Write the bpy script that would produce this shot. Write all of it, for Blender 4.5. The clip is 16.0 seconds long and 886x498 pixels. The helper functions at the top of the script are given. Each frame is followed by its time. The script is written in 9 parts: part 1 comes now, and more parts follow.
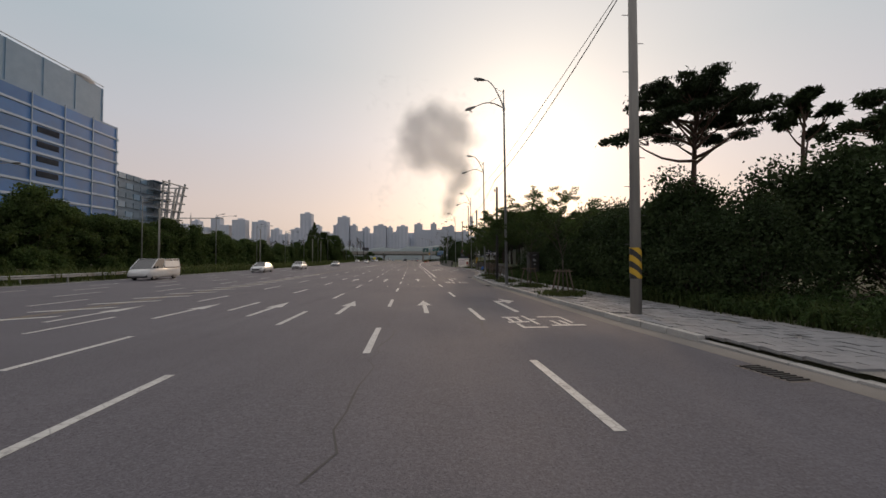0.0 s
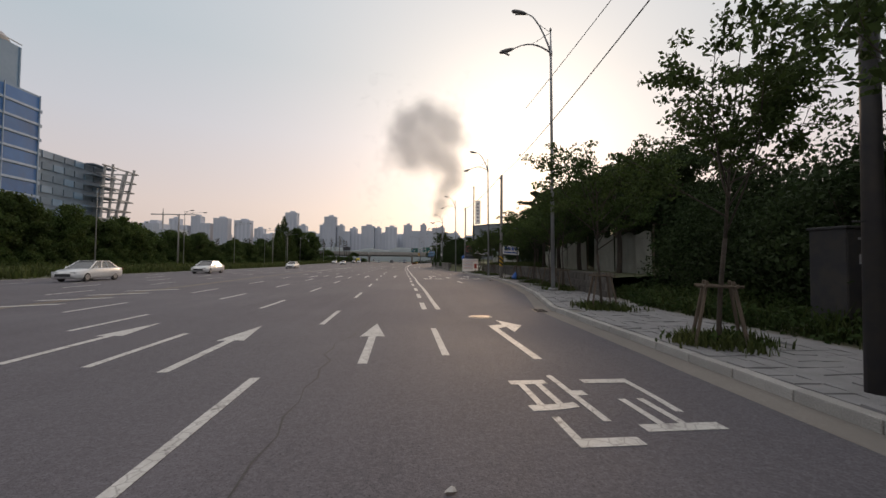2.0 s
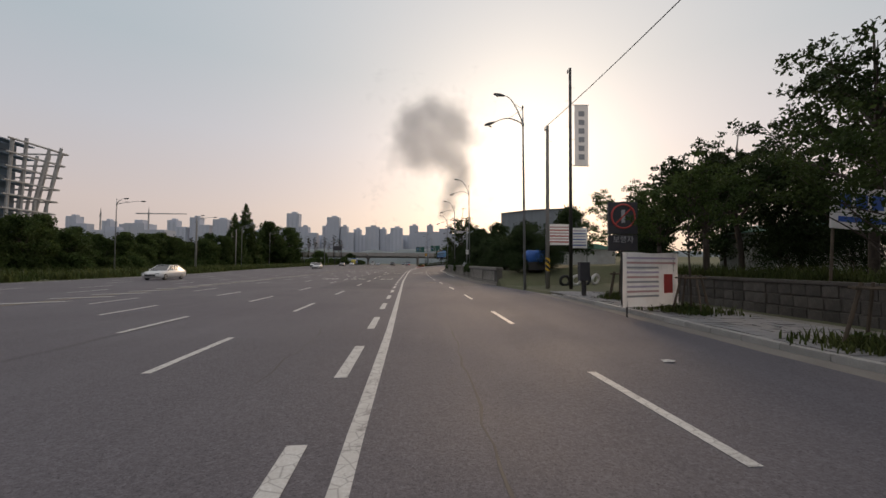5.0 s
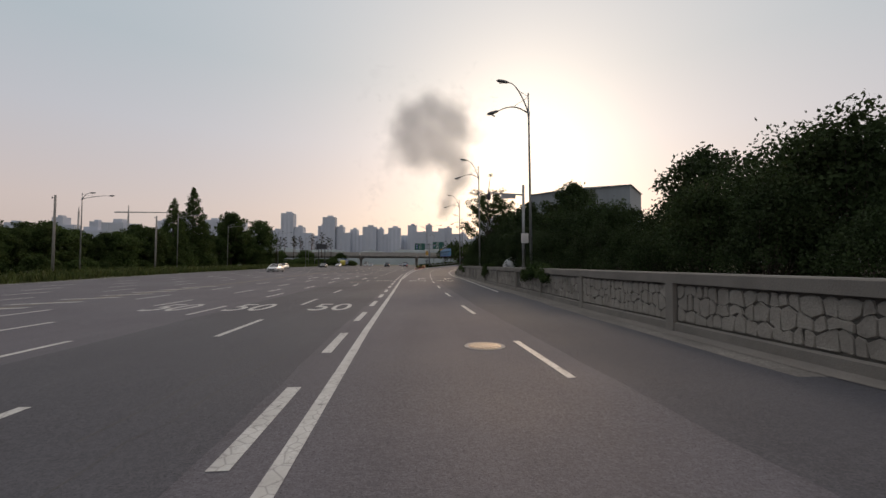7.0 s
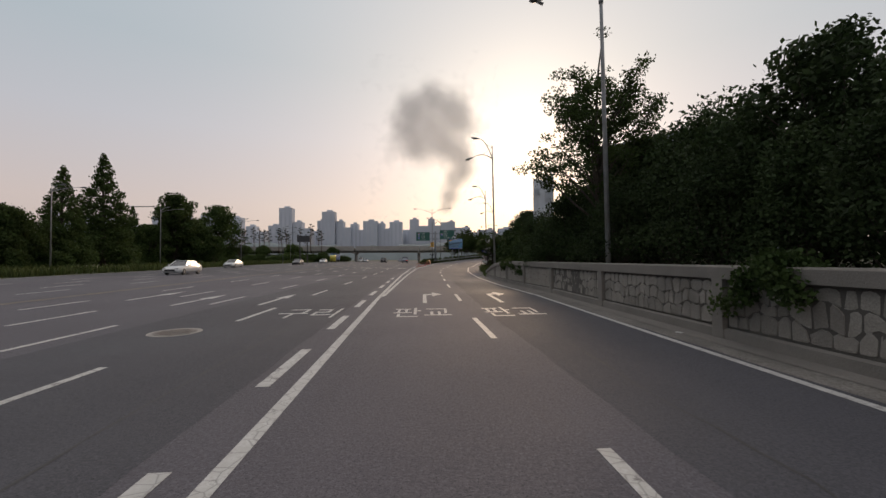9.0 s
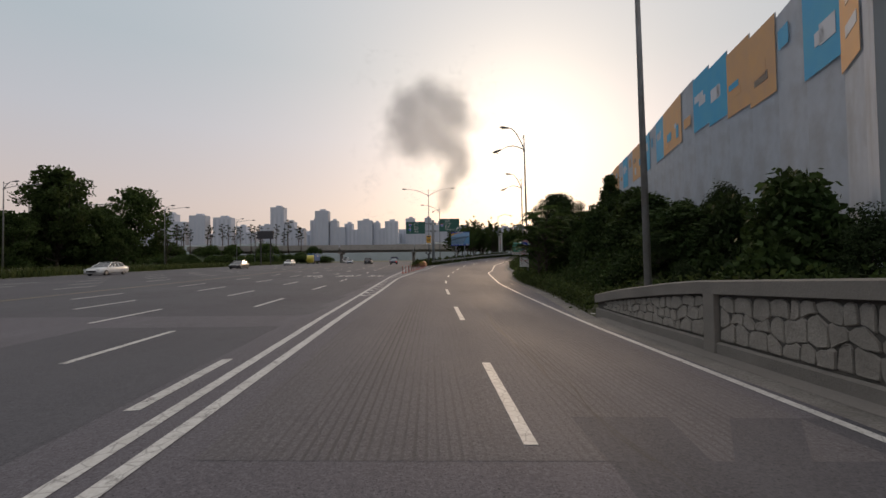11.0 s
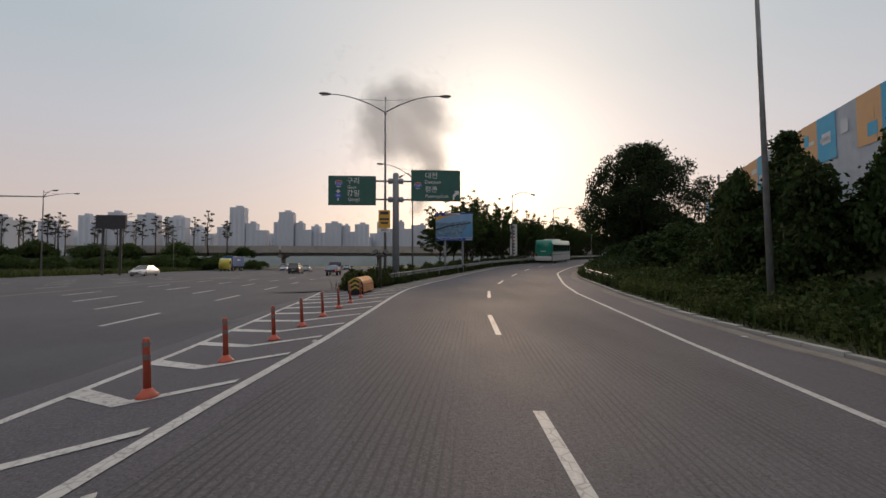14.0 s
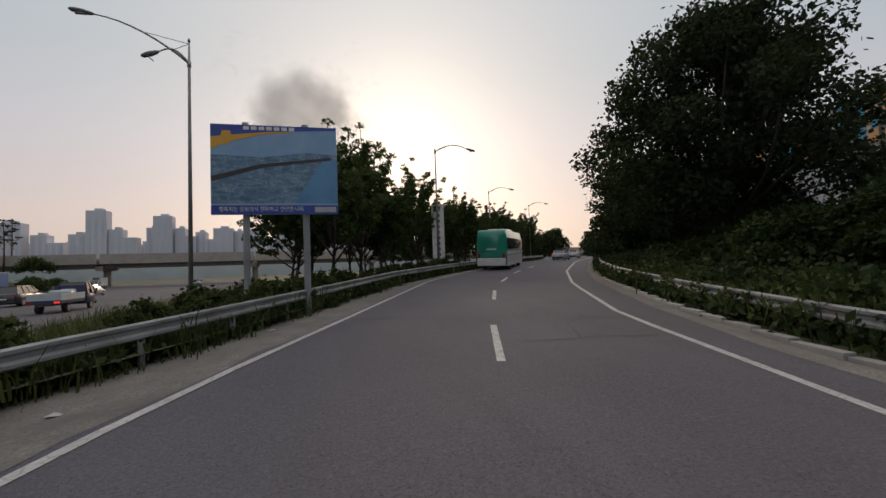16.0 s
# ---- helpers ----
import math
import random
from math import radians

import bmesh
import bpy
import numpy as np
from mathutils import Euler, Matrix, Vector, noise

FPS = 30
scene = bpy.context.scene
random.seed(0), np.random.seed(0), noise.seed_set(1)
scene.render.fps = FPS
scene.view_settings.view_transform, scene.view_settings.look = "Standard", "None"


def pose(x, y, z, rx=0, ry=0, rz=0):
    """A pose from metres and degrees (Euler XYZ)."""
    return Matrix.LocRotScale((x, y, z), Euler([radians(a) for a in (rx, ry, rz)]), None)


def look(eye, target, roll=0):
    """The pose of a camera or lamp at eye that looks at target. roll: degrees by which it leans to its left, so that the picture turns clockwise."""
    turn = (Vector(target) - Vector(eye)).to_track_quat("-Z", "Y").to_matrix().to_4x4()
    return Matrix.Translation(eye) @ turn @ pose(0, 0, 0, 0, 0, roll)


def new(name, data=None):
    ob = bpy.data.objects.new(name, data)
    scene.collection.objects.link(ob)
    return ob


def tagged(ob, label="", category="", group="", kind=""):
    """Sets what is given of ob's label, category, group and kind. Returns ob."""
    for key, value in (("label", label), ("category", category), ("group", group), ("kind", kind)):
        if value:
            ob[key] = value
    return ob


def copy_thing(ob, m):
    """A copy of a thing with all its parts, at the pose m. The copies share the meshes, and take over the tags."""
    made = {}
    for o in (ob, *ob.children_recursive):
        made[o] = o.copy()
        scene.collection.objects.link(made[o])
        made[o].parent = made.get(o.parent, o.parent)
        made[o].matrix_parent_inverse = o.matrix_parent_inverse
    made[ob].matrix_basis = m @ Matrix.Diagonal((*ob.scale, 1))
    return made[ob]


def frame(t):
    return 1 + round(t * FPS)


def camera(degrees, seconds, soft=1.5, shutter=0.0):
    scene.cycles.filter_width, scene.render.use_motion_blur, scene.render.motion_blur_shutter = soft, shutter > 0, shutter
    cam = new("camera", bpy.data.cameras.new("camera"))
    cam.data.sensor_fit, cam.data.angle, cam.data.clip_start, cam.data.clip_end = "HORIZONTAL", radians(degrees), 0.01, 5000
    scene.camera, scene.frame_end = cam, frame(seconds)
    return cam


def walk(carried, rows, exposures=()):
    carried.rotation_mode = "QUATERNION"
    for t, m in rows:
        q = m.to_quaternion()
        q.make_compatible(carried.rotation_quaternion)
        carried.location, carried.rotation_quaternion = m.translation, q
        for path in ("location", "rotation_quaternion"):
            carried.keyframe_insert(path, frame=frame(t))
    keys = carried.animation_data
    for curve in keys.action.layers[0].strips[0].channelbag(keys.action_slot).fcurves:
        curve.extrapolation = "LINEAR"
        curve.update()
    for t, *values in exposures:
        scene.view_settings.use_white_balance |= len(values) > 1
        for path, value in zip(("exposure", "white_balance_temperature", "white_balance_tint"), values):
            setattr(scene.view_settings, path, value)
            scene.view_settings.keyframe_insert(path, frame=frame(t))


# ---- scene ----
cam = camera(95.4, 16.0)
PATH = [
    (0, (0.998, -1.223, 1.668), (1.046, 0.775, 1.72), -0.0),
    (0.5, (0.847, 5.749, 1.616), (0.881, 7.748, 1.672), 0.3),
    (1, (0.729, 12.889, 1.563), (0.786, 14.887, 1.615), 0.4),
    (1.5, (0.684, 20.077, 1.508), (0.768, 22.074, 1.562), 0.4),
    (2, (0.669, 27.441, 1.474), (0.769, 29.438, 1.537), 0.6),
    (2.5, (0.706, 34.751, 1.476), (0.817, 36.747, 1.545), 0.6),
    (3, (0.74, 41.998, 1.461), (0.856, 43.993, 1.533), 0.4),
    (3.5, (0.735, 49.411, 1.452), (0.858, 51.406, 1.524), 0.5),
    (4, (0.607, 56.958, 1.458), (0.727, 58.952, 1.536), 0.7),
    (4.5, (0.37, 64.572, 1.507), (0.457, 66.568, 1.585), 0.4),
    (5, (0.083, 72.183, 1.52), (0.151, 74.181, 1.593), 0.4),
    (7.5, (-1.077, 109.364, 1.44), (-0.996, 111.361, 1.52), -0.1),
    (8, (-1.232, 116.76, 1.463), (-1.149, 118.756, 1.554), -0.4),
    (8.5, (-1.457, 124.093, 1.39), (-1.386, 126.092, 1.434), -0.3),
    (9, (-1.672, 131.402, 1.439), (-1.609, 133.4, 1.49), -0.4),
    (11.5, (-1.427, 166.406, 1.498), (-1.337, 168.403, 1.549), -1.0),
    (12, (-1.368, 173.299, 1.51), (-1.26, 175.295, 1.565), -1.1),
    (12.5, (-1.283, 180.114, 1.581), (-1.159, 182.109, 1.651), -0.9),
    (13, (-1.126, 187.003, 1.631), (-0.987, 188.997, 1.71), -0.7),
    (13.5, (-0.762, 193.971, 1.724), (-0.603, 195.963, 1.808), -0.3),
    (14, (-0.123, 200.862, 1.808), (0.089, 202.849, 1.887), -0.2),
    (14.5, (0.852, 207.671, 1.82), (1.144, 209.648, 1.896), -0.3),
    (15, (2.292, 214.363, 1.984), (2.696, 216.32, 2.064), -0.6),
    (15.5, (4.016, 220.757, 2.16), (4.554, 222.682, 2.247), -1.2),
    (16, (6.027, 226.982, 2.38), (6.671, 228.874, 2.472), -2.1),
]
walk(cam, [(t, look(eye, target, roll)) for t, eye, target, roll in PATH], ((0, 0.0), (1, 0.05), (2, 0.15), (3, 0.1), (4.5, 0.0), (16, 0.0)))

# ---- world, sun and exposure ----
SUN_AZ, SUN_EL = 13.5, 16.5        # degrees to the right of straight ahead, and up
world = bpy.data.worlds.new("hazy_evening_sky")
scene.world = world
world.use_nodes = True
wn, wl = world.node_tree.nodes, world.node_tree.links
sky = wn.new("ShaderNodeTexSky")
sky.sky_type = "NISHITA"
sky.sun_disc = False
sky.sun_elevation = radians(SUN_EL)
sky.sun_rotation = radians(SUN_AZ)
sky.air_density, sky.dust_density, sky.ozone_density = 1.0, 2.5, 2.0
wn["Background"].inputs["Strength"].default_value = 0.017
wl.new(sky.outputs["Color"], wn["Background"].inputs["Color"])
# the high haze that veils the whole sky
veil = wn.new("ShaderNodeBackground")
veil.inputs["Strength"].default_value = 0.94
where = wn.new("ShaderNodeTexCoord")
axes = wn.new("ShaderNodeSeparateXYZ")
fade = wn.new("ShaderNodeValToRGB")
wl.new(where.outputs["Generated"], axes.inputs[0])
wl.new(axes.outputs["Z"], fade.inputs[0])
wl.new(fade.outputs["Color"], veil.inputs["Color"])
steps = fade.color_ramp.elements
steps[0].position, steps[0].color = 0.0, (0.525, 0.415, 0.39, 1)      # dusty pink at the horizon
# overhead, out of view, the veil is brightened to light the road
steps[1].position, steps[1].color = 1.0, (0.92, 0.87, 0.86, 1)
for at, color in ((0.12, (0.58, 0.475, 0.445, 1)), (0.28, (0.505, 0.497, 0.52, 1)), (0.42, (0.43, 0.48, 0.51, 1)), (0.56, (0.44, 0.5, 0.54, 1)), (0.72, (0.78, 0.75, 0.74, 1))):
    e = steps.new(at)
    e.color = color
# the warm aureole of the veiled sun
aim = wn.new("ShaderNodeVectorMath")
aim.operation = "DOT_PRODUCT"
aim.inputs[1].default_value = (math.sin(radians(SUN_AZ)) * math.cos(radians(SUN_EL)), math.cos(radians(SUN_AZ)) * math.cos(radians(SUN_EL)), math.sin(radians(SUN_EL)))
wl.new(where.outputs["Generated"], aim.inputs[0])
near = wn.new("ShaderNodeMath")
near.operation = "POWER"
near.use_clamp = True
wl.new(aim.outputs["Value"], near.inputs[0])
near.inputs[1].default_value = 6.0
gain = wn.new("ShaderNodeMath")
gain.operation = "MULTIPLY"
gain.inputs[1].default_value = 0.25
wl.new(near.outputs[0], gain.inputs[0])
aureole = wn.new("ShaderNodeBackground")
aureole.inputs["Color"].default_value = (1.0, 0.58, 0.3, 1)
wl.new(gain.outputs[0], aureole.inputs["Strength"])
warm = wn.new("ShaderNodeAddShader")
both = wn.new("ShaderNodeAddShader")
wl.new(wn["Background"].outputs[0], both.inputs[0])
wl.new(veil.outputs[0], both.inputs[1])
wl.new(both.outputs[0], warm.inputs[0])
wl.new(aureole.outputs[0], warm.inputs[1])
wl.new(warm.outputs[0], wn["World Output"].inputs["Surface"])
sun_lamp = bpy.data.lights.new("sun", "SUN")
sun_lamp.energy, sun_lamp.angle, sun_lamp.color = 0.95, radians(10.0), (1.0, 0.68, 0.43)
sun = new("sun", sun_lamp)
sa, se = radians(SUN_AZ), radians(SUN_EL)
sun.matrix_world = look((0, 0, 80), (-math.sin(sa) * math.cos(se) * 50, -math.cos(sa) * math.cos(se) * 50, 80 - math.sin(se) * 50))

# ---- the lie of the land: heights and alignments in plan ----
RNG = np.random.default_rng(7)


def lerp(v, pairs):
    return float(np.interp(v, [p[0] for p in pairs], [p[1] for p in pairs]))


MAIN_Z = [(-60, 0.3), (-10, 0), (10, -0.14), (30, -0.25), (50, -0.25), (70, -0.17), (90, -0.19), (110, -0.27), (130, -0.33), (150, -0.26), (170, -0.21),
          (190, -0.12), (210, 0.0), (230, 0.12), (260, 0.28), (300, 0.4), (400, 0.5)]
RAMP_Z = [(150, -0.26), (170, -0.21), (190, -0.07), (210, 0.13), (230, 0.76), (250, 1.7), (270, 2.6), (300, 3.6)]
LANE = [(150, -1.5), (166, -1.43), (187, -1.13), (201, -0.12), (214, 2.3), (227, 6.0), (250, 17), (270, 32), (300, 60)]
RAMP_BANK = [(150, 0), (160, -0.03), (170, -0.045), (190, -0.04), (210, -0.029), (230, -0.003), (250, 0)]
LINE_ONE = [(-60, 3.35), (9.7, -0.45), (81.5, -4.36), (130, -6.85), (145, -7.2), (184, -7.85), (216, -8.65), (420, -15.5)]     # lane line left of the camera's lane
SOLID = [(40, 1.35), (45, 1.11), (51.2, 0.83), (60, 0.27), (67.5, -0.07), (75.2, -0.58), (82, -0.88), (112.5, -2.5), (134.5, -3.4), (150, -4.0), (171, -4.5)]
GORE_OUT = [(171, -4.5), (195, -4.75), (209, -4.45), (221, -4.6), (260, -6.2), (420, -11.5)]       # right edge line of the main road past the split
GORE_IN = [(150, -3.85), (171, -3.95), (180, -3.84), (191, -3.82), (195.6, -3.45), (205, -2.52), (213, -1.25), (219, -0.35), (222.2, 0.3), (225.1, 1.25), (227, 1.97), (229.3, 2.97), (231.5, 3.8), (234.2, 5.05), (237.5, 6.75), (249, 12.6), (256.5, 18.2), (272, 31.5), (300, 57)]
EDGE_R = [(104, 4.3), (128.5, 3.65), (140, 3.4), (160, 3.1), (172.8, 3.1), (180, 3.25), (188, 3.6), (194, 4.2), (203.8, 5.2), (210.2, 6.7), (220, 8.6), (225, 10.0), (235.6, 13.8), (243.5, 18.2), (252, 24.0), (267, 36), (300, 66)]
ROAD_R = [(-60, 11), (-12, 8.3), (4, 7.1), (10, 6.45), (21, 5.95), (29, 5.4), (42, 5.35), (49, 6.7), (57, 7.6), (66, 8.0), (72, 7.6), (80, 7.2), (95, 7.1), (103, 5.9), (108, 5.35), (116, 5.0), (127, 4.85),
          (137, 4.25), (147, 3.95), (172, 3.85), (180, 4.9), (193, 5.9), (201, 7.4), (208, 8.9), (214, 9.5), (220, 10.7), (226, 12.3), (231, 13.6), (236, 15.9), (244, 20.5), (252, 26.3), (267, 38.6), (300, 69)]
ROAD_L = [(-60, -28), (30, -29), (80, -31), (104, -33), (144, -37), (175, -40), (225, -44), (300, -53), (420, -70)]
RAIL_IN = [(220, -3.3), (225, -1.75), (227.4, -0.8), (229.3, 0.06), (230.4, 0.5), (232, 1.3), (234.4, 2.6), (235.6, 3.4), (238.65, 5.1), (249, 10.7), (256.5, 16.4), (272, 29.6), (300, 55)]     # guard rail along the ramp's inner side
NOSE = 226.0                        # where the planted island between main road and ramp begins


def main_z(x, y):
    fall = lerp(y, [(140, 0), (170, -0.011), (230, -0.011), (300, 0)])
    return lerp(y, MAIN_Z) + fall * max(-20.0, min(0.0, x - lerp(min(y, 230), [(140, -1.5), (187, -1.1), (230, -1)])))


def ramp_z(x, y):
    return lerp(y, RAMP_Z) + lerp(y, RAMP_BANK) * (x - lerp(y, LANE))


def ground_z(x, y):
    """Height of the carriageways, carried on to either side."""
    if y <= 150:
        return main_z(x, y)
    if y > 300:
        low, k = main_z(x, y), max(0.0, 1 - (y - 300) / 80)
        return low + k * (ground_z(x, 300) - main_z(x, 300))
    a, b = (lerp(y, SOLID) if y < 171 else lerp(y, GORE_OUT)) - 1.0, lerp(y, GORE_IN) + 0.2
    right = lerp(y, ROAD_R)
    if x <= a:
        return main_z(x, y)
    if x >= b:
        return ramp_z(min(x, right + 1), y)
    k = (x - a) / max(0.3, b - a)
    return main_z(x, y) * (1 - k) + ramp_z(x, y) * k


# ---- builders ----
def part(name, bm, material, parent=None, label="", smooth=False):
    me = bpy.data.meshes.new(name)
    if isinstance(bm, tuple):
        me.from_pydata(*bm)
    else:
        bm.to_mesh(me)
        bm.free()
    for m in material if isinstance(material, (list, tuple)) else [material]:
        me.materials.append(m)
    if smooth:
        me.polygons.foreach_set("use_smooth", [True] * len(me.polygons))
    ob = new(name, me)
    ob.parent = parent
    if label:
        ob["label"] = label
    return ob


def piece(name, mesh, parent, m):
    """One more object on a mesh that is already there."""
    ob = new(name, mesh)
    ob.parent = parent
    ob.matrix_basis = m
    return ob


def thing(name, label, category, group="", m=None, kind=""):
    ob = new(name)
    ob.empty_display_size = 0.3
    if m is not None:
        ob.matrix_basis = m
    return tagged(ob, label, category, group, kind)


def box(bm, size, at=(0, 0, 0), turn=None, bevel=0.0, taper=1.0):
    """A box of that size, its centre at at; taper: how wide its top is."""
    made = bmesh.ops.create_cube(bm, size=1.0)["verts"]
    for v in made:
        k = taper if v.co.z > 0 else 1.0
        v.co = Vector((v.co.x * size[0] * k, v.co.y * size[1] * k, v.co.z * size[2]))
    if bevel:
        edges = list({e for v in made for e in v.link_edges})
        got = bmesh.ops.bevel(bm, geom=edges, offset=bevel, segments=2, affect="EDGES", profile=0.6)
        made = list({v for f in got["faces"] for v in f.verts} | {v for v in made if v.is_valid})
    m = Matrix.Translation(at) @ (turn.to_4x4() if turn is not None else Matrix.Identity(4))
    for v in made:
        v.co = m @ v.co
    return bm


def tube(bm, points, radii, sides=8, caps=True):
    """A round bar along points."""
    rings = []
    pts = [Vector(p) for p in points]
    for i, p in enumerate(pts):
        d = (pts[min(i + 1, len(pts) - 1)] - pts[max(i - 1, 0)]).normalized()
        a = d.orthogonal().normalized() if abs(d.z) < 0.99 else Vector((1, 0, 0))
        if abs(d.z) < 0.99:
            a = d.cross(Vector((0, 0, 1))).normalized()
        b = d.cross(a).normalized()
        r = radii[i] if isinstance(radii, (list, tuple)) else radii
        rings.append([bm.verts.new(p + (a * math.cos(2 * math.pi * k / sides) + b * math.sin(2 * math.pi * k / sides)) * r) for k in range(sides)])
    for lo, hi in zip(rings, rings[1:]):
        for k in range(sides):
            bm.faces.new((lo[k], lo[(k + 1) % sides], hi[(k + 1) % sides], hi[k]))
    if caps:
        bm.faces.new(rings[0][::-1])
        bm.faces.new(rings[-1])
    return bm


def sweep(profile, stations, closed=False):
    """Vertices and faces of a profile of (across, up) carried along stations of (point, across direction)."""
    verts, faces, n = [], [], len(profile)
    for p, side in stations:
        for u, w in profile:
            verts.append((p[0] + side[0] * u, p[1] + side[1] * u, p[2] + w))
    m = n if closed else n - 1
    for i in range(len(stations) - 1):
        for k in range(m):
            a, b = i * n + k, i * n + (k + 1) % n
            faces.append((a, b, b + n, a + n))
    if closed:
        faces.append(tuple(range(n))[::-1])
        faces.append(tuple(range((len(stations) - 1) * n, len(stations) * n)))
    return verts, [], faces


def along(curve, y0, y1, step, z=None, shift=0.0):
    """Stations along a curve x(y), with the direction across it (to its right)."""
    out = []
    n = max(2, int(round((y1 - y0) / step)) + 1)
    for y in np.linspace(y0, y1, n):
        y = float(y)
        x = lerp(y, curve)
        d = Vector((lerp(y + 0.5, curve) - lerp(y - 0.5, curve), 1.0)).normalized()
        side = Vector((d.y, -d.x))
        px, py = x + side.x * shift, y + side.y * shift
        out.append(((px, py, (ground_z(px, py) if z is None else z)), side))
    return out


def plate(outline, thick=0.004):
    """A flat piece from an outline of (x, y) points."""
    bm = bmesh.new()
    lo = [bm.verts.new((x, y, 0)) for x, y in outline]
    f = bm.faces.new(lo)
    got = bmesh.ops.extrude_face_region(bm, geom=[f])
    for v in got["geom"]:
        if isinstance(v, bmesh.types.BMVert):
            v.co.z += thick
    bmesh.ops.recalc_face_normals(bm, faces=bm.faces)
    return bm


def font_mesh(words):
    """Letters in the built-in font as a mesh of size 1, lying in the x-y plane."""
    cu = bpy.data.curves.new("letters", "FONT")
    cu.body, cu.size, cu.extrude, cu.align_x, cu.align_y = words, 1.0, 0.002, "CENTER", "CENTER"
    cu.resolution_u = 3
    ob = new("letters", cu)
    me = bpy.data.meshes.new_from_object(ob.evaluated_get(bpy.context.evaluated_depsgraph_get()))
    bpy.data.objects.remove(ob)
    bpy.data.curves.remove(cu)
    return me


WORDS = {w: font_mesh(w) for w in ("판교", "구리", "50", "보행자", "고속도로", "음주운전", "수시", "전 용", "100", "43", "Guri", "강일", "Gangil", "대전", "Daejeon", "평촌", "Pyeongchon", "200m", "행복하는 안보의식 행복하고 안전한 나라")}


def text_mesh(words, size, thick=0.002):
    me = WORDS[words].copy()
    me.transform(Matrix.Diagonal((size, size, thick / 0.002, 1)))
    return me


def on_road(x, y, lift=0.004, turn=0.0):
    """The pose of a flat thing on the carriageway, tilted with it; turn: degrees to its left."""
    z = ground_z(x, y)
    dx, dy = ground_z(x + 0.4, y) - ground_z(x - 0.4, y), ground_z(x, y + 0.4) - ground_z(x, y - 0.4)
    normal = Vector((-dx / 0.8, -dy / 0.8, 1)).normalized()
    q = Vector((0, 0, 1)).rotation_difference(normal)
    return Matrix.Translation((x, y, z + lift)) @ q.to_matrix().to_4x4() @ pose(0, 0, 0, 0, 0, turn)


def heading(curve, y):
    """Degrees to the left by which a curve x(y) runs off straight ahead."""
    return -math.degrees(math.atan((lerp(y + 1, curve) - lerp(y - 1, curve)) / 2))


# ---- materials ----
def mix_colors(nt, fac, a, b):
    n = nt.nodes.new("ShaderNodeMix")
    n.data_type = "RGBA"
    for sock, v in ((n.inputs[6], a), (n.inputs[7], b)):
        if isinstance(v, (tuple, list)):
            sock.default_value = (*v[:3], 1)
        else:
            nt.links.new(v, sock)
    if isinstance(fac, float):
        n.inputs[0].default_value = fac
    else:
        nt.links.new(fac, n.inputs[0])
    return n.outputs[2]


def noise_of(nt, scale, detail=4.0, rough=0.6, lo=0.35, hi=0.65, stretch=None, coords="Object"):
    tc = nt.nodes.new("ShaderNodeTexCoord")
    src = nt.nodes.new("ShaderNodeNewGeometry").outputs["Position"] if coords == "World" else tc.outputs[coords]
    if stretch:
        mp = nt.nodes.new("ShaderNodeMapping")
        mp.inputs["Scale"].default_value = stretch
        nt.links.new(src, mp.inputs["Vector"])
        src = mp.outputs["Vector"]
    n = nt.nodes.new("ShaderNodeTexNoise")
    n.inputs["Scale"].default_value, n.inputs["Detail"].default_value, n.inputs["Roughness"].default_value = scale, detail, rough
    nt.links.new(src, n.inputs["Vector"])
    r = nt.nodes.new("ShaderNodeMapRange")
    r.inputs["From Min"].default_value, r.inputs["From Max"].default_value = lo, hi
    nt.links.new(n.outputs["Fac"], r.inputs["Value"])
    return r.outputs["Result"]


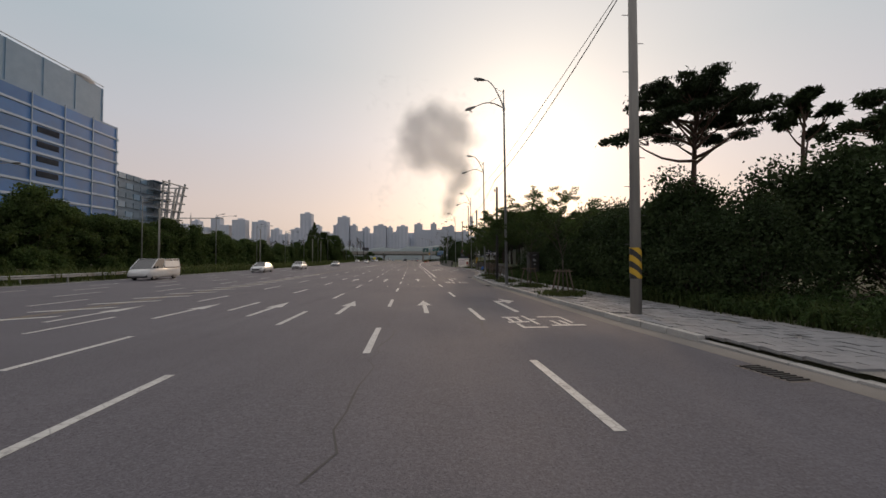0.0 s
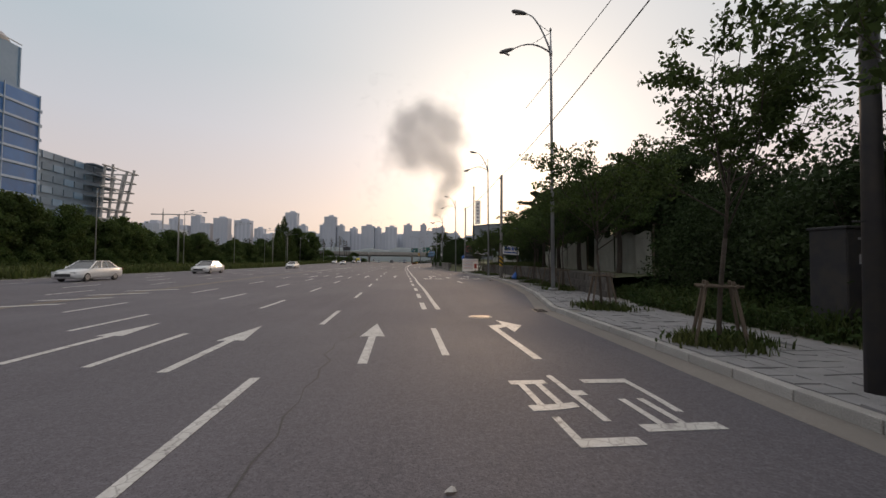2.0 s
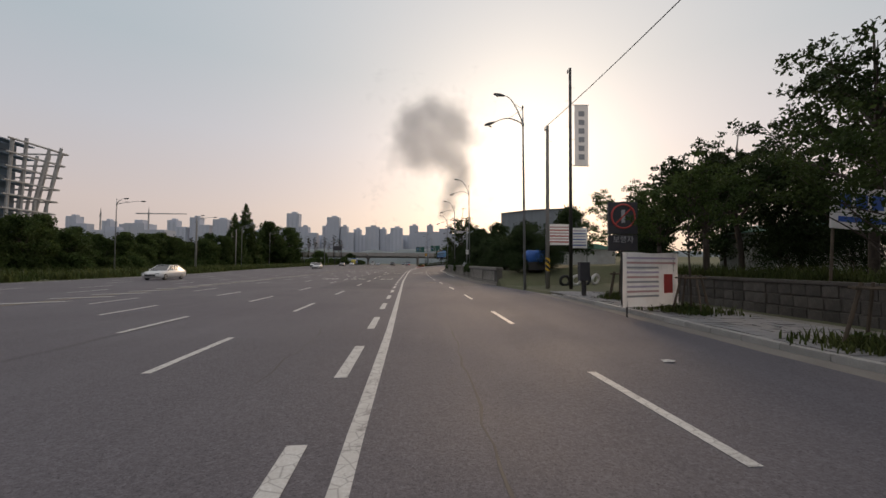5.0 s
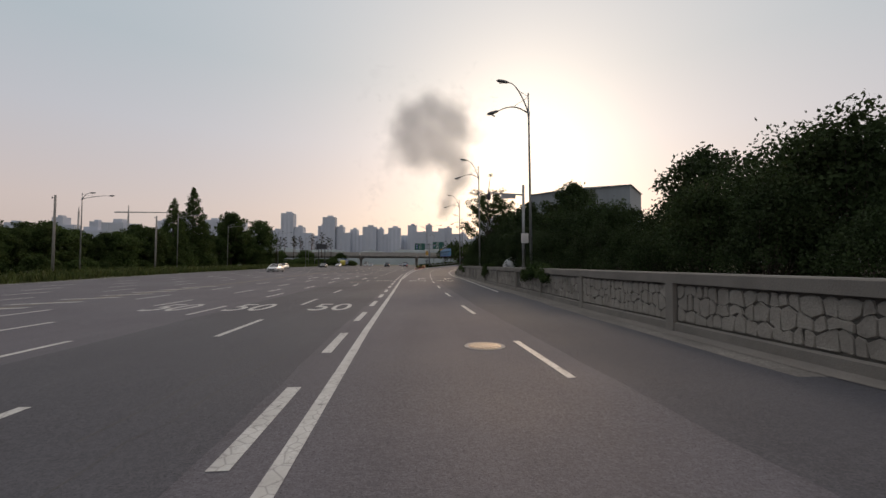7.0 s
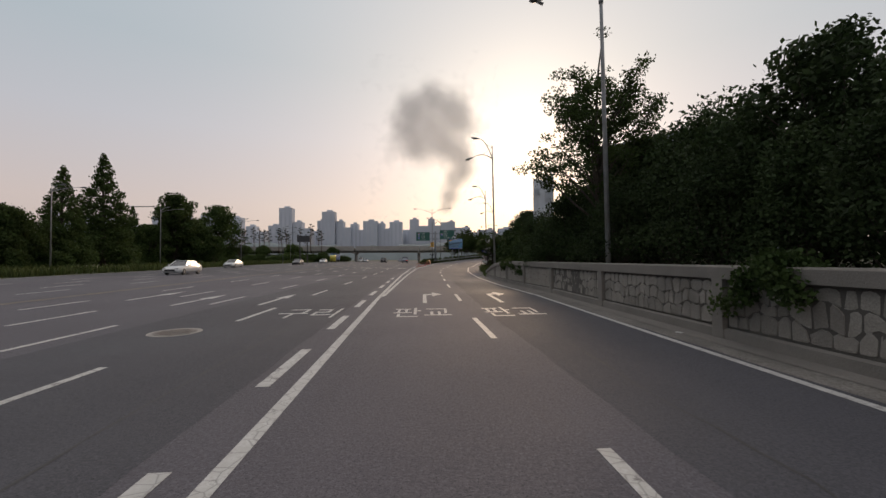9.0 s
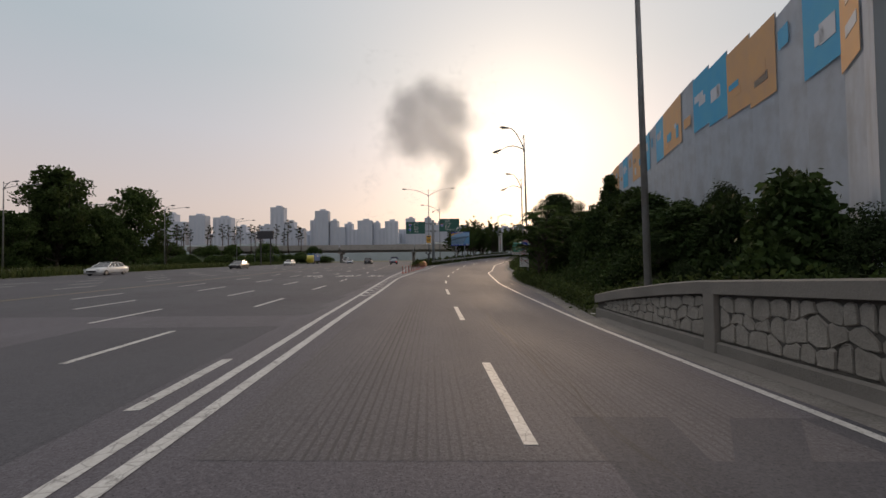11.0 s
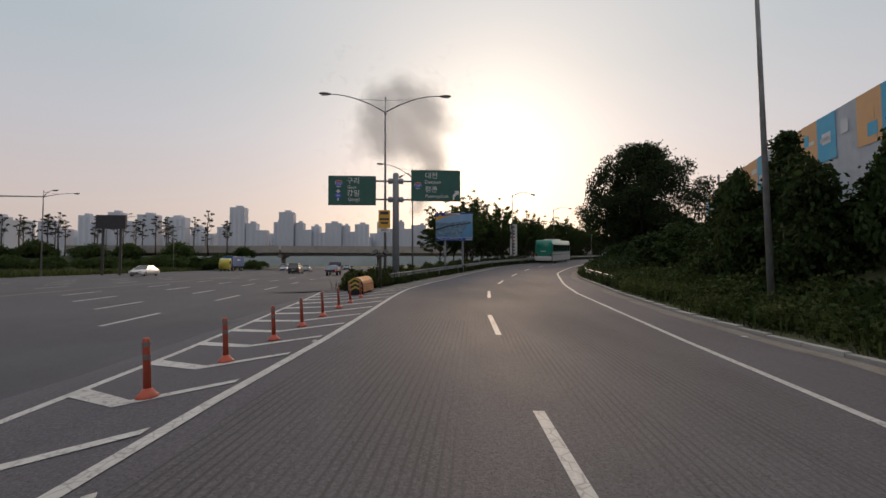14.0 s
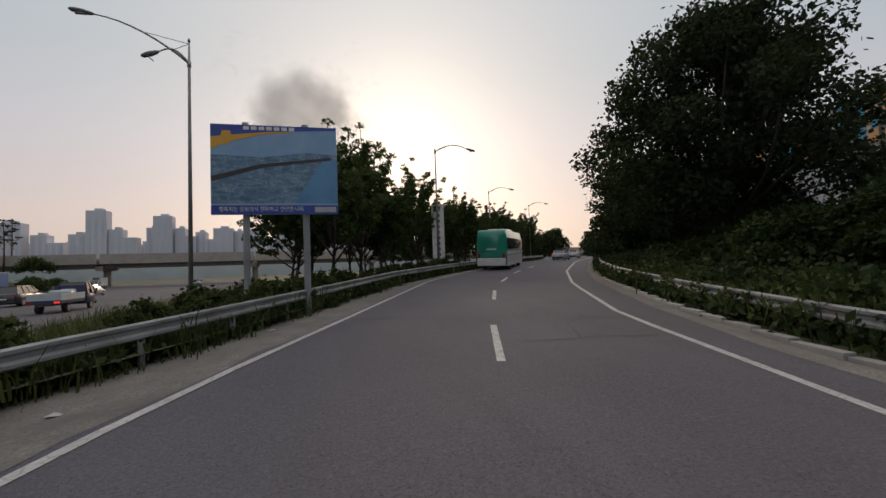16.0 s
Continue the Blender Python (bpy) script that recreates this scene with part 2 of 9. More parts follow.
def material(name, base, other=None, scale=3.0, fine=None, rough=0.7, rough2=None, metal=0.0, bump=0.0, bump_scale=None, spec=0.5, vary=0.0, stretch=None, stain=None, stain_scale=0.4, coords="Object", coat=0.0):
    """A painted, mineral or plant surface: base and other mingle at scale, stain at stain_scale, fine grain gives relief; vary: from object to object."""
    m = bpy.data.materials.new(name)
    m.use_nodes = True
    nt = m.node_tree
    p = nt.nodes["Principled BSDF"]
    col = None
    if other:
        col = mix_colors(nt, noise_of(nt, scale, stretch=stretch, coords=coords), base, other)
    if stain:
        col = mix_colors(nt, noise_of(nt, stain_scale, detail=6, lo=0.48, hi=0.75, coords=coords), col or base, stain)
    if fine:
        col = mix_colors(nt, noise_of(nt, fine[0], detail=2, lo=0.3, hi=0.7, coords=coords), col or base, fine[1])
    if vary:
        info = nt.nodes.new("ShaderNodeObjectInfo")
        hsv = nt.nodes.new("ShaderNodeHueSaturation")
        mr = nt.nodes.new("ShaderNodeMapRange")
        mr.inputs["To Min"].default_value, mr.inputs["To Max"].default_value = 1 - vary, 1 + vary
        nt.links.new(info.outputs["Random"], mr.inputs["Value"])
        nt.links.new(mr.outputs["Result"], hsv.inputs["Value"])
        if col is None:
            hsv.inputs["Color"].default_value = (*base, 1)
        else:
            nt.links.new(col, hsv.inputs["Color"])
        col = hsv.outputs["Color"]
    if col is None:
        p.inputs["Base Color"].default_value = (*base, 1)
    else:
        nt.links.new(col, p.inputs["Base Color"])
    p.inputs["Roughness"].default_value, p.inputs["Metallic"].default_value, p.inputs["Specular IOR Level"].default_value = rough, metal, spec
    p.inputs["Coat Weight"].default_value = coat
    if rough2 is not None:
        r = nt.nodes.new("ShaderNodeMapRange")
        r.inputs["To Min"].default_value, r.inputs["To Max"].default_value = rough, rough2
        nt.links.new(noise_of(nt, scale * 0.7, coords=coords), r.inputs["Value"])
        nt.links.new(r.outputs["Result"], p.inputs["Roughness"])
    if bump:
        b = nt.nodes.new("ShaderNodeBump")
        b.inputs["Strength"].default_value, b.inputs["Distance"].default_value = bump, 0.02
        nt.links.new(noise_of(nt, bump_scale or scale * 8, detail=3, lo=0.2, hi=0.8, coords=coords), b.inputs["Height"])
        nt.links.new(b.outputs["Normal"], p.inputs["Normal"])
    return m


def leaf_material(name, a, b, glow=0.35, scale=0.6, vary=0.2):
    """Thin leaves: some light comes through them."""
    m = material(name, a, b, scale=scale, rough=0.7, spec=0.14, vary=vary)
    nt = m.node_tree
    p = nt.nodes["Principled BSDF"]
    info = nt.nodes.new("ShaderNodeNewGeometry")
    hsv = nt.nodes.new("ShaderNodeHueSaturation")
    mr = nt.nodes.new("ShaderNodeMapRange")
    mr.inputs["To Min"].default_value, mr.inputs["To Max"].default_value = 0.6, 1.4
    nt.links.new(info.outputs["Random Per Island"], mr.inputs["Value"])
    nt.links.new(mr.outputs["Result"], hsv.inputs["Value"])
    src = p.inputs["Base Color"].links[0].from_socket
    nt.links.new(src, hsv.inputs["Color"])
    nt.links.new(hsv.outputs["Color"], p.inputs["Base Color"])
    tr = nt.nodes.new("ShaderNodeBsdfTranslucent")
    nt.links.new(hsv.outputs["Color"], tr.inputs["Color"])
    mx = nt.nodes.new("ShaderNodeMixShader")
    mx.inputs["Fac"].default_value = glow
    nt.links.new(p.outputs["BSDF"], mx.inputs[1])
    nt.links.new(tr.outputs["BSDF"], mx.inputs[2])
    nt.links.new(mx.outputs["Shader"], nt.nodes["Material Output"].inputs["Surface"])
    return m


def glass_material(name, tint=(0.02, 0.025, 0.03), rough=0.05):
    m = material(name, tint, rough=rough, spec=0.9)
    return m


def glow_material(name, color, strength):
    m = bpy.data.materials.new(name)
    m.use_nodes = True
    p = m.node_tree.nodes["Principled BSDF"]
    p.inputs["Base Color"].default_value = (*color, 1)
    p.inputs["Emission Color"].default_value = (*color, 1)
    p.inputs["Emission Strength"].default_value = strength
    return m


def asphalt(name, a, b, dark):
    """Worn asphalt: stone grain, wheel streaks along the road, blotches of old wear."""
    m = material(name, a, b, scale=0.22, stain=dark, stain_scale=0.05, rough=0.72, rough2=0.84, spec=0.42, bump=0.3, bump_scale=60, coords="World")
    nt = m.node_tree
    p = nt.nodes["Principled BSDF"]
    col = p.inputs["Base Color"].links[0].from_socket
    streak = noise_of(nt, 0.9, detail=5, lo=0.35, hi=0.8, stretch=(1.6, 0.035, 1), coords="World")
    col = mix_colors(nt, streak, col, dark)
    grain = noise_of(nt, 26.0, detail=3, rough=0.8, lo=0.42, hi=0.72, coords="World")
    col = mix_colors(nt, grain, col, tuple(min(1.0, c * 1.75) for c in a))
    pits = noise_of(nt, 48.0, detail=2, lo=0.56, hi=0.7, coords="World")
    col = mix_colors(nt, pits, col, tuple(c * 0.5 for c in dark))
    nt.links.new(col, p.inputs["Base Color"])
    return m


ASPHALT = asphalt("worn_asphalt", (0.071, 0.067, 0.079), (0.089, 0.083, 0.097), (0.056, 0.053, 0.063))
ASPHALT_DARK = asphalt("newer_dark_asphalt", (0.047, 0.047, 0.056), (0.058, 0.058, 0.068), (0.038, 0.038, 0.046))
TAR = material("tarry_crack", (0.03, 0.029, 0.029), (0.045, 0.043, 0.042), scale=4, rough=0.7)
PAINT = material("worn_road_paint", (0.54, 0.54, 0.53), (0.43, 0.43, 0.42), scale=3.0, fine=(30.0, (0.4, 0.39, 0.37)), stain=(0.3, 0.29, 0.28), stain_scale=1.3, rough=0.6, bump=0.1, bump_scale=40, coords="World")
def wear_off(m, under):
    """Paint crazed by fine cracks and rubbed through in patches."""
    nt = m.node_tree
    p = nt.nodes["Principled BSDF"]
    col = p.inputs["Base Color"].links[0].from_socket
    geo = nt.nodes.new("ShaderNodeNewGeometry")
    cells = nt.nodes.new("ShaderNodeTexVoronoi")
    cells.feature = "DISTANCE_TO_EDGE"
    cells.inputs["Scale"].default_value = 6.0
    nt.links.new(geo.outputs["Position"], cells.inputs["Vector"])
    edge = nt.nodes.new("ShaderNodeMapRange")
    edge.inputs["From Min"].default_value, edge.inputs["From Max"].default_value = 0.0, 0.06
    edge.inputs["To Min"].default_value, edge.inputs["To Max"].default_value = 0.55, 0.0
    nt.links.new(cells.outputs["Distance"], edge.inputs["Value"])
    col = mix_colors(nt, edge.outputs["Result"], col, under)
    col = mix_colors(nt, noise_of(nt, 4.5, detail=8, rough=0.75, lo=0.56, hi=0.68, coords="World"), col, under)
    nt.links.new(col, p.inputs["Base Color"])


wear_off(PAINT, (0.12, 0.113, 0.11))
PAINT_YELLOW = material("worn_yellow_road_paint", (0.22, 0.17, 0.09), (0.15, 0.125, 0.085), scale=3.0, stain=(0.09, 0.085, 0.08), stain_scale=0.6, rough=0.7, coords="World")
CONCRETE = material("weathered_concrete", (0.33, 0.31, 0.28), (0.26, 0.245, 0.225), scale=1.4, fine=(45.0, (0.3, 0.28, 0.26)), stain=(0.17, 0.16, 0.145), stain_scale=0.6, rough=0.85, bump=0.3, bump_scale=30)
KERBSTONE = material("kerb_granite", (0.42, 0.41, 0.39), (0.32, 0.31, 0.3), scale=2.0, fine=(60.0, (0.24, 0.23, 0.22)), rough=0.75, bump=0.2, bump_scale=50, vary=0.15)
PAVER = material("grey_block_paver", (0.27, 0.262, 0.262), (0.17, 0.165, 0.168), scale=2.5, fine=(50.0, (0.19, 0.19, 0.2)), rough=0.8, bump=0.3, bump_scale=40, vary=0.22)
BEDDING = material("sand_bedding", (0.3, 0.285, 0.26), (0.23, 0.215, 0.19), scale=2.0, fine=(40.0, (0.12, 0.11, 0.1)), rough=0.9, bump=0.4, bump_scale=30, coords="World")
SOIL = material("grassy_soil", (0.075, 0.085, 0.035), (0.11, 0.1, 0.06), scale=0.35, fine=(18.0, (0.05, 0.06, 0.025)), stain=(0.13, 0.11, 0.075), stain_scale=0.12, rough=0.95, bump=0.5, bump_scale=8, coords="World")
GALVANISED = material("dull_galvanised_steel", (0.34, 0.35, 0.36), (0.26, 0.27, 0.28), scale=2.0, rough=0.45, rough2=0.65, metal=0.6, bump=0.05, bump_scale=30, stain=(0.2, 0.18, 0.16), stain_scale=0.9)
POLE_CONCRETE = material("spun_concrete_pole", (0.24, 0.23, 0.21), (0.18, 0.17, 0.16), scale=1.5, stretch=(3, 3, 0.3), rough=0.85, bump=0.15, bump_scale=20)
BARK = material("rough_bark", (0.07, 0.055, 0.042), (0.04, 0.032, 0.026), scale=5.0, stretch=(2, 2, 0.5), rough=0.95, bump=0.8, bump_scale=14)
PINE_BARK = material("red_pine_bark", (0.1, 0.055, 0.035), (0.05, 0.035, 0.028), scale=5.0, stretch=(2, 2, 0.5), rough=0.95, bump=0.8, bump_scale=14)
LEAF = leaf_material("broad_leaf", (0.04, 0.066, 0.02), (0.06, 0.086, 0.026), glow=0.42)
LEAF_DARK = leaf_material("dark_leaf", (0.022, 0.038, 0.014), (0.036, 0.054, 0.02), glow=0.3)
NEEDLE = leaf_material("pine_needle", (0.02, 0.034, 0.014), (0.032, 0.046, 0.018), glow=0.2)
IVY = leaf_material("ivy_leaf", (0.026, 0.047, 0.014), (0.048, 0.07, 0.021), glow=0.3)
WEED = leaf_material("leafy_weed", (0.05, 0.078, 0.022), (0.085, 0.105, 0.034), glow=0.4)
GRASS = leaf_material("tall_grass", (0.036, 0.056, 0.016), (0.072, 0.082, 0.027), glow=0.35)
BLACK = material("black_rubber", (0.018, 0.018, 0.018), (0.03, 0.03, 0.03), scale=6, rough=0.8)
DARK_METAL = material("dark_metal", (0.04, 0.04, 0.045), (0.06, 0.055, 0.05), scale=3, rough=0.5, metal=0.4)


# ---- ground, roads and markings ----
def frange(a, b, step):
    return [float(v) for v in np.arange(a, b + step * 0.5, step)]


WALL_FACE = [(106, 5.75), (116, 5.2), (127, 5.05), (137, 4.5), (147, 4.2), (160, 4.1), (173.2, 4.05)]


def wall_gap(y):
    """How far the stone wall's foot stands back from the road's edge."""
    return max(0.0, lerp(y, WALL_FACE) - lerp(y, ROAD_R) - 0.1) if 105 < y <= 173 else 0.0


def bank_rise(y, off):
    """How far the land beside the road stands above it, off metres past the right edge."""
    off -= wall_gap(y)
    if 105 < y <= 173:
        return 0.05 if off < 0.3 else min(1.9, lerp(y, [(160, 1.1), (168, 0.8), (173, 0.25)]) + 0.06 * (off - 0.3))
    if y > 173:
        k = lerp(y, [(173, 0.75), (180, 0.85), (205, 0.75), (235, 0.45), (262, 0.12)])
        top = lerp(y, [(173, 2.4), (181, 3.2), (190, 4.4), (195, 4.4), (205, 3.7), (225, 2.5), (245, 2.0), (262, 0.9)])
        return 0.05 + min(top, max(0.0, off - 1.0) * 0.32 * k + max(0.0, off - lerp(y, [(173, 1.2), (190, 2.6), (215, 4.2), (245, 4.6)])) * 1.5 * k)
    return 0.08 if off < 4 else min(0.7, 0.08 + 0.05 * (off - 4))


rows = [-400, -200, -100] + frange(-60, 300, 4) + [330, 380, 450, 600, 900, 1400, 2200, 3800]
left_off = [-3500, -1500, -600, -250, -120, -60, -35, -20, -12, -6, -2, -0.15]
right_off = [0.1, 0.45, 0.5, 1.5, 3, 5, 7.5, 10, 14, 20, 35, 80, 250, 800, 3500]
gv, gf = [], []
for y in rows:
    xl, xr = lerp(y, ROAD_L), lerp(y, ROAD_R)
    line = [(xl + o, y, main_z(xl, y) + (0.06 if o < -0.2 else -0.1) - (0.25 if o < -25 else 0)) for o in left_off]
    for k in range(1, 14):
        x = xl + (xr - xl) * k / 14
        line.append((x, y, ground_z(x, y) - 0.35))
    zr = ground_z(xr, y)
    gap = wall_gap(y)
    line += [(xr + o + gap, y, zr - 0.1 if o < 0.2 else zr + bank_rise(y, o + gap)) for o in right_off]
    gv += line
cols = len(left_off) + 13 + len(right_off)
for i in range(len(rows) - 1):
    for k in range(cols - 1):
        a = i * cols + k
        gf.append((a, a + 1, a + cols + 1, a + cols))
ground = tagged(part("ground", (gv, [], gf), SOIL), "rough grassy earth verge and open land", "ground", kind="structure")


def carriageway(name, left, right, y0, y1, n, label):
    ys = frange(y0, y1, 2.0)
    v, f = [], []
    for y in ys:
        a, b = left(y), right(y)
        for k in range(n + 1):
            x = a + (b - a) * k / n
            v.append((x, y, ground_z(x, y)))
    for i in range(len(ys) - 1):
        for k in range(n):
            p = i * (n + 1) + k
            f.append((p, p + 1, p + n + 2, p + n + 1))
    return tagged(part(name, (v, [], f), ASPHALT, smooth=True), label, "road", kind="structure")


road = carriageway("road", lambda y: lerp(y, ROAD_L), lambda y: lerp(y, ROAD_R), -60, NOSE, 102, "wide worn grey asphalt road with many lanes")
road_far = carriageway("road_ahead", lambda y: lerp(y, ROAD_L), lambda y: lerp(y, GORE_OUT) + 0.8, NOSE, 420, 10, "grey asphalt main road running on past the exit")
road_far.data.materials[0] = ASPHALT_DARK
road.data.materials.append(ASPHALT_DARK)
for face in road.data.polygons:
    if face.center.y > 172 and face.center.x < lerp(face.center.y, GORE_OUT) - 0.7:
        face.material_index = 1
carriageway("ramp", lambda y: lerp(y, RAIL_IN) - 0.3, lambda y: lerp(y, ROAD_R), NOSE, 300, 28, "curving asphalt exit ramp that climbs to the right")


def painted_line(curve, y0, y1, width, shift=0.0, mat=None, name="painted_line", step=2.0):
    st = along(curve, y0, y1, step, shift=shift)
    v, f = [], []
    for p, side in st:
        for u in (-width / 2, width / 2):
            x, y = p[0] + side.x * u, p[1] + side.y * u
            v.append((x, y, ground_z(x, y) + 0.006))
    for i in range(len(st) - 1):
        f.append((2 * i, 2 * i + 1, 2 * i + 3, 2 * i + 2))
    return part(name, (v, [], f), mat or PAINT, road)


def strip_mesh(width, length):
    bm = plate([(-width / 2, -length / 2), (width / 2, -length / 2), (width / 2, length / 2), (-width / 2, length / 2)])
    me = bpy.data.meshes.new("lane_dash")
    bm.to_mesh(me)
    bm.free()
    me.materials.append(PAINT)
    return me


DASH, SHORT_DASH = strip_mesh(0.14, 3.0), strip_mesh(0.19, 2.3)


def dashes(curve, ends, mesh, shift=0.0, length=3.0):
    for y in ends:
        yc = y - length / 2
        x = lerp(yc, curve) + shift
        piece("lane_dash", mesh, road, on_road(x, yc, 0.003, heading(curve, yc)))


dashes(LINE_ONE, frange(9.5 - 8.0 * 6, 100, 8.0) + frange(107.0, 260, 7.81), DASH)
for k, phase in ((1, 5.1), (2, 0.4), (3, 3.8), (5, 2.0), (6, 6.5), (7, 3.0), (8, 0.0)):
    lane = [(y, lerp(y, LINE_ONE) - k * lerp(y, [(40, 2.83), (120, 2.97)])) for y in frange(-60, 420, 10)]
    dashes(lane, frange(-40 + phase, 100, 8) + frange(107.0 + (phase - 0.8) % 7.81, 250, 7.81), DASH)
RIGHT_A = [(-60, 6.2), (18.5, 2.1), (37.1, 1.0)]
RIGHT_B = [(56, 4.05), (62.3, 3.68), (78.8, 2.65), (97, 2.0), (118, 0.63), (127.3, 0.2), (143.2, -0.4), (160, -0.55), (181.7, -0.46), (189.7, -0.11), (197.7, 0.55), (205.6, 1.52), (213.4, 2.68), (221, 4.36), (228.6, 7.08), (236, 10.3), (244, 14.3), (252, 19.6), (270, 34), (300, 61)]
dashes(RIGHT_A, frange(-10.1, 38, 8), DASH)
dashes(RIGHT_B, [62.3 + 8.125 * n for n in range(9)] + [135.1, 143.2, 150.9, 158.6, 166.3, 174, 181.7, 189.7, 197.7, 205.6, 213.4, 221.0, 228.4, 235.6, 242.5, 249.0, 255.0, 261.0], DASH)
dashes(SOLID, frange(44.35, 166, 4.525), SHORT_DASH, shift=-0.5, length=2.3)
painted_line(SOLID, 42, 171, 0.17)
painted_line(GORE_OUT, 171, 300, 0.15)
painted_line(GORE_IN, 150, 300, 0.17)
painted_line(EDGE_R, 128, 300, 0.15)
painted_line([(y, x - 2.83 * 4) for y, x in LINE_ONE], -60, 300, 0.12, -0.12, PAINT_YELLOW)
painted_line([(y, x - 2.83 * 4) for y, x in LINE_ONE], -60, 300, 0.12, 0.12, PAINT_YELLOW)
painted_line(ROAD_L, -60, 400, 0.15, shift=0.6)


def surface_strip(name, left, right, y0, y1, mat, lift, ragged=0.0):
    ys = frange(y0, y1, 1.0)
    v, f = [], []
    for y in ys:
        a = lerp(y, left) + ragged * noise.noise(Vector((y * 0.7, 0, 0)))
        b = lerp(y, right) + ragged * noise.noise(Vector((y * 0.7, 9, 0)))
        for k in range(5):
            x = a + (b - a) * k / 4
            v.append((x, y, ground_z(x, y) + lift))
    for i in range(len(ys) - 1):
        for k in range(4):
            p = i * 5 + k
            f.append((p, p + 1, p + 6, p + 5))
    return part(name, (v, [], f), mat, road)


surface_strip("asphalt_patch", [(y, x + 0.6) for y, x in RIGHT_B], [(y, x - 0.15) for y, x in ROAD_R], 104, 164, ASPHALT_DARK, 0.002, 0.12)
surface_strip("asphalt_patch", [(y, x - 2.3) for y, x in LINE_ONE], [(y, x - 0.75) for y, x in SOLID], 100, 170, ASPHALT_DARK, 0.002, 0.06)


def groove_material():
    """Tined surface: close parallel grooves along the lane."""
    m = asphalt("grooved_asphalt", (0.073, 0.069, 0.077), (0.089, 0.084, 0.093), (0.057, 0.055, 0.062))
    nt = m.node_tree
    p = nt.nodes["Principled BSDF"]
    uv = nt.nodes.new("ShaderNodeUVMap")
    sep = nt.nodes.new("ShaderNodeSeparateXYZ")
    nt.links.new(uv.outputs["UV"], sep.inputs[0])
    mul = nt.nodes.new("ShaderNodeMath")
    mul.operation = "MULTIPLY"
    mul.inputs[1].default_value = 2 * math.pi / 0.105
    nt.links.new(sep.outputs["X"], mul.inputs[0])
    sine = nt.nodes.new("ShaderNodeMath")
    sine.operation = "SINE"
    nt.links.new(mul.outputs[0], sine.inputs[0])
    cut = nt.nodes.new("ShaderNodeMapRange")
    cut.inputs["From Min"].default_value, cut.inputs["From Max"].default_value = 0.35, 0.85
    nt.links.new(sine.outputs[0], cut.inputs["Value"])
    worn = nt.nodes.new("ShaderNodeMath")
    worn.operation = "MULTIPLY"
    nt.links.new(cut.outputs["Result"], worn.inputs[0])
    nt.links.new(noise_of(nt, 0.5, lo=0.38, hi=0.75, stretch=(1.4, 0.12, 1), coords="World"), worn.inputs[1])
    col = p.inputs["Base Color"].links[0].from_socket
    nt.links.new(mix_colors(nt, worn.outputs[0], col, (0.04, 0.038, 0.039)), p.inputs["Base Color"])
    bump = nt.nodes.new("ShaderNodeBump")
    bump.invert = True
    bump.inputs["Strength"].default_value, bump.inputs["Distance"].default_value = 0.5, 0.01
    nt.links.new(worn.outputs[0], bump.inputs["Height"])
    nt.links.new(p.inputs["Normal"].links[0].from_socket, bump.inputs["Normal"])
    nt.links.new(bump.outputs["Normal"], p.inputs["Normal"])
    return m


ob = surface_strip("grooved_surface", [(y, x + 0.45) for y, x in GORE_IN], [(y, x - 0.35) for y, x in EDGE_R], 163, 226, groove_material(), 0.002)
layer = ob.data.uv_layers.new(name="across")
for loop in ob.data.loops:
    co = ob.data.vertices[loop.vertex_index].co
    layer.data[loop.index].uv = (co.x - lerp(co.y, LANE), co.y)


def crack(x0, y0, x1, y1, width, seed, wander=0.12):
    """A tarry crack that wanders from one place to another."""
    rng = np.random.default_rng(seed)
    n = max(6, int(math.hypot(x1 - x0, y1 - y0) / 0.5))
    d = Vector((x1 - x0, y1 - y0)).normalized()
    side = Vector((-d.y, d.x))
    v, f, off = [], [], 0.0
    for k in range(n + 1):
        t = k / n
        off = off * 0.8 + rng.normal() * wander * 0.5
        w = width * (0.35 + 0.9 * rng.random())
        for s in (-1, 1):
            x, y = x0 + (x1 - x0) * t + side.x * (off + s * w / 2), y0 + (y1 - y0) * t + side.y * (off + s * w / 2)
            v.append((x, y, ground_z(x, y) + 0.0045))
    for k in range(n):
        f.append((2 * k, 2 * k + 1, 2 * k + 3, 2 * k + 2))
    return part("crack", (v, [], f), TAR, road)


for i, c in enumerate(((1.25, 44, 0.35, 92, 0.035, 0.08), (0.1, 2, -1.1, 40, 0.03, 0.15), (-4.2, 106, -6.0, 165, 0.03, 0.05), (1.5, 124, 0.3, 170, 0.03, 0.1), (0.5, 163, 0.2, 180, 0.03, 0.08), (-3.6, 196.5, 5.0, 193.6, 0.03, 0.1),
                       (-1.6, 226.5, 9.5, 224.2, 0.03, 0.1), (5.0, 238.6, 13.5, 235.0, 0.05, 0.15), (-12, 20, -13.6, 60, 0.03, 0.1), (-6.2, 62, -8.4, 104, 0.03, 0.1), (2.2, 8, 3.2, 30, 0.03, 0.2), (-2.4, 78, -3.8, 110, 0.03, 0.1), (11.0, 233.6, 13.0, 236.0, 0.06, 0.2), (9.8, 233.8, 12.6, 233.2, 0.05, 0.2))):
    crack(c[0], c[1], c[2], c[3], c[4], 200 + i, c[5])


# ---- arrows, words and covers on the road ----
def road_mark(outline, x, y, turn, name="road_arrow"):
    """A painted shape; its outline runs along y in metres from its foot."""
    return part(name, plate(outline), PAINT, road), on_road(x, y, 0.003, turn)


def straight_arrow(length=4.4, w=0.16):
    h = 1.9
    return [(-w / 2, 0), (w / 2, 0), (w / 2, length - h), (0.28, length - h - 0.05), (0, length), (-0.28, length - h - 0.05), (-w / 2, length - h)]


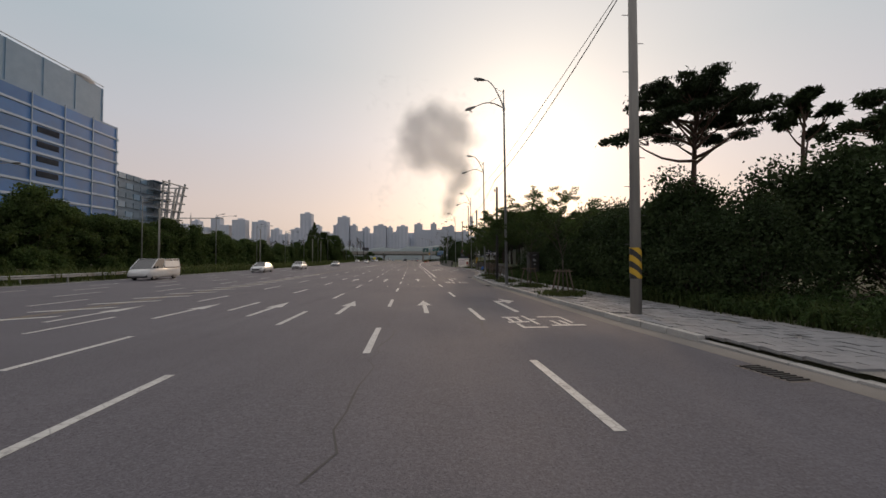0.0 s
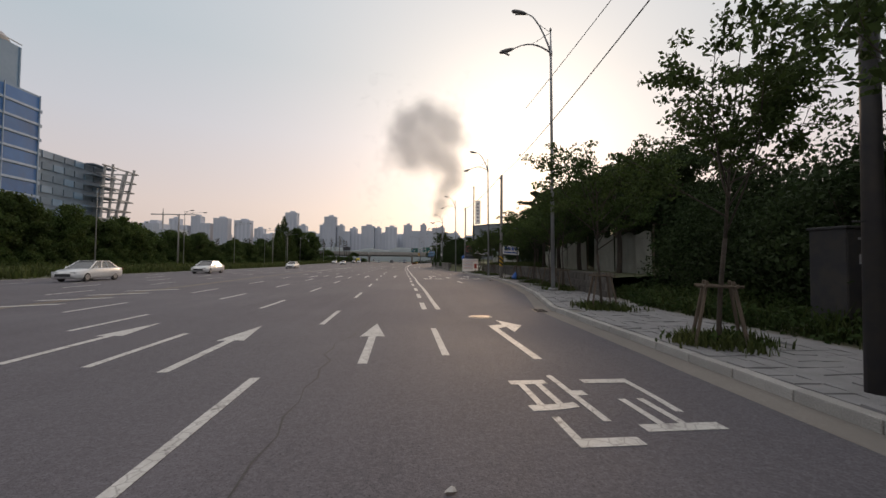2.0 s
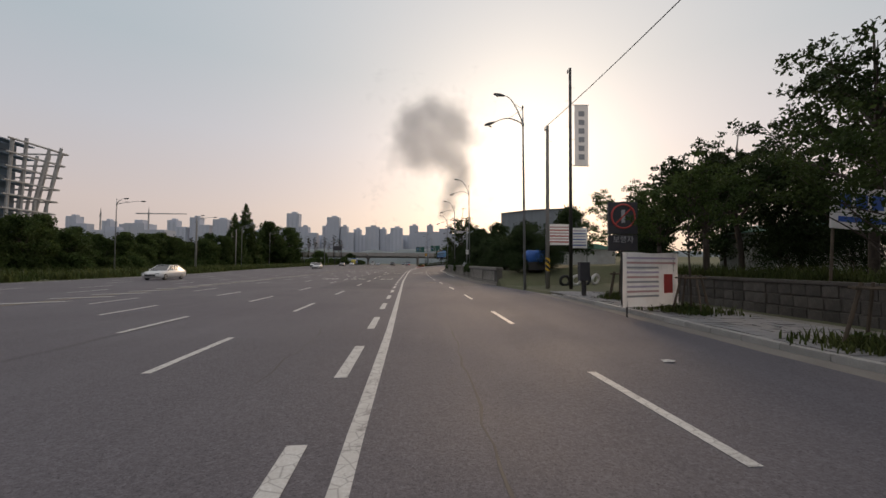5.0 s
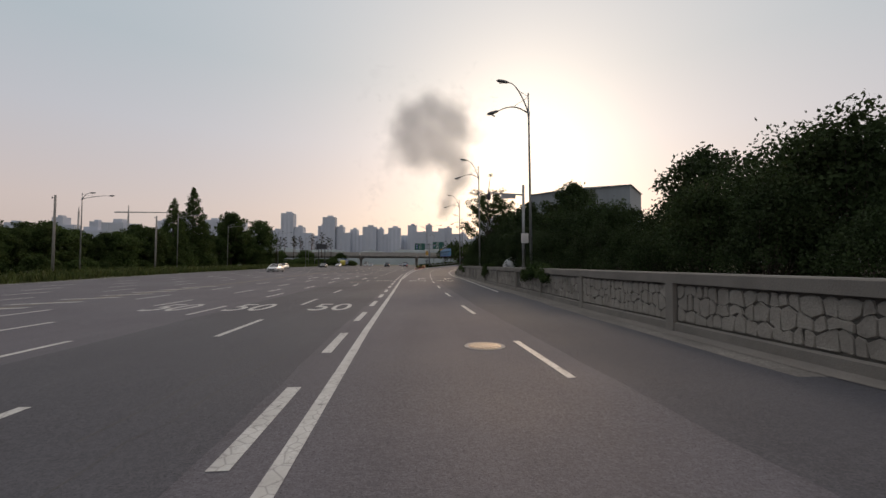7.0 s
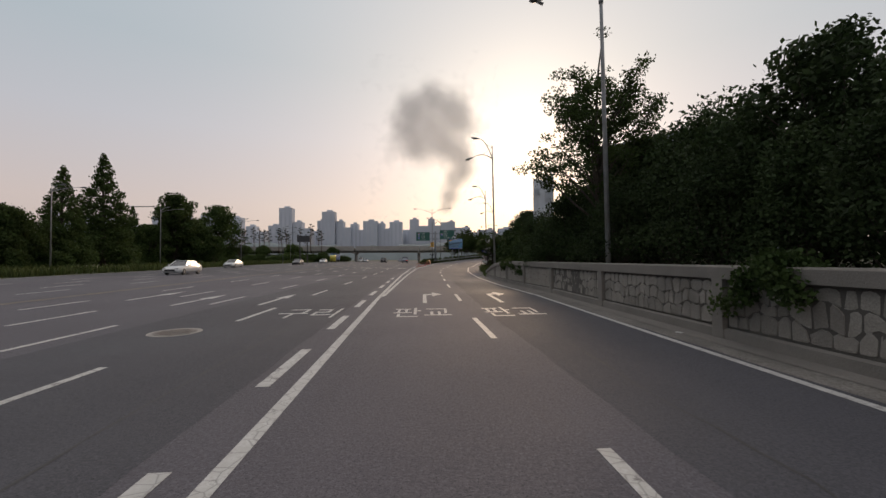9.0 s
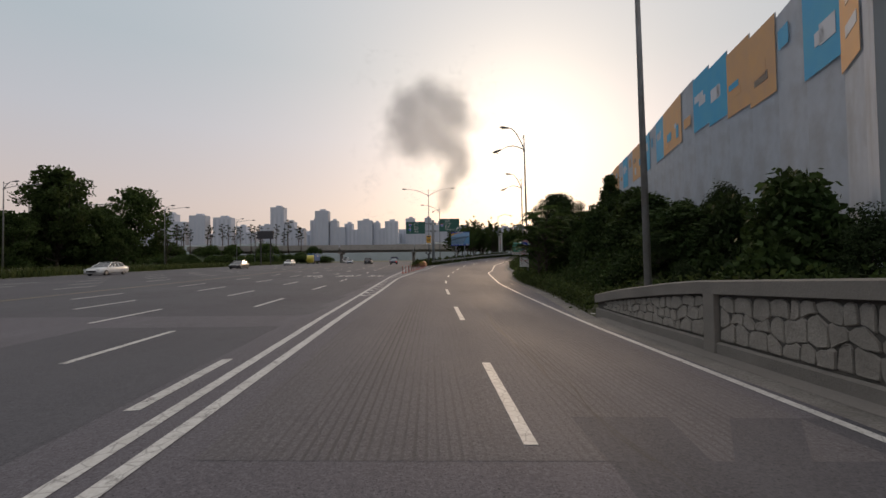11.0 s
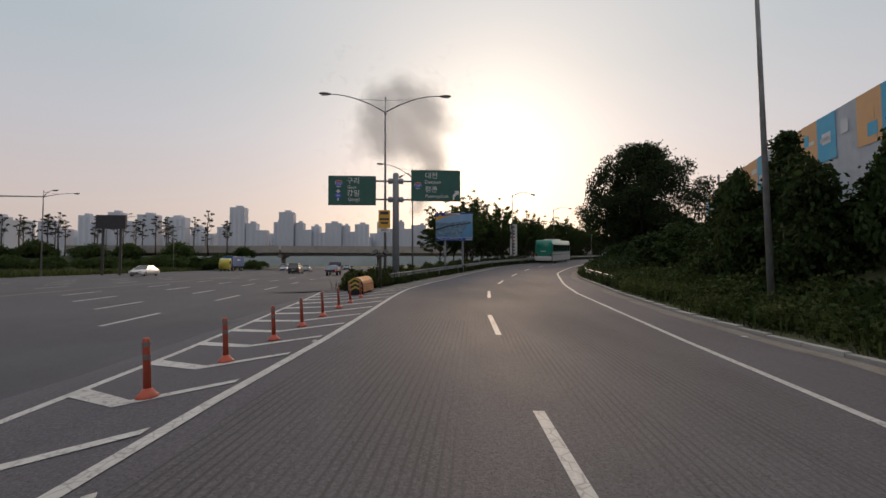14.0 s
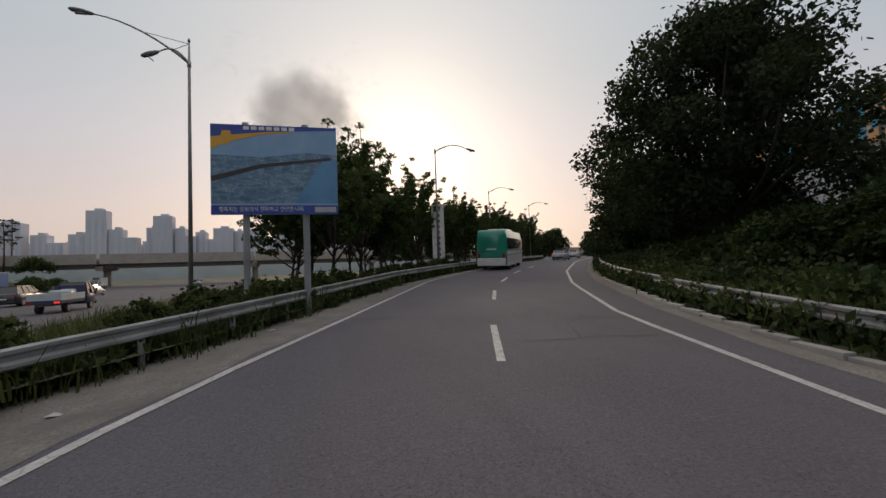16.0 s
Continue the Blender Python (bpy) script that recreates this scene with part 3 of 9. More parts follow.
def bent_arrow(side=1):
    pts = [(-0.08, 0), (0.08, 0), (0.08, 3.3), (0.36, 3.55), (0.36, 2.75), (0.84, 3.75), (0.36, 4.8), (0.36, 3.95), (-0.08, 3.75)]
    return [(x * side, y) for x, y in (pts if side > 0 else pts[::-1])]


def set_mark(outline, x, y, curve=None, name="road_arrow"):
    ob, m = road_mark(outline, x, y, heading(curve or LINE_ONE, y), name)
    ob.matrix_basis = m


for x, y in ((0.78, 12.5), (-2.2, 12.3), (-4.95, 11.9), (-7.6, 11.4), (-10.2, 10.7), (-0.32, 34.3), (-3.25, 33.8), (-6.1, 34.3), (-2.12, 68.2), (-5.0, 67.6), (-7.75, 67.2), (-10.3, 66.9)):
    set_mark(straight_arrow(), x, y)
for x, y in ((-11.2, 128.5), (-8.2, 147.0), (-11.5, 147.0), (-14.6, 149.0)):
    set_mark(straight_arrow(), x, y)
for x, y, side in ((3.92, 12.8, 1), (2.75, 34.6, 1), (1.6, 68.4, 1), (5.5, 69.4, 1), (-1.9, 147.2, 1), (1.15, 147.2, 1)):
    set_mark(bent_arrow(side), x, y)


def road_word(words, x, y, width, length, curve=LINE_ONE):
    """Letters drawn out along the road."""
    me = text_mesh(words, 1.0, 0.002)
    co = np.empty(len(me.vertices) * 3, np.float32)
    me.vertices.foreach_get("co", co)
    co = co.reshape(-1, 3)
    lo, hi = co.min(0), co.max(0)
    co[:, 0] = (co[:, 0] - (lo[0] + hi[0]) / 2) * width / (hi[0] - lo[0])
    co[:, 1] = (co[:, 1] - (lo[1] + hi[1]) / 2) * length / (hi[1] - lo[1])
    co[:, 2] -= lo[2]
    me.vertices.foreach_set("co", co.ravel())
    me.materials.append(PAINT)
    ob = new("road_lettering", me)
    ob.parent = road
    ob.matrix_basis = on_road(x, y, 0.003, heading(curve, y))


road_word("판교", 4.15, 10.6, 2.0, 2.35)
road_word("판교", 2.9, 32.4, 1.9, 2.35)
road_word("판교", 1.65, 66.5, 1.95, 2.35)
road_word("판교", 5.4, 67.0, 2.1, 2.35)
road_word("구리", -5.6, 144.6, 1.85, 2.1)
road_word("판교", -1.95, 144.6, 1.85, 2.1)
road_word("판교", 1.0, 144.6, 1.85, 2.1)
for x, y in ((-4.8, 118.7), (-7.95, 118.6), (-11.0, 118.6), (-6.3, 198.3), (-9.3, 198.3), (-12.3, 198.4)):
    road_word("50", x, y, 1.5, 2.6)


def manhole(x, y, r, label):
    root = thing("manhole_cover", label, "manhole cover", m=on_road(x, y, 0.0))
    bm = bmesh.new()
    tube(bm, [(0, 0, -0.02), (0, 0, 0.008)], r, 28)
    part("rim", bm, CONCRETE, root)
    bm = bmesh.new()
    tube(bm, [(0, 0, -0.02), (0, 0, 0.014)], r * 0.8, 28)
    for a in range(-3, 4):
        n = 2 * int(math.sqrt(max(0.0, 0.7 - (a / 4.2) ** 2)) * 4) + 1
        box(bm, (r * 0.09, r * 0.23 * n * 0.75, 0.008), (a * r * 0.2, 0, 0.018))
    part("cover", bm, IRON, root, "worn round iron cover")


IRON = material("worn_cast_iron", (0.16, 0.13, 0.11), (0.1, 0.09, 0.08), scale=5, rough=0.5, metal=0.5, bump=0.2, bump_scale=30)
manhole(2.5, 40.1, 0.38, "round iron manhole cover in the asphalt")
manhole(-7.85, 141.4, 0.58, "wide round manhole cover among the lanes")
manhole(0.3, 110.5, 0.43, "round iron manhole cover in the asphalt")


def drain_grate(x, y, turn):
    root = thing("drain_grate", "rusty iron drain grate along the kerb", "drain grate", "kerb drains", m=on_road(x, y, 0.0, turn))
    bm = bmesh.new()
    box(bm, (0.46, 1.0, 0.03), (0, 0, -0.012), bevel=0.005)
    part("frame", bm, IRON, root)
    for k in range(9):
        bm = bmesh.new()
        box(bm, (0.36, 0.035, 0.02), (0, -0.4 + 0.1 * k, 0.012))
        part("bar", bm, DARK_METAL, root)


for x, y in ((4.95, 41.8), (5.05, 28.0), (6.35, 5.0), (6.95, 64.0)):
    drain_grate(x - 0.05, y, heading(ROAD_R, y))

# chevrons between the two edge lines of the split
CHEVRON_Y = [177.3, 178.7, 180.1, 181.5, 182.8, 184.3, 185.9, 187.6, 189.3] + frange(191.05, 222.0, 1.67)
for y in CHEVRON_Y:
    a, b = lerp(y, GORE_OUT) + 0.05, lerp(y, GORE_IN) - 0.05
    v = a + (b - a) * (0.34 if y < 190 else 0.46)
    w = 0.17
    far = 0.42 + 0.3 * min(1.0, (b - a) / 1.6)
    out = [(v, y), (b, y + far), (b, y + far + w), (v + 0.06, y + w * 1.4), (a, y + far + 0.25), (a, y + far - 0.1)]
    bm = plate([(px - v, py - y) for px, py in out])
    ob = part("chevron", bm, PAINT, road)
    ob.matrix_basis = on_road(v, y, 0.003, 0)
# hatched strip along the middle of the road
for k in range(60):
    y = -20 + 2.6 * k
    if 52 < y < 88:
        continue
    x = lerp(y, LINE_ONE) - 2.83 * 4
    bm = plate([(-0.9, -0.9), (-0.9, -0.5), (0.9, 0.9), (0.9, 0.5)][::-1])
    ob = part("hatching_bar", bm, PAINT, road)
    ob.matrix_basis = on_road(x, y, 0.008, 0)


def litter(x, y, s, mat):
    bm = bmesh.new()
    rng = np.random.default_rng(int(abs(x * 100 + y * 10)))
    n = 7
    ring = [bm.verts.new((math.cos(6.283 * k / n) * s * (0.5 + 0.6 * rng.random()), math.sin(6.283 * k / n) * s * (0.4 + 0.3 * rng.random()), 0.004 + 0.03 * rng.random())) for k in range(n)]
    top = bm.verts.new((0, 0, 0.05))
    for k in range(n):
        bm.faces.new((ring[k], ring[(k + 1) % n], top))
    ob = part("litter", bm, mat)
    tagged(ob, "crumpled scrap of litter on the asphalt", "litter")
    ob.matrix_basis = on_road(x, y, 0.0, 40 * x)


LITTER_PALE = material("dirty_pale_plastic", (0.45, 0.44, 0.42), (0.3, 0.29, 0.28), scale=9, rough=0.6)
for x, y, s in ((4.3, 79.2, 0.16), (-2.2, 27.0, 0.1), (-0.9, 29.5, 0.08), (0.3, 26.5, 0.09), (0.9, 30.5, 0.07), (4.1, 173.0, 0.15), (4.4, 187.5, 0.14), (-2.3, 204.0, 0.1), (-1.9, 209.6, 0.12), (-0.6, 222.5, 0.13), (3.2, 233.0, 0.14), (5.2, 237.6, 0.12),
                (4.6, 178.5, 0.12), (8.6, 210.3, 0.14), (1.2, 229.0, 0.15), (2.4, 232.0, 0.1), (-2.9, 201.6, 0.13), (4.0, 140.5, 0.12), (4.3, 133.0, 0.1)):
    litter(x, y, s, LITTER_PALE)
litter(1.3, 226.1, 0.22, material("blue_plastic_rag", (0.02, 0.2, 0.32), (0.03, 0.26, 0.38), scale=8, rough=0.5))


# ---- plants ----
def leaf_cloud(rng, centres, radii, count, size, flat=0.8, long=1.6, droop=0.0):
    """Single leaves scattered in clumps: four corners each. Returns vertices and faces."""
    c, r = np.array(centres, float), np.array(radii, float)
    pick = rng.choice(len(c), count, p=(r ** 2) / (r ** 2).sum())
    d = rng.normal(size=(count, 3))
    d /= np.linalg.norm(d, axis=1)[:, None]
    far = rng.random(count)[:, None] ** 0.45
    far *= np.where(rng.random(count) < 0.14, 1.0 + 0.55 * rng.random(count), 1.0)[:, None]
    at = c[pick] + d * far * r[pick][:, None] * np.array([1, 1, flat])
    u = rng.normal(size=(count, 3))
    u[:, 2] -= droop
    u /= np.linalg.norm(u, axis=1)[:, None]
    w = np.cross(u, rng.normal(size=(count, 3)))
    w /= np.linalg.norm(w, axis=1)[:, None]
    s = size * (0.6 + 0.8 * rng.random(count))[:, None]
    v = np.stack([at - u * s * long / 2, at + w * s / 2, at + u * s * long / 2, at - w * s / 2], 1).reshape(-1, 3)
    f = np.arange(count * 4).reshape(-1, 4)
    return v, f


def leaf_object(name, v, f, mat, parent):
    me = bpy.data.meshes.new(name)
    me.vertices.add(len(v))
    me.vertices.foreach_set("co", np.asarray(v, np.float32).ravel())
    n = f.shape[1]
    me.loops.add(f.size)
    me.loops.foreach_set("vertex_index", f.ravel().astype(np.int32))
    me.polygons.add(len(f))
    me.polygons.foreach_set("loop_start", np.arange(0, f.size, n, dtype=np.int32))
    me.update(calc_edges=True)
    me.materials.append(mat)
    ob = new(name, me)
    ob.parent = parent
    return ob


def limb(bm, rng, a, b, r0, r1, bend=0.12, sides=6):
    a, b = Vector(a), Vector(b)
    n = 5
    off = Vector(rng.normal(size=3)) * (b - a).length * bend
    pts = [a.lerp(b, k / (n - 1)) + off * math.sin(math.pi * k / (n - 1)) * 0.6 for k in range(n)]
    tube(bm, pts, [r0 + (r1 - r0) * k / (n - 1) for k in range(n)], sides)
    return pts


def broad_tree(seed, height, spread, label, trunk_h=0.3, leaves=5000, size=0.16, mat=None, clumps=26, girth=0.12, flat=0.75, gaps=1.0, group=""):
    """A broad-leaved tree: trunk, forking limbs, and clumps of single leaves at the limbs' ends."""
    rng = np.random.default_rng(seed)
    root = thing("tree", label, "tree", group)
    bm = bmesh.new()
    base = Vector((0, 0, -0.2))
    fork = Vector((rng.normal() * 0.1, rng.normal() * 0.1, height * trunk_h))
    limb(bm, rng, base, fork, girth, girth * 0.7, 0.03, 8)
    centres, radii = [], []
    for k in range(clumps):
        a = 2.399 * k + rng.normal() * 0.4
        t = (k + 0.5) / clumps
        z = height * (trunk_h + (1 - trunk_h) * (0.08 + 0.86 * t))
        wide = spread * math.sin(math.pi * min(1.0, 0.22 + 0.74 * t)) ** 0.7 * (0.45 + 0.6 * rng.random())
        if k % 3 == 2:
            wide *= 0.45
        c = Vector((math.cos(a) * wide, math.sin(a) * wide, z))
        centres.append(tuple(c))
        radii.append(spread * (0.2 + 0.17 * rng.random()) * gaps)
        if k % 2 == 0:
            limb(bm, rng, fork.lerp(Vector((fork.x, fork.y, height * 0.75)), 0.75 * t * rng.random()), c, girth * 0.35, girth * 0.08, 0.1, 5)
    part("trunk", bm, BARK, root, smooth=True)
    v, f = leaf_cloud(rng, centres, radii, leaves, size, flat)
    leaf_object("crown", v, f, mat or LEAF, root)
    return root


def airy_tree(seed, height, spread, label, trunk_h=0.3, leaves=9000, size=0.085, mat=None, limbs=9, girth=0.09, rise=0.75, spray=0.17, group=""):
    """An open tree: limbs fan up from the stem, each with twigs that carry flat sprays of leaves. rise: how steeply the limbs climb."""
    rng = np.random.default_rng(seed)
    root = thing("tree", label, "tree", group)
    bm = bmesh.new()
    fork = Vector((rng.normal() * 0.08, rng.normal() * 0.08, height * trunk_h))
    head = Vector((rng.normal() * 0.25, rng.normal() * 0.25, height * 0.9))
    limb(bm, rng, (0, 0, -0.2), fork, girth, girth * 0.8, 0.03, 8)
    limb(bm, rng, fork, head, girth * 0.7, girth * 0.15, 0.05, 6)
    centres, radii = [], []
    for k in range(limbs):
        t = (k + 0.5) / limbs
        a = 2.399 * k + rng.normal() * 0.35
        start = fork.lerp(head, 0.55 * t)
        reach = spread * (1.0 - 0.55 * t) * (0.75 + 0.4 * rng.random())
        end = start + Vector((math.cos(a) * reach, math.sin(a) * reach, reach * rise * (0.6 + 0.7 * rng.random()) + height * 0.06))
        end.z = min(end.z, height)
        pts = limb(bm, rng, start, end, girth * 0.42, girth * 0.08, 0.08, 5)
        for j in range(7):
            u = 0.3 + 0.7 * (j + rng.random()) / 7
            p = pts[min(3, int(u * 4))].lerp(pts[min(4, int(u * 4) + 1)], (u * 4) % 1.0)
            d = Vector((math.cos(a + rng.normal() * 0.9), math.sin(a + rng.normal() * 0.9), rise * 0.7 + 0.35 * rng.normal())).normalized()
            q = p + d * spread * (0.16 + 0.22 * rng.random())
            limb(bm, rng, p, q, girth * 0.1, girth * 0.04, 0.06, 4)
            for g in (0.45, 1.0):
                centres.append(tuple(p.lerp(q, g)))
                radii.append(spread * spray * (0.6 + 0.7 * rng.random()))
    for u in (0.6, 0.8, 1.0):
        centres.append(tuple(fork.lerp(head, u)))
        radii.append(spread * spray)
    part("trunk", bm, BARK, root, smooth=True)
    v, f = leaf_cloud(rng, centres, radii, leaves, size, 0.55, long=1.9)
    leaf_object("crown", v, f, mat or LEAF, root)
    return root


def spire_tree(seed, height, spread, label, leaves=6000, size=0.24):
    """A tall pointed tree in tiers."""
    rng = np.random.default_rng(seed)
    root = thing("tree", label, "tree")
    bm = bmesh.new()
    limb(bm, rng, (0, 0, -0.2), (0, 0, height * 0.96), spread * 0.09, 0.03, 0.01, 8)
    centres, radii = [], []
    for k in range(60):
        t = k / 59
        z = height * (0.1 + 0.88 * t)
        wide = spread * (1 - t) ** 0.75 * (0.3 + 0.75 * rng.random())
        a = 2.399 * k
        c = (math.cos(a) * wide, math.sin(a) * wide, z)
        centres.append(c)
        radii.append(max(0.4, spread * 0.36 * (1 - 0.75 * t)))
        if k % 3 == 0:
            limb(bm, rng, (0, 0, z - 0.6), c, 0.06, 0.02, 0.05, 5)
    part("trunk", bm, BARK, root, smooth=True)
    v, f = leaf_cloud(rng, centres, radii, leaves, size, 0.9)
    leaf_object("crown", v, f, LEAF, root)
    return root


def shrub(seed, height, spread, label, leaves=2600, size=0.13, mat=None, clumps=14, name="shrub"):
    rng = np.random.default_rng(seed)
    root = thing(name, label, "shrub")
    bm = bmesh.new()
    centres, radii = [], []
    for k in range(clumps):
        a = 2.399 * k
        t = (k + 0.5) / clumps
        wide = spread * math.sqrt(1 - t) * (0.5 + 0.5 * rng.random())
        c = (math.cos(a) * wide, math.sin(a) * wide, height * (0.2 + 0.72 * t) * (0.85 + 0.25 * rng.random()))
        centres.append(c)
        radii.append(spread * (0.3 + 0.15 * rng.random()))
        limb(bm, rng, (c[0] * 0.01, c[1] * 0.01, -0.1), c, 0.03, 0.01, 0.1, 4)
    part("stem", bm, BARK, root)
    v, f = leaf_cloud(rng, centres, radii, leaves, size, 0.8)
    leaf_object("foliage", v, f, mat or LEAF_DARK, root)
    return root


def scaled(x, y, z, turn, k, kz=None):
    return Matrix.LocRotScale((x, y, z), Euler((0, 0, radians(turn))), (k, k, kz or k))


def place_copies(proto, spots, group=""):
    """spots: x, y, turn, scale, z; the first takes the proto itself."""
    for i, (x, y, turn, k, z) in enumerate(spots):
        m = scaled(x, y, z, turn, k)
        ob = proto if i == 0 else copy_thing(proto, m)
        ob.matrix_basis = m
        if group:
            ob["group"] = group


def side_z(x, y):
    """Height of the land at a place beside the road."""
    xr, xl = lerp(y, ROAD_R), lerp(y, ROAD_L)
    if x > xr:
        return ground_z(xr, y) + bank_rise(y, x - xr)
    if x < xl:
        return main_z(xl, y) + 0.06 - (0.25 if x < xl - 30 else 0)
    return ground_z(x, y)


# ---- right-hand side: lamps and poles ----
def street_lamp(height, label, arms=((-1.25, 1.95, 0.0), (-1.95, 0.12, 0.0)), joint=-1.15, group="street lamps"):
    """A tapered steel lamp post. arms: reach across (left is negative), rise above the joint, and shift along the road."""
    root = thing("street_lamp", label, "street lamp", group)
    bm = bmesh.new()
    tube(bm, [(0, 0, -0.1), (0, 0, 0.02)], 0.24, 10)
    tube(bm, [(0, 0, 0.0), (0, 0, height - 1.3), (0, 0, height)], [0.105, 0.06, 0.035], 10)
    tube(bm, [(0, 0, height), (0, 0, height + 0.12), (0, 0, height + 0.16)], [0.06, 0.05, 0.01], 8)
    tube(bm, [(0, 0, height + joint - 0.15), (0, 0, height + joint + 0.1)], 0.085, 10)
    part("post", bm, GALVANISED, root, smooth=True)
    for reach, rise, lean in arms:
        bm = bmesh.new()
        pts = []
        for k in range(9):
            t = k / 8
            pts.append((reach * t, lean * t, height + joint + rise * math.sin(t * math.pi * 0.5) ** 0.9 + (0.3 * math.sin(t * math.pi) if rise < 0.5 else 0.0)))
        tube(bm, pts, [0.05 - 0.022 * k / 8 for k in range(9)], 7)
        arm = part("arm", bm, GALVANISED, root, smooth=True)
        bm = bmesh.new()
        tube(bm, [(0, 0, height - 0.1), Vector(pts[4]) + Vector((0, 0, 0.02))], 0.014, 5)
        part("brace", bm, GALVANISED, root)
        bm = bmesh.new()
        d = (Vector(pts[-1]) - Vector(pts[-2])).normalized()
        e = Vector(pts[-1])
        tube(bm, [e - d * 0.05, e + d * 0.12, e + d * 0.4, e + d * 0.7, e + d * 0.8], [0.035, 0.1, 0.14, 0.11, 0.03], 8)
        for v in bm.verts:
            v.co.z = e.z + (v.co.z - e.z) * 0.75
        head = part("lamp_head", bm, LAMP_HEAD, arm, "grey oval lamp head", smooth=True)
        bm = bmesh.new()
        c = e + d * 0.42
        box(bm, (0.36, 0.16, 0.03), (c.x, c.y, c.z - 0.1), Euler((0, -math.atan2(d.z, abs(d.x)) * (1 if reach < 0 else -1), 0)).to_matrix(), 0.012)
        part("lens", bm, LAMP_LENS, head)
    return root


LAMP_HEAD = material("grey_lamp_enamel", (0.13, 0.135, 0.14), (0.1, 0.1, 0.105), scale=4, rough=0.5)
LAMP_LENS = material("dull_lamp_lens", (0.45, 0.45, 0.42), (0.38, 0.38, 0.36), scale=8, rough=0.25)
proto = street_lamp(13.2, "tall grey steel street lamp with two curved arms over the road")
for i, (x, y, turn, top) in enumerate(((5.98, 26.1, 0, 13.2), (7.25, 47.5, 2, 13.4), (7.9, 71.4, 0, 12.75), (6.6, 99.4, 2, 12.3), (5.6, 127.0, 2, 12.2), (4.8, 145.8, 2, 12.1), (4.6, 170.4, 0, 12.4), (7.05, 193.4, -8, 11.9), (11.2, 212.1, -15, 11.9))):
    m = pose(x, y, top - 13.2, 0, -0.7, turn)
    ob = proto if i == 0 else copy_thing(proto, m)
    ob.matrix_basis = m


def bare_pole(height, r, label, mat, band=None, name="utility_pole", lean=0.0):
    root = thing(name, label, "pole")
    bm = bmesh.new()
    tube(bm, [(0, 0, -0.2), (0, 0, height)], [r, r * 0.72], 12)
    part("shaft", bm, mat, root, smooth=True)
    if band:
        bm = bmesh.new()
        tube(bm, [(0, 0, band), (0, 0, band + 0.95)], r * 1.04, 24, caps=False)
        sleeve = part("warning_sleeve", bm, HAZARD, root, "yellow and black striped warning sleeve", smooth=True)
    for k in range(int((height - 2.2) / 0.9)):
        bm = bmesh.new()
        z = 2.2 + k * 0.9
        s = 1 if k % 2 else -1
        tube(bm, [(s * r * 0.7, 0, z), (s * (r + 0.16), 0, z)], 0.011, 5)
        part("step_bolt", bm, DARK_METAL, root)
    bm = bmesh.new()
    tube(bm, [(0, -r * 0.6, height - 0.35), (-0.22, -r, height - 0.3)], 0.03, 6)
    tube(bm, [(-0.22, -r, height - 0.42), (-0.22, -r, height - 0.18)], [0.05, 0.035], 8)
    part("insulator", bm, LAMP_HEAD, root)
    return root


def stripes(name, a, b, freq, vec=(1.0, 0.0, 1.0), turn=0.0):
    """Broad diagonal stripes of two paints."""
    m = material(name, a, rough=0.55)
    nt = m.node_tree
    p = nt.nodes["Principled BSDF"]
    tc = nt.nodes.new("ShaderNodeTexCoord")
    dot = nt.nodes.new("ShaderNodeVectorMath")
    dot.operation = "DOT_PRODUCT"
    dot.inputs[1].default_value = vec
    nt.links.new(tc.outputs["Object"], dot.inputs[0])
    mul = nt.nodes.new("ShaderNodeMath")
    mul.operation = "MULTIPLY"
    mul.inputs[1].default_value = freq
    nt.links.new(dot.outputs["Value"], mul.inputs[0])
    fr = nt.nodes.new("ShaderNodeMath")
    fr.operation = "FRACT"
    nt.links.new(mul.outputs[0], fr.inputs[0])
    gt = nt.nodes.new("ShaderNodeMath")
    gt.operation = "GREATER_THAN"
    gt.inputs[1].default_value = 0.5
    nt.links.new(fr.outputs[0], gt.inputs[0])
    nt.links.new(mix_colors(nt, gt.outputs[0], a, b), p.inputs["Base Color"])
    return m


HAZARD = stripes("yellow_black_hazard", (0.5, 0.31, 0.02), (0.02, 0.02, 0.02), 2.6, (0.9, 0.0, 1.0))
ob = bare_pole(10.6, 0.17, "grey concrete utility pole with a striped sleeve", POLE_CONCRETE, band=1.15)
ob.matrix_basis = pose(7.25, 11.1, side_z(7.25, 11.1))
ob = bare_pole(7.9, 0.12, "dark slender utility pole beside the kerb", DARK_METAL)
ob.matrix_basis = pose(6.3, 32.2, side_z(6.3, 32.2))
ob = bare_pole(10.1, 0.17, "grey concrete utility pole with a striped sleeve", POLE_CONCRETE, band=1.2)
ob.matrix_basis = pose(8.3, 66.4, side_z(8.3, 66.4))
ob = bare_pole(11.4, 0.15, "grey concrete utility pole carrying a wire", POLE_CONCRETE, band=1.2)
ob.matrix_basis = pose(8.3, 99.9, side_z(8.3, 99.9))
ob = bare_pole(15.3, 0.13, "tall dark steel pole that carries a banner", DARK_METAL)
ob.matrix_basis = pose(9.75, 99.4, side_z(9.75, 99.4))


# ---- pavement, kerbs, low wall, stone wall ----
def shaped_block(name, sx, sy, sz, mat, bevel):
    bm = bmesh.new()
    box(bm, (sx, sy, sz), (0, 0, 0), bevel=bevel)
    me = bpy.data.meshes.new(name)
    bm.to_mesh(me)
    bm.free()
    me.materials.append(mat)
    return me


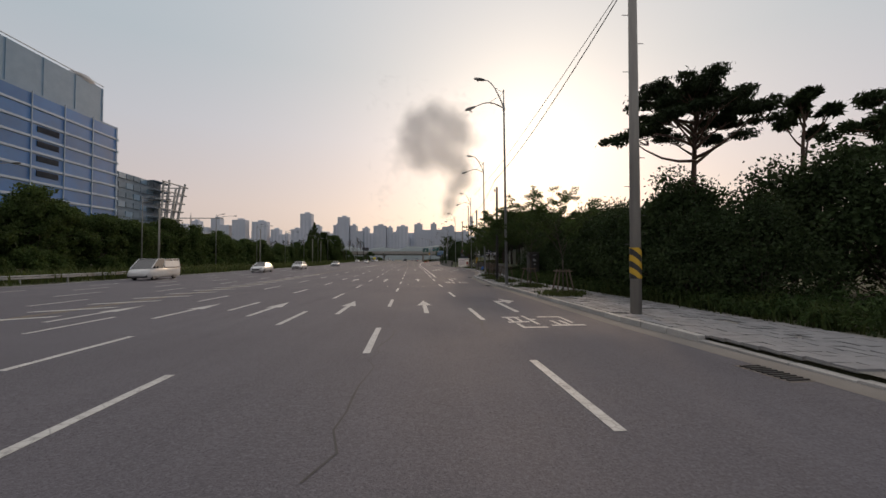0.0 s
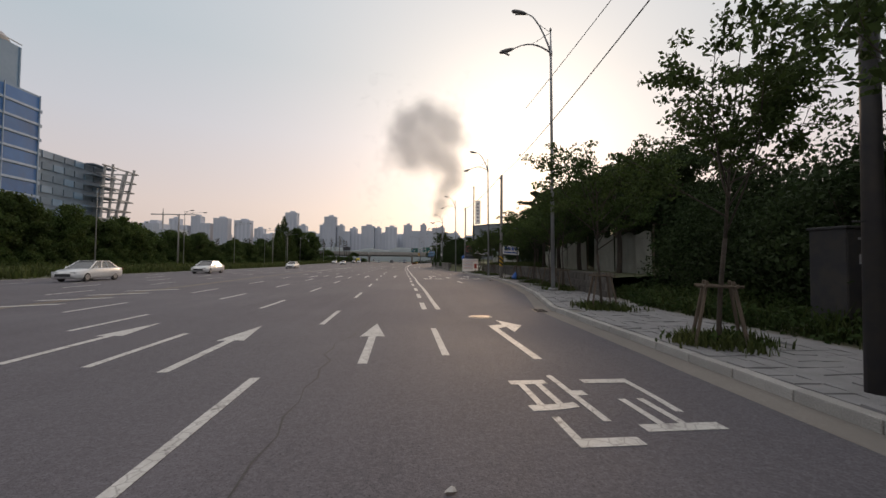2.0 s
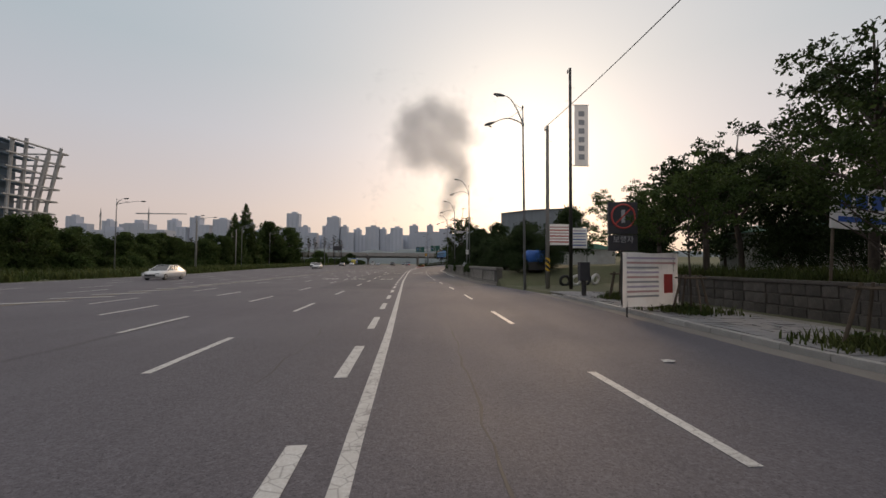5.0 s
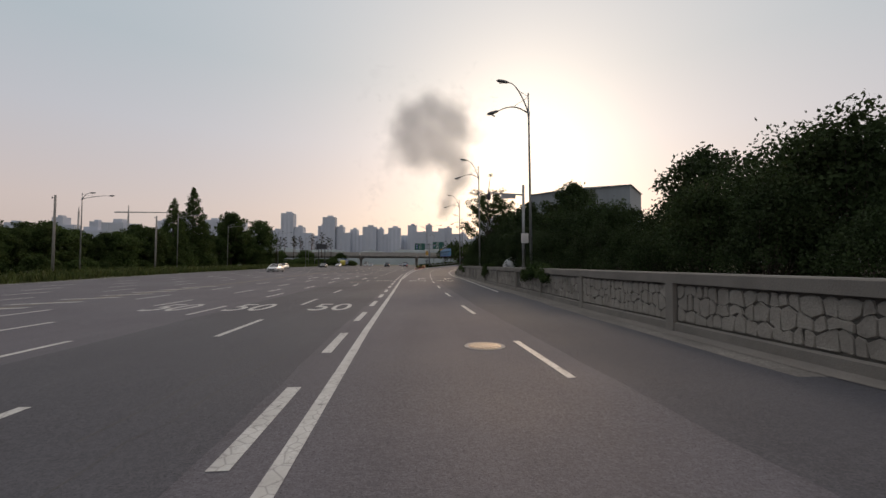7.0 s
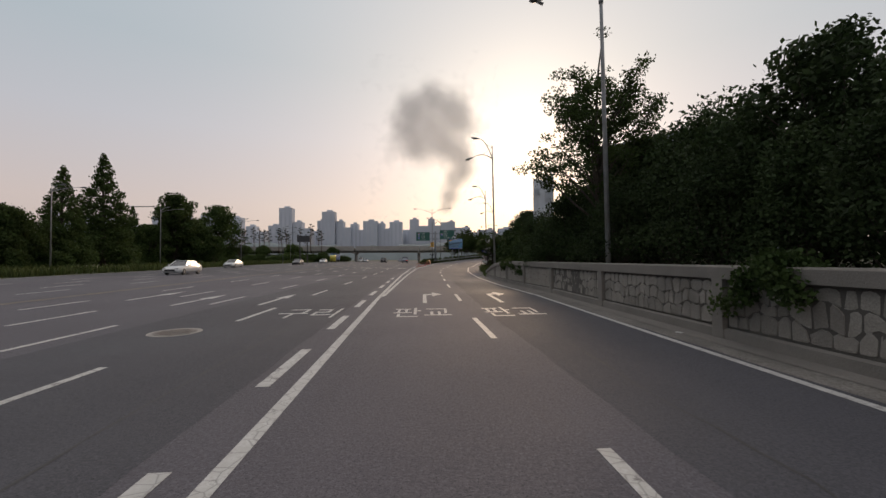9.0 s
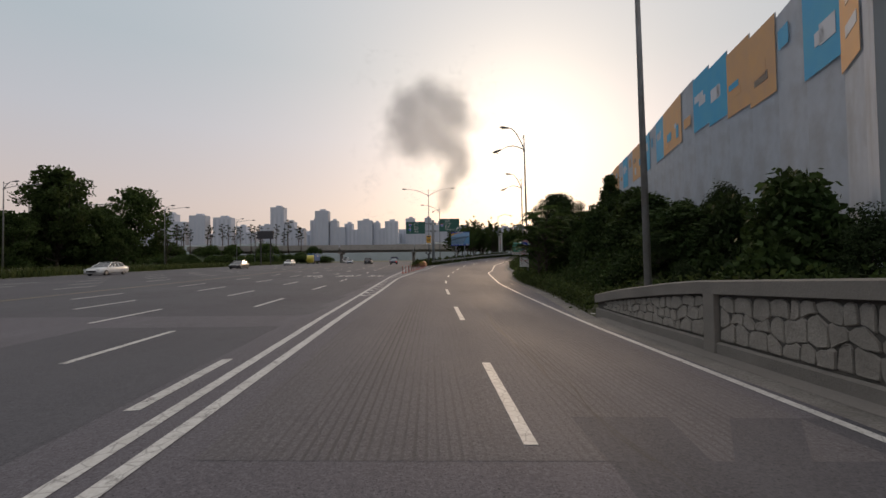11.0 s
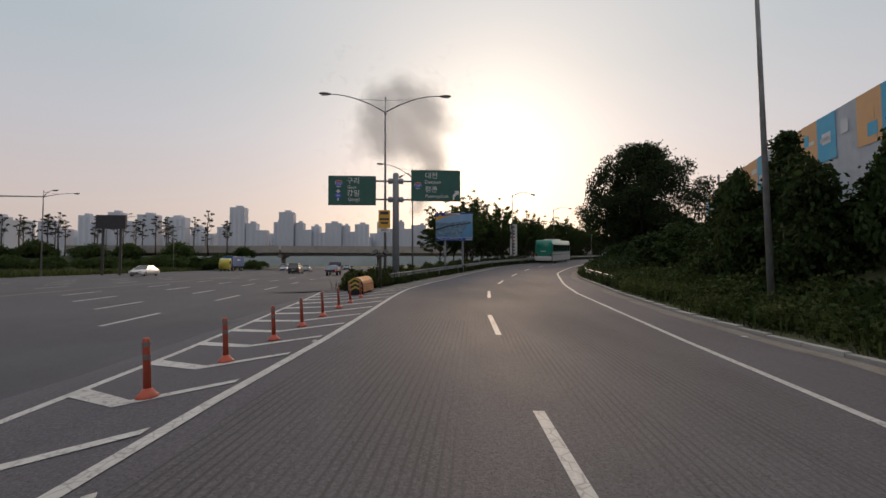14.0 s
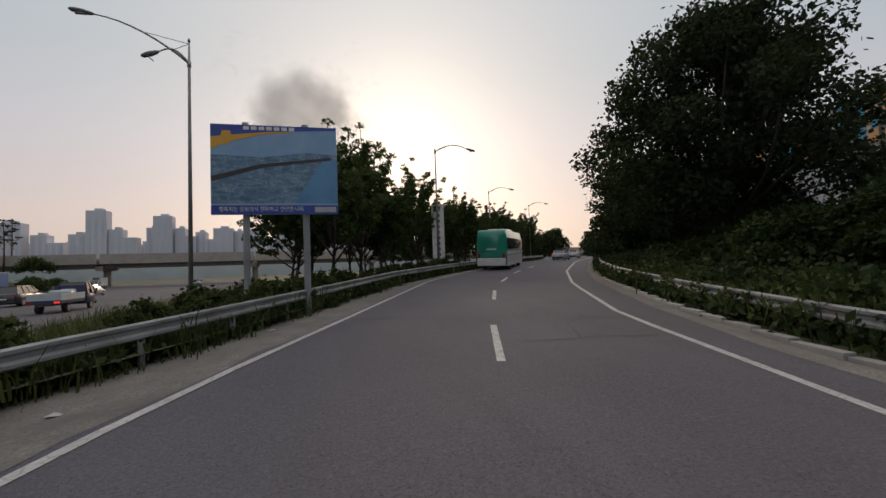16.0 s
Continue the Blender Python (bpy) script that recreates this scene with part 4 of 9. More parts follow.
PAVE_IN = 3.5
ys = frange(-60, 96, 3)
pv, pf = [], []
for y in ys:
    for o in (0.2, PAVE_IN + 0.3):
        x = lerp(y, ROAD_R) + o
        pv.append((x, y, ground_z(lerp(y, ROAD_R), y) + 0.12))
for i in range(len(ys) - 1):
    pf.append((2 * i, 2 * i + 1, 2 * i + 3, 2 * i + 2))
pavement = tagged(part("pavement", (pv, [], pf), BEDDING), "uneven block-paved pavement with sandy joints", "pavement", kind="structure")
kerb = tagged(thing("kerb", "worn granite kerb stones along the road", "kerb"), kind="structure")
STONE = shaped_block("kerb_stone", 0.2, 0.985, 0.3, KERBSTONE, 0.018)
krng = np.random.default_rng(3)
for curve, y0, y1, lift in ((ROAD_R, -14, 95, 0.15), (ROAD_R, 197, 246, 0.1)):
    y = y0
    while y < y1:
        d = heading(curve, y)
        x = lerp(y, curve) + 0.1
        drop = 0.1 if (2 < y < 7 or 93 < y < 96) else 0.0
        piece("kerb_stone", STONE, kerb, pose(x, y, ground_z(lerp(y, curve), y) - 0.15 + lift - drop + krng.normal() * 0.004, krng.normal() * 0.3, 0, d + krng.normal() * 0.3))
        y += math.cos(radians(d))
# dusty concrete gutter along the kerb
GUTTER = material("dusty_concrete_gutter", (0.215, 0.2, 0.185), (0.155, 0.146, 0.137), scale=0.9, fine=(30.0, (0.16, 0.145, 0.13)), stain=(0.13, 0.12, 0.11), stain_scale=0.35, rough=0.9, bump=0.25, bump_scale=35, coords="World")
surface_strip("gutter", [(y, x - 0.52) for y, x in ROAD_R], [(y, x - 0.0) for y, x in ROAD_R], -14, 96, GUTTER, 0.003, 0.03)
# pavers: the stretch nearest the camera's way as single pieces, the rest joined
BLOCK = shaped_block("paver", 0.385, 0.385, 0.07, PAVER, 0.0)
prng = np.random.default_rng(5)
rest_v, rest_f = [], []
for j in range(-20, 240):
    y = j * 0.4
    xr = lerp(y, ROAD_R)
    z0 = ground_z(xr, y) + 0.12
    for i in range(8):
        x = xr + 0.42 + 0.4 * i
        if y > 44 and x > xr + PAVE_IN - 0.6 or prng.random() < 0.03:
            continue
        z = z0 + prng.normal() * 0.006
        if 9.5 < y < 24 and i < 8:
            piece("paver", BLOCK, pavement, pose(x, y, z, prng.normal() * 0.8, prng.normal() * 0.8, prng.normal()))
            continue
        b, h = len(rest_v), 0.1925
        tilt = prng.normal(size=2) * 0.006
        for dx, dy in ((-h, -h), (h, -h), (h, h), (-h, h)):
            rest_v.append((x + dx, y + dy, z + 0.035 + tilt[0] * dx * 5 + tilt[1] * dy * 5))
        for dx, dy in ((-h, -h), (h, -h), (h, h), (-h, h)):
            rest_v.append((x + dx, y + dy, z - 0.03))
        rest_f += [(b, b + 1, b + 2, b + 3)] + [(b + k, b + 4 + k, b + 4 + (k + 1) % 4, b + (k + 1) % 4) for k in range(4)]
tagged(part("paver_rows", (rest_v, [], rest_f), PAVER, pavement), kind="stuff")

# low retaining wall behind the pavement
LOW_WALL = [(46, 9.3), (58, 10.1), (66, 10.7), (72, 11.1), (80, 11.6), (88, 11.5), (94, 11.0)]
st = [((p[0], p[1], p[2] + 0.05), s) for p, s in along(LOW_WALL, 46, 94, 2)]
ROUGH_STONE = material("dark_rough_wall_stone", (0.125, 0.112, 0.098), (0.085, 0.077, 0.07), scale=2.4, fine=(30.0, (0.07, 0.062, 0.055)), stain=(0.06, 0.056, 0.05), stain_scale=0.9, rough=0.92, bump=0.8, bump_scale=12, vary=0.25)
low_wall = tagged(part("wall_low", sweep([(0.03, 0), (0.03, 1.12), (0.3, 1.12), (0.3, 0)], st, True), ROUGH_STONE), "low dark retaining wall of rough stone blocks", "wall", kind="structure")
st = [((p[0], p[1], p[2] + 1.17), s) for p, s in along(LOW_WALL, 46, 94, 2)]
part("coping", sweep([(-0.05, 0), (-0.05, 0.1), (0.35, 0.1), (0.35, 0)], st, True), ROUGH_STONE, low_wall)
bm = bmesh.new()
box(bm, (0.09, 0.46, 0.34), (0, 0, 0), bevel=0.025)
WALL_BLOCK = bpy.data.meshes.new("wall_block")
bm.to_mesh(WALL_BLOCK)
bm.free()
WALL_BLOCK.materials.append(ROUGH_STONE)
brng = np.random.default_rng(53)
for row in range(3):
    for k, (p, side) in enumerate(along(LOW_WALL, 46.3 + 0.24 * (row % 2), 93.6, 0.49)):
        piece("wall_block", WALL_BLOCK, low_wall, pose(p[0] + 0.035 + 0.012 * brng.normal(), p[1], p[2] + 0.24 + 0.37 * row, 0.6 * brng.normal(), 1.5 * brng.normal(), heading(LOW_WALL, p[1]) + 1.2 * brng.normal()))

# the long stone-faced retaining wall
WALLCON = material("stained_wall_concrete", (0.22, 0.203, 0.18), (0.16, 0.148, 0.132), scale=1.3, fine=(40.0, (0.18, 0.166, 0.15)), stain=(0.1, 0.093, 0.083), stain_scale=0.7, rough=0.88, bump=0.35, bump_scale=25)
MORTAR = material("dark_recessed_mortar", (0.1, 0.092, 0.082), (0.075, 0.07, 0.062), scale=3.0, rough=0.95, bump=0.4, bump_scale=30)


def wall_top(y):
    return lerp(y, [(106, 1.2), (163, 1.22), (168, 0.92), (171.1, 0.5), (173.2, 0.12)])


# trodden dust between the carriageway and the wall's foot
v, f = [], []
for i in range(34):
    y = 106.0 + 2 * i
    zr = ground_z(lerp(y, ROAD_R), y)
    v += [(lerp(y, ROAD_R) - 0.1, y, zr + 0.012), (lerp(y, WALL_FACE) + 0.08, y, zr + 0.07)]
    if i:
        f.append((2 * i - 2, 2 * i - 1, 2 * i + 1, 2 * i))
part("wall_foot_strip", (v, [], f), GUTTER, pavement)


def wall_strip(name, prof, y0, y1, mat, parent, step=1.0):
    """prof: (across, from the foot 0 to the top 1, added height)."""
    v, f = [], []
    st = along(WALL_FACE, y0, y1, step)
    for p, side in st:
        z0 = ground_z(lerp(p[1], ROAD_R), p[1])
        for u, k, add in prof:
            v.append((p[0] + side.x * u, p[1] + side.y * u, z0 * (1 - k) + wall_top(p[1]) * k + add))
    n = len(prof)
    for i in range(len(st) - 1):
        for k in range(n):
            a, b = i * n + k, i * n + (k + 1) % n
            f.append((a, b, b + n, a + n))
    f.append(tuple(range(n)))
    f.append(tuple(range((len(st) - 1) * n, len(st) * n))[::-1])
    return part(name, (v, [], f), mat, parent)


stone_wall = tagged(thing("wall_stone", "long grey concrete retaining wall faced with cast stones", "wall"), kind="structure")
wall_strip("wall_body", [(0.06, 0, -0.3), (0.06, 1, -0.02), (0.5, 1, -0.02), (0.5, 0, -0.3)], 106, 172.6, MORTAR, stone_wall)
wall_strip("plinth", [(-0.03, 0, -0.3), (-0.03, 0, 0.24), (0.02, 0, 0.27), (0.1, 0, 0.27), (0.1, 0, -0.3)], 106, 172.6, WALLCON, stone_wall)
wall_strip("coping", [(-0.06, 1, -0.22), (-0.06, 1, 0.02), (-0.03, 1, 0.05), (0.55, 1, 0.05), (0.55, 1, -0.22)], 106, 172.6, WALLCON, stone_wall)
WALLSTONE = material("cast_stone_face", (0.29, 0.268, 0.238), (0.225, 0.207, 0.183), scale=2.2, fine=(35.0, (0.19, 0.175, 0.155)), stain=(0.14, 0.128, 0.112), stain_scale=1.0, rough=0.85, bump=0.6, bump_scale=14, vary=0.2)
srng = np.random.default_rng(11)
stone_v, stone_f = [], []
PANEL = 5.5
for n in range(12):
    ya = 107.0 + PANEL * n
    yb = ya + PANEL - 0.45
    # pilaster at the panel's end
    p, side = along(WALL_FACE, yb + 0.2, yb + 0.3, 0.1)[0]
    z0, z1 = ground_z(lerp(p[1], ROAD_R), p[1]), wall_top(p[1]) - 0.2
    if n < 11:
        bm = bmesh.new()
        box(bm, (0.16, 0.3, z1 - z0), (0, 0, (z1 - z0) / 2), bevel=0.015)
        ob = part("pilaster", bm, WALLCON, stone_wall)
        ob.matrix_basis = pose(p[0] + 0.02, p[1], z0, 0, 0, heading(WALL_FACE, p[1]))
    long = yb - ya
    cuts = [[0.0] for _ in range(3)]
    for row in cuts:
        while row[-1] < long - 0.42:
            row.append(row[-1] + 0.17 + 0.25 * srng.random())
        row.append(long)
    waves = [srng.random() * 6.283 for _ in range(5)]

    def bed(j, u):
        """Height share of the joint below row j, which wanders along the panel."""
        return j / 3 + (0.075 * math.sin(3.1 * u + waves[j]) + 0.055 * math.sin(9.7 * u + 2 * waves[j]) if 0 < j < 3 else 0.0)

    for j in range(3):
        for u0, u1 in zip(cuts[j], cuts[j][1:]):
            yc = ya + (u0 + u1) / 2
            zf = ground_z(lerp(yc, ROAD_R), yc) + 0.31
            zt = wall_top(yc) - 0.26
            if zt - zf < 0.2:
                continue
            h, w, um = zt - zf, u1 - u0, (u0 + u1) / 2
            bulge = 0.06 * srng.random()
            out = [(u0 + 0.06 * w, bed(j, u0)), (um, bed(j, um) - 0.2 * bulge), (u1 - 0.06 * w, bed(j, u1)), (u1, bed(j, u1) + 0.03), (u1 + 0.02 * srng.normal(), bed(j + 1, u1) - 0.07),
                   (u1 - 0.18 * w, bed(j + 1, u1) - 0.012), (um, bed(j + 1, um) + 0.2 * bulge), (u0 + 0.18 * w, bed(j + 1, u0) - 0.012), (u0 + 0.02 * srng.normal(), bed(j + 1, u0) - 0.07), (u0, bed(j, u0) + 0.03)]
            cy = (bed(j, um) + bed(j + 1, um)) / 2
            ring = [(um + (q[0] - um) * (1 - 0.016 / w), (cy + (q[1] - cy) * 0.955) * h) for q in out]
            top = [(um + (q[0] - um) * (1 - 0.04 / w), (cy + (q[1] - cy) * 0.89) * h) for q in out]
            deep = 0.022 + 0.014 * srng.random()
            px = lerp(ya, WALL_FACE) + 0.055
            verts = [(0.0, u, q) for u, q in ring] + [(-deep + 0.006 * srng.normal(), u, q) for u, q in top]
            faces = [(i, (i + 1) % 10, 10 + (i + 1) % 10, 10 + i) for i in range(10)] + [tuple(range(10, 20))]
            m = Matrix.Translation((px, ya, zf)) @ pose(0, 0, 0, 0, 0, heading(WALL_FACE, (ya + yb) / 2))
            if 118 < yc < 146:
                ob = part("wall_face_stone", (verts, [], faces), WALLSTONE, stone_wall)
                ob.matrix_basis = m
            else:
                b = len(stone_v)
                stone_v += [tuple(m @ Vector(q)) for q in verts]
                stone_f += [tuple(b + i for i in q) for q in faces]
tagged(part("wall_face_stones", (stone_v, [], stone_f), WALLSTONE, stone_wall), kind="stuff")


# ---- trees, hedge and boards along the pavement ----
STAKE = material("weathered_tree_stake", (0.12, 0.09, 0.065), (0.07, 0.055, 0.04), scale=6, stretch=(1, 1, 0.2), rough=0.9, bump=0.3)


def tree_stakes(x, y, turn, group="tree stakes"):
    root = thing("tree_stake_frame", "weathered wooden support frame round a young street tree", "tree support", group, pose(x, y, side_z(x, y) + 0.12, 0, 0, turn))
    for k in range(4):
        a = math.pi / 4 + k * math.pi / 2
        bm = bmesh.new()
        tube(bm, [(math.cos(a) * 0.62, math.sin(a) * 0.62, -0.15), (math.cos(a) * 0.3, math.sin(a) * 0.3, 1.2)], 0.035, 6)
        part("stake", bm, STAKE, root)
    for k in range(4):
        a, b = math.pi / 4 + k * math.pi / 2, math.pi / 4 + (k + 1) * math.pi / 2
        bm = bmesh.new()
        ca, cb = Vector((math.cos(a) * 0.36, math.sin(a) * 0.36, 1.1)), Vector((math.cos(b) * 0.36, math.sin(b) * 0.36, 1.1))
        d = (cb - ca) * 0.25
        tube(bm, [ca - d, cb + d], 0.032, 6)
        part("crossbar", bm, STAKE, root)


STREET = ((7.15, 17.8), (7.1, 24.3), (6.75, 30.4), (6.55, 35.2), (6.9, 41.2), (8.7, 50.4), (9.2, 54.0), (9.2, 57.9), (9.2, 63.4), (8.6, 73.4), (8.5, 79.4), (8.7, 85.2), (8.9, 90.6))
protos = [airy_tree(21 + k, h, s, "young leafy street tree held by wooden stakes", trunk_h=0.3, leaves=8500, size=0.058, mat=LEAF, limbs=13, girth=0.048, rise=0.85, spray=0.12, group="street trees") for k, (h, s) in enumerate(((6.7, 2.3), (6.2, 2.4), (7.0, 2.2)))]
used = [False] * 3
for i, (x, y) in enumerate(STREET):
    k = i % 3
    m = scaled(x, y, side_z(x, y) + 0.1, 77 * i, (0.78 if y < 29 else 1.0 if y < 46 else 0.9 if y < 60 else 0.82) + 0.1 * RNG.random())
    ob = copy_thing(protos[k], m) if used[k] else protos[k]
    ob.matrix_basis = m
    used[k] = True
    tree_stakes(x, y, 20 * i)


def grass_tufts(spots, mat, name, label, blades=14, height=0.4, spread=0.35, width=0.02, seed=1):
    """Bent blades in tufts; one object of uncounted growth."""
    rng = np.random.default_rng(seed)
    s = np.repeat(np.array(spots, float), blades, axis=0)
    n = len(s)
    h = height * (0.5 + 0.9 * rng.random(n)) * s[:, 3]
    a = rng.random(n) * 6.283
    base = s[:, :3] + np.stack([rng.normal(size=n) * spread * 0.5, rng.normal(size=n) * spread * 0.5, np.zeros(n) - 0.03], 1)
    lean = (0.15 + 0.5 * rng.random(n)) * h
    d = np.stack([np.cos(a), np.sin(a), np.zeros(n)], 1)
    side = np.stack([-np.sin(a), np.cos(a), np.zeros(n)], 1) * (width * (0.6 + 0.8 * rng.random(n)))[:, None]
    mid = base + d * (lean * 0.3)[:, None] + np.stack([np.zeros(n), np.zeros(n), h * 0.6], 1)
    tip = base + d * lean[:, None] + np.stack([np.zeros(n), np.zeros(n), h], 1)
    v = np.stack([base - side, base + side, mid + side * 0.8, mid - side * 0.8, mid - side * 0.8, mid + side * 0.8, tip + side * 0.1, tip - side * 0.1], 1).reshape(-1, 3)
    f = np.arange(n * 8).reshape(-1, 4)
    ob = leaf_object(name, v, f, mat, None)
    return tagged(ob, label, "grass", kind="stuff")


grng = np.random.default_rng(17)
spots = []
for x, y in STREET:
    spots += [(x + grng.normal() * 0.4, y + grng.normal() * 0.45, side_z(x, y) + 0.12, 0.3 + 0.35 * grng.random()) for _ in range(60)]
for _ in range(900):
    y = grng.uniform(-5, 46)
    x = lerp(y, ROAD_R) + PAVE_IN + 0.3 + abs(grng.normal()) * 1.6
    spots.append((x, y, side_z(x, y), 0.7 + grng.random()))
for _ in range(900):
    y = grng.uniform(70, 95)
    x = lerp(y, LOW_WALL) + 0.5 + abs(grng.normal()) * 1.5
    spots.append((x, y, 1.05, 0.5 + 0.7 * grng.random()))
grass_tufts(spots, GRASS, "roadside_grass", "long green grass behind the pavement and round the tree pits", seed=2)
cs, rs = [], []
for _ in range(1100):
    y = grng.uniform(-6, 47)
    x = lerp(y, ROAD_R) + PAVE_IN + 0.15 + 2.6 * grng.random() ** 1.3
    cs.append((x, y, side_z(x, y) + 0.12 + 0.3 * grng.random() + 0.1 * (x - lerp(y, ROAD_R) - PAVE_IN)))
    rs.append(0.2 + 0.24 * grng.random())
for x, y in STREET:
    for _ in range(10):
        cs.append((x + grng.normal() * 0.4, y + grng.normal() * 0.4, side_z(x, y) + 0.2))
        rs.append(0.14 + 0.1 * grng.random())
v, f = leaf_cloud(grng, cs, rs, 42000, 0.06, 0.8, long=2.0)
tagged(leaf_object("roadside_weeds", v, f, IVY, None), "low leafy weeds and young shrubs behind the pavement", "weeds", kind="stuff")
# soil held up behind the low wall
st = [((p[0], p[1], p[2] - 0.02), s) for p, s in along(LOW_WALL, 46, 94, 4)]
tagged(part("raised_bed", sweep([(0.3, 0.5), (0.3, 1.08), (2.5, 1.2), (7, 1.3), (12, 0.2)], st), SOIL), "raised bed of soil behind the low wall", "ground", kind="structure")

hedge = [shrub(31 + k, h, s, "dense dark evergreen shrub", leaves=11000, size=sz * 0.52, mat=LEAF_DARK, clumps=34) for k, (h, s, sz) in enumerate(((5.2, 2.9, 0.19), (4.4, 2.6, 0.17), (5.8, 2.4, 0.2)))]
hrng = np.random.default_rng(41)
spots = [[], [], []]
for y in frange(-4, 46, 2.3):
    for o in (6.0 if y < 27 else 7.6, 9.8):
        x = lerp(y, ROAD_R) + o + hrng.normal() * 0.5
        if o < 7 and y < 12:
            continue
        spots[int(hrng.integers(3))].append((x, y, 360 * hrng.random(), lerp(y, [(-4, 0.5), (8, 0.62), (14, 0.9), (46, 0.95)]) * (1.0 if o > 8 else 0.85) + 0.22 * hrng.random(), side_z(x, y) - 0.1))
for y in frange(47, 92, 2.6):
    x = lerp(y, LOW_WALL) + lerp(y, [(47, 8.0), (70, 8.5), (92, 6.5)]) + hrng.normal() * 0.5
    spots[int(hrng.integers(3))].append((x, y, 360 * hrng.random(), lerp(y, [(47, 0.75), (52, 0.5), (92, 0.5)]) + 0.12 * hrng.random(), 1.0))
for y in frange(107, 172, 2.2):
    for o in (2.2, 5.0):
        x = lerp(y, WALL_FACE) + o + hrng.normal() * 0.4
        k = lerp(y, [(107, 0.5), (114, 0.7), (124, 0.6), (134, 0.75), (148, 0.95), (156, 1.0), (161, 0.75), (166, 0.42), (172, 0.3)])
        spots[int(hrng.integers(3))].append((x, y, 360 * hrng.random(), k * ((0.62 if o < 3 else 1.0) + 0.2 * hrng.random()), side_z(x, y) - 0.1))
for k in range(3):
    place_copies(hedge[k], spots[k], "roadside shrubs")
tall = [broad_tree(51 + k, h, s, "dark bushy tree on the bank behind the wall", trunk_h=0.2, leaves=11000, size=0.14, mat=LEAF_DARK, clumps=60, girth=0.14, gaps=0.85, group="bank trees") for k, (h, s) in enumerate(((8.0, 3.2), (7.2, 3.4)))]
place_copies(tall[0], [(14.5, 113, 10, 0.78, 1.2), (10.4, 133, 150, 0.82, 1.2), (9.2, 142, 220, 0.8, 1.2), (10.5, 158, 300, 0.95, 1.2), (19.5, 56, 60, 0.9, 0.6), (20.0, 62, 140, 0.85, 0.6), (20.8, 69, 220, 0.9, 0.6), (21.5, 76, 300, 0.85, 0.6)])
place_copies(tall[1], [(11.5, 119.5, 60, 0.74, 1.2), (11.5, 126, 100, 0.5, 1.2), (9.4, 151.5, 190, 0.85, 1.2), (11.2, 138, 20, 0.8, 1.2), (19.0, 92, 0, 0.85, 0.8), (21.0, 100, 70, 0.9, 0.8), (18.0, 104.5, 200, 0.7, 0.8), (23.5, 90, 30, 1.0, 0.8), (20.5, 110, 130, 0.85, 0.8)])
# spreading trees that lean over the low wall
over = broad_tree(57, 7.2, 3.3, "spreading dark tree leaning over the low wall", trunk_h=0.38, leaves=11000, size=0.13, mat=LEAF_DARK, clumps=64, girth=0.2, gaps=0.8, flat=0.6)
place_copies(over, [(11.9, 50.0, 0, 0.85, 1.0), (14.2, 48.5, 120, 0.95, 1.0), (14.9, 54.0, 200, 1.0, 1.0), (15.2, 60.5, 300, 1.1, 1.0), (15.6, 67.0, 10, 1.1, 1.0), (12.4, 57.0, 80, 0.9, 1.0), (12.9, 63.0, 160, 1.0, 1.0), (13.4, 69.5, 250, 0.92, 1.0), (14.2, 75.5, 30, 0.7, 1.0)], "wall trees")
# the loose-crowned tree by the wall's lamp
willow = airy_tree(61, 12.4, 3.2, "tall tree with drooping feathery foliage behind the wall", trunk_h=0.14, leaves=20000, size=0.075, mat=LEAF, limbs=26, girth=0.15, rise=1.0, spray=0.13)
willow.matrix_basis = pose(6.4, 150.5, 1.1)


def flat_pine(seed, height, spread, label, pads=15, low=0.6, leaves=9000, size=0.2):
    """A red pine: bare leaning stem, spreading limbs, and flat pads of needles."""
    rng = np.random.default_rng(seed)
    root = thing("pine_tree", label, "tree")
    bm = bmesh.new()
    top = Vector((spread * 0.08, 0, height * 0.93))
    stem = limb(bm, rng, (0, 0, -0.2), top, 0.19 * height / 10, 0.05, 0.04, 9)
    centres, radii = [], []
    for k in range(pads):
        t = (k + 0.5) / pads
        a = 2.399 * k + 0.4
        wide = spread * (0.45 + 0.5 * math.sin(math.pi * (0.25 + 0.6 * t))) * (0.55 + 0.5 * rng.random())
        z = height * (low + (0.97 - low) * t)
        c = Vector((math.cos(a) * wide * (1.05 - 0.5 * t), math.sin(a) * wide * (1.05 - 0.5 * t), z))
        start = Vector((0, 0, -0.2)).lerp(top, max(0.3, (z - height * 0.12) / top.z))
        limb(bm, rng, start, c, 0.075, 0.02, 0.12, 6)
        for j in range(6):
            e = c + Vector((rng.normal() * spread * 0.19, rng.normal() * spread * 0.19, 0.1 + 0.045 * spread * rng.normal()))
            limb(bm, rng, start.lerp(c, 0.7), e, 0.025, 0.01, 0.1, 4)
            centres.append(tuple(e))
            radii.append(spread * (0.09 + 0.09 * rng.random()))
    part("trunk", bm, PINE_BARK, root, smooth=True)
    v, f = leaf_cloud(rng, centres, radii, leaves, size, 0.5, long=3.2)
    leaf_object("crown", v, f, NEEDLE, root)
    return root


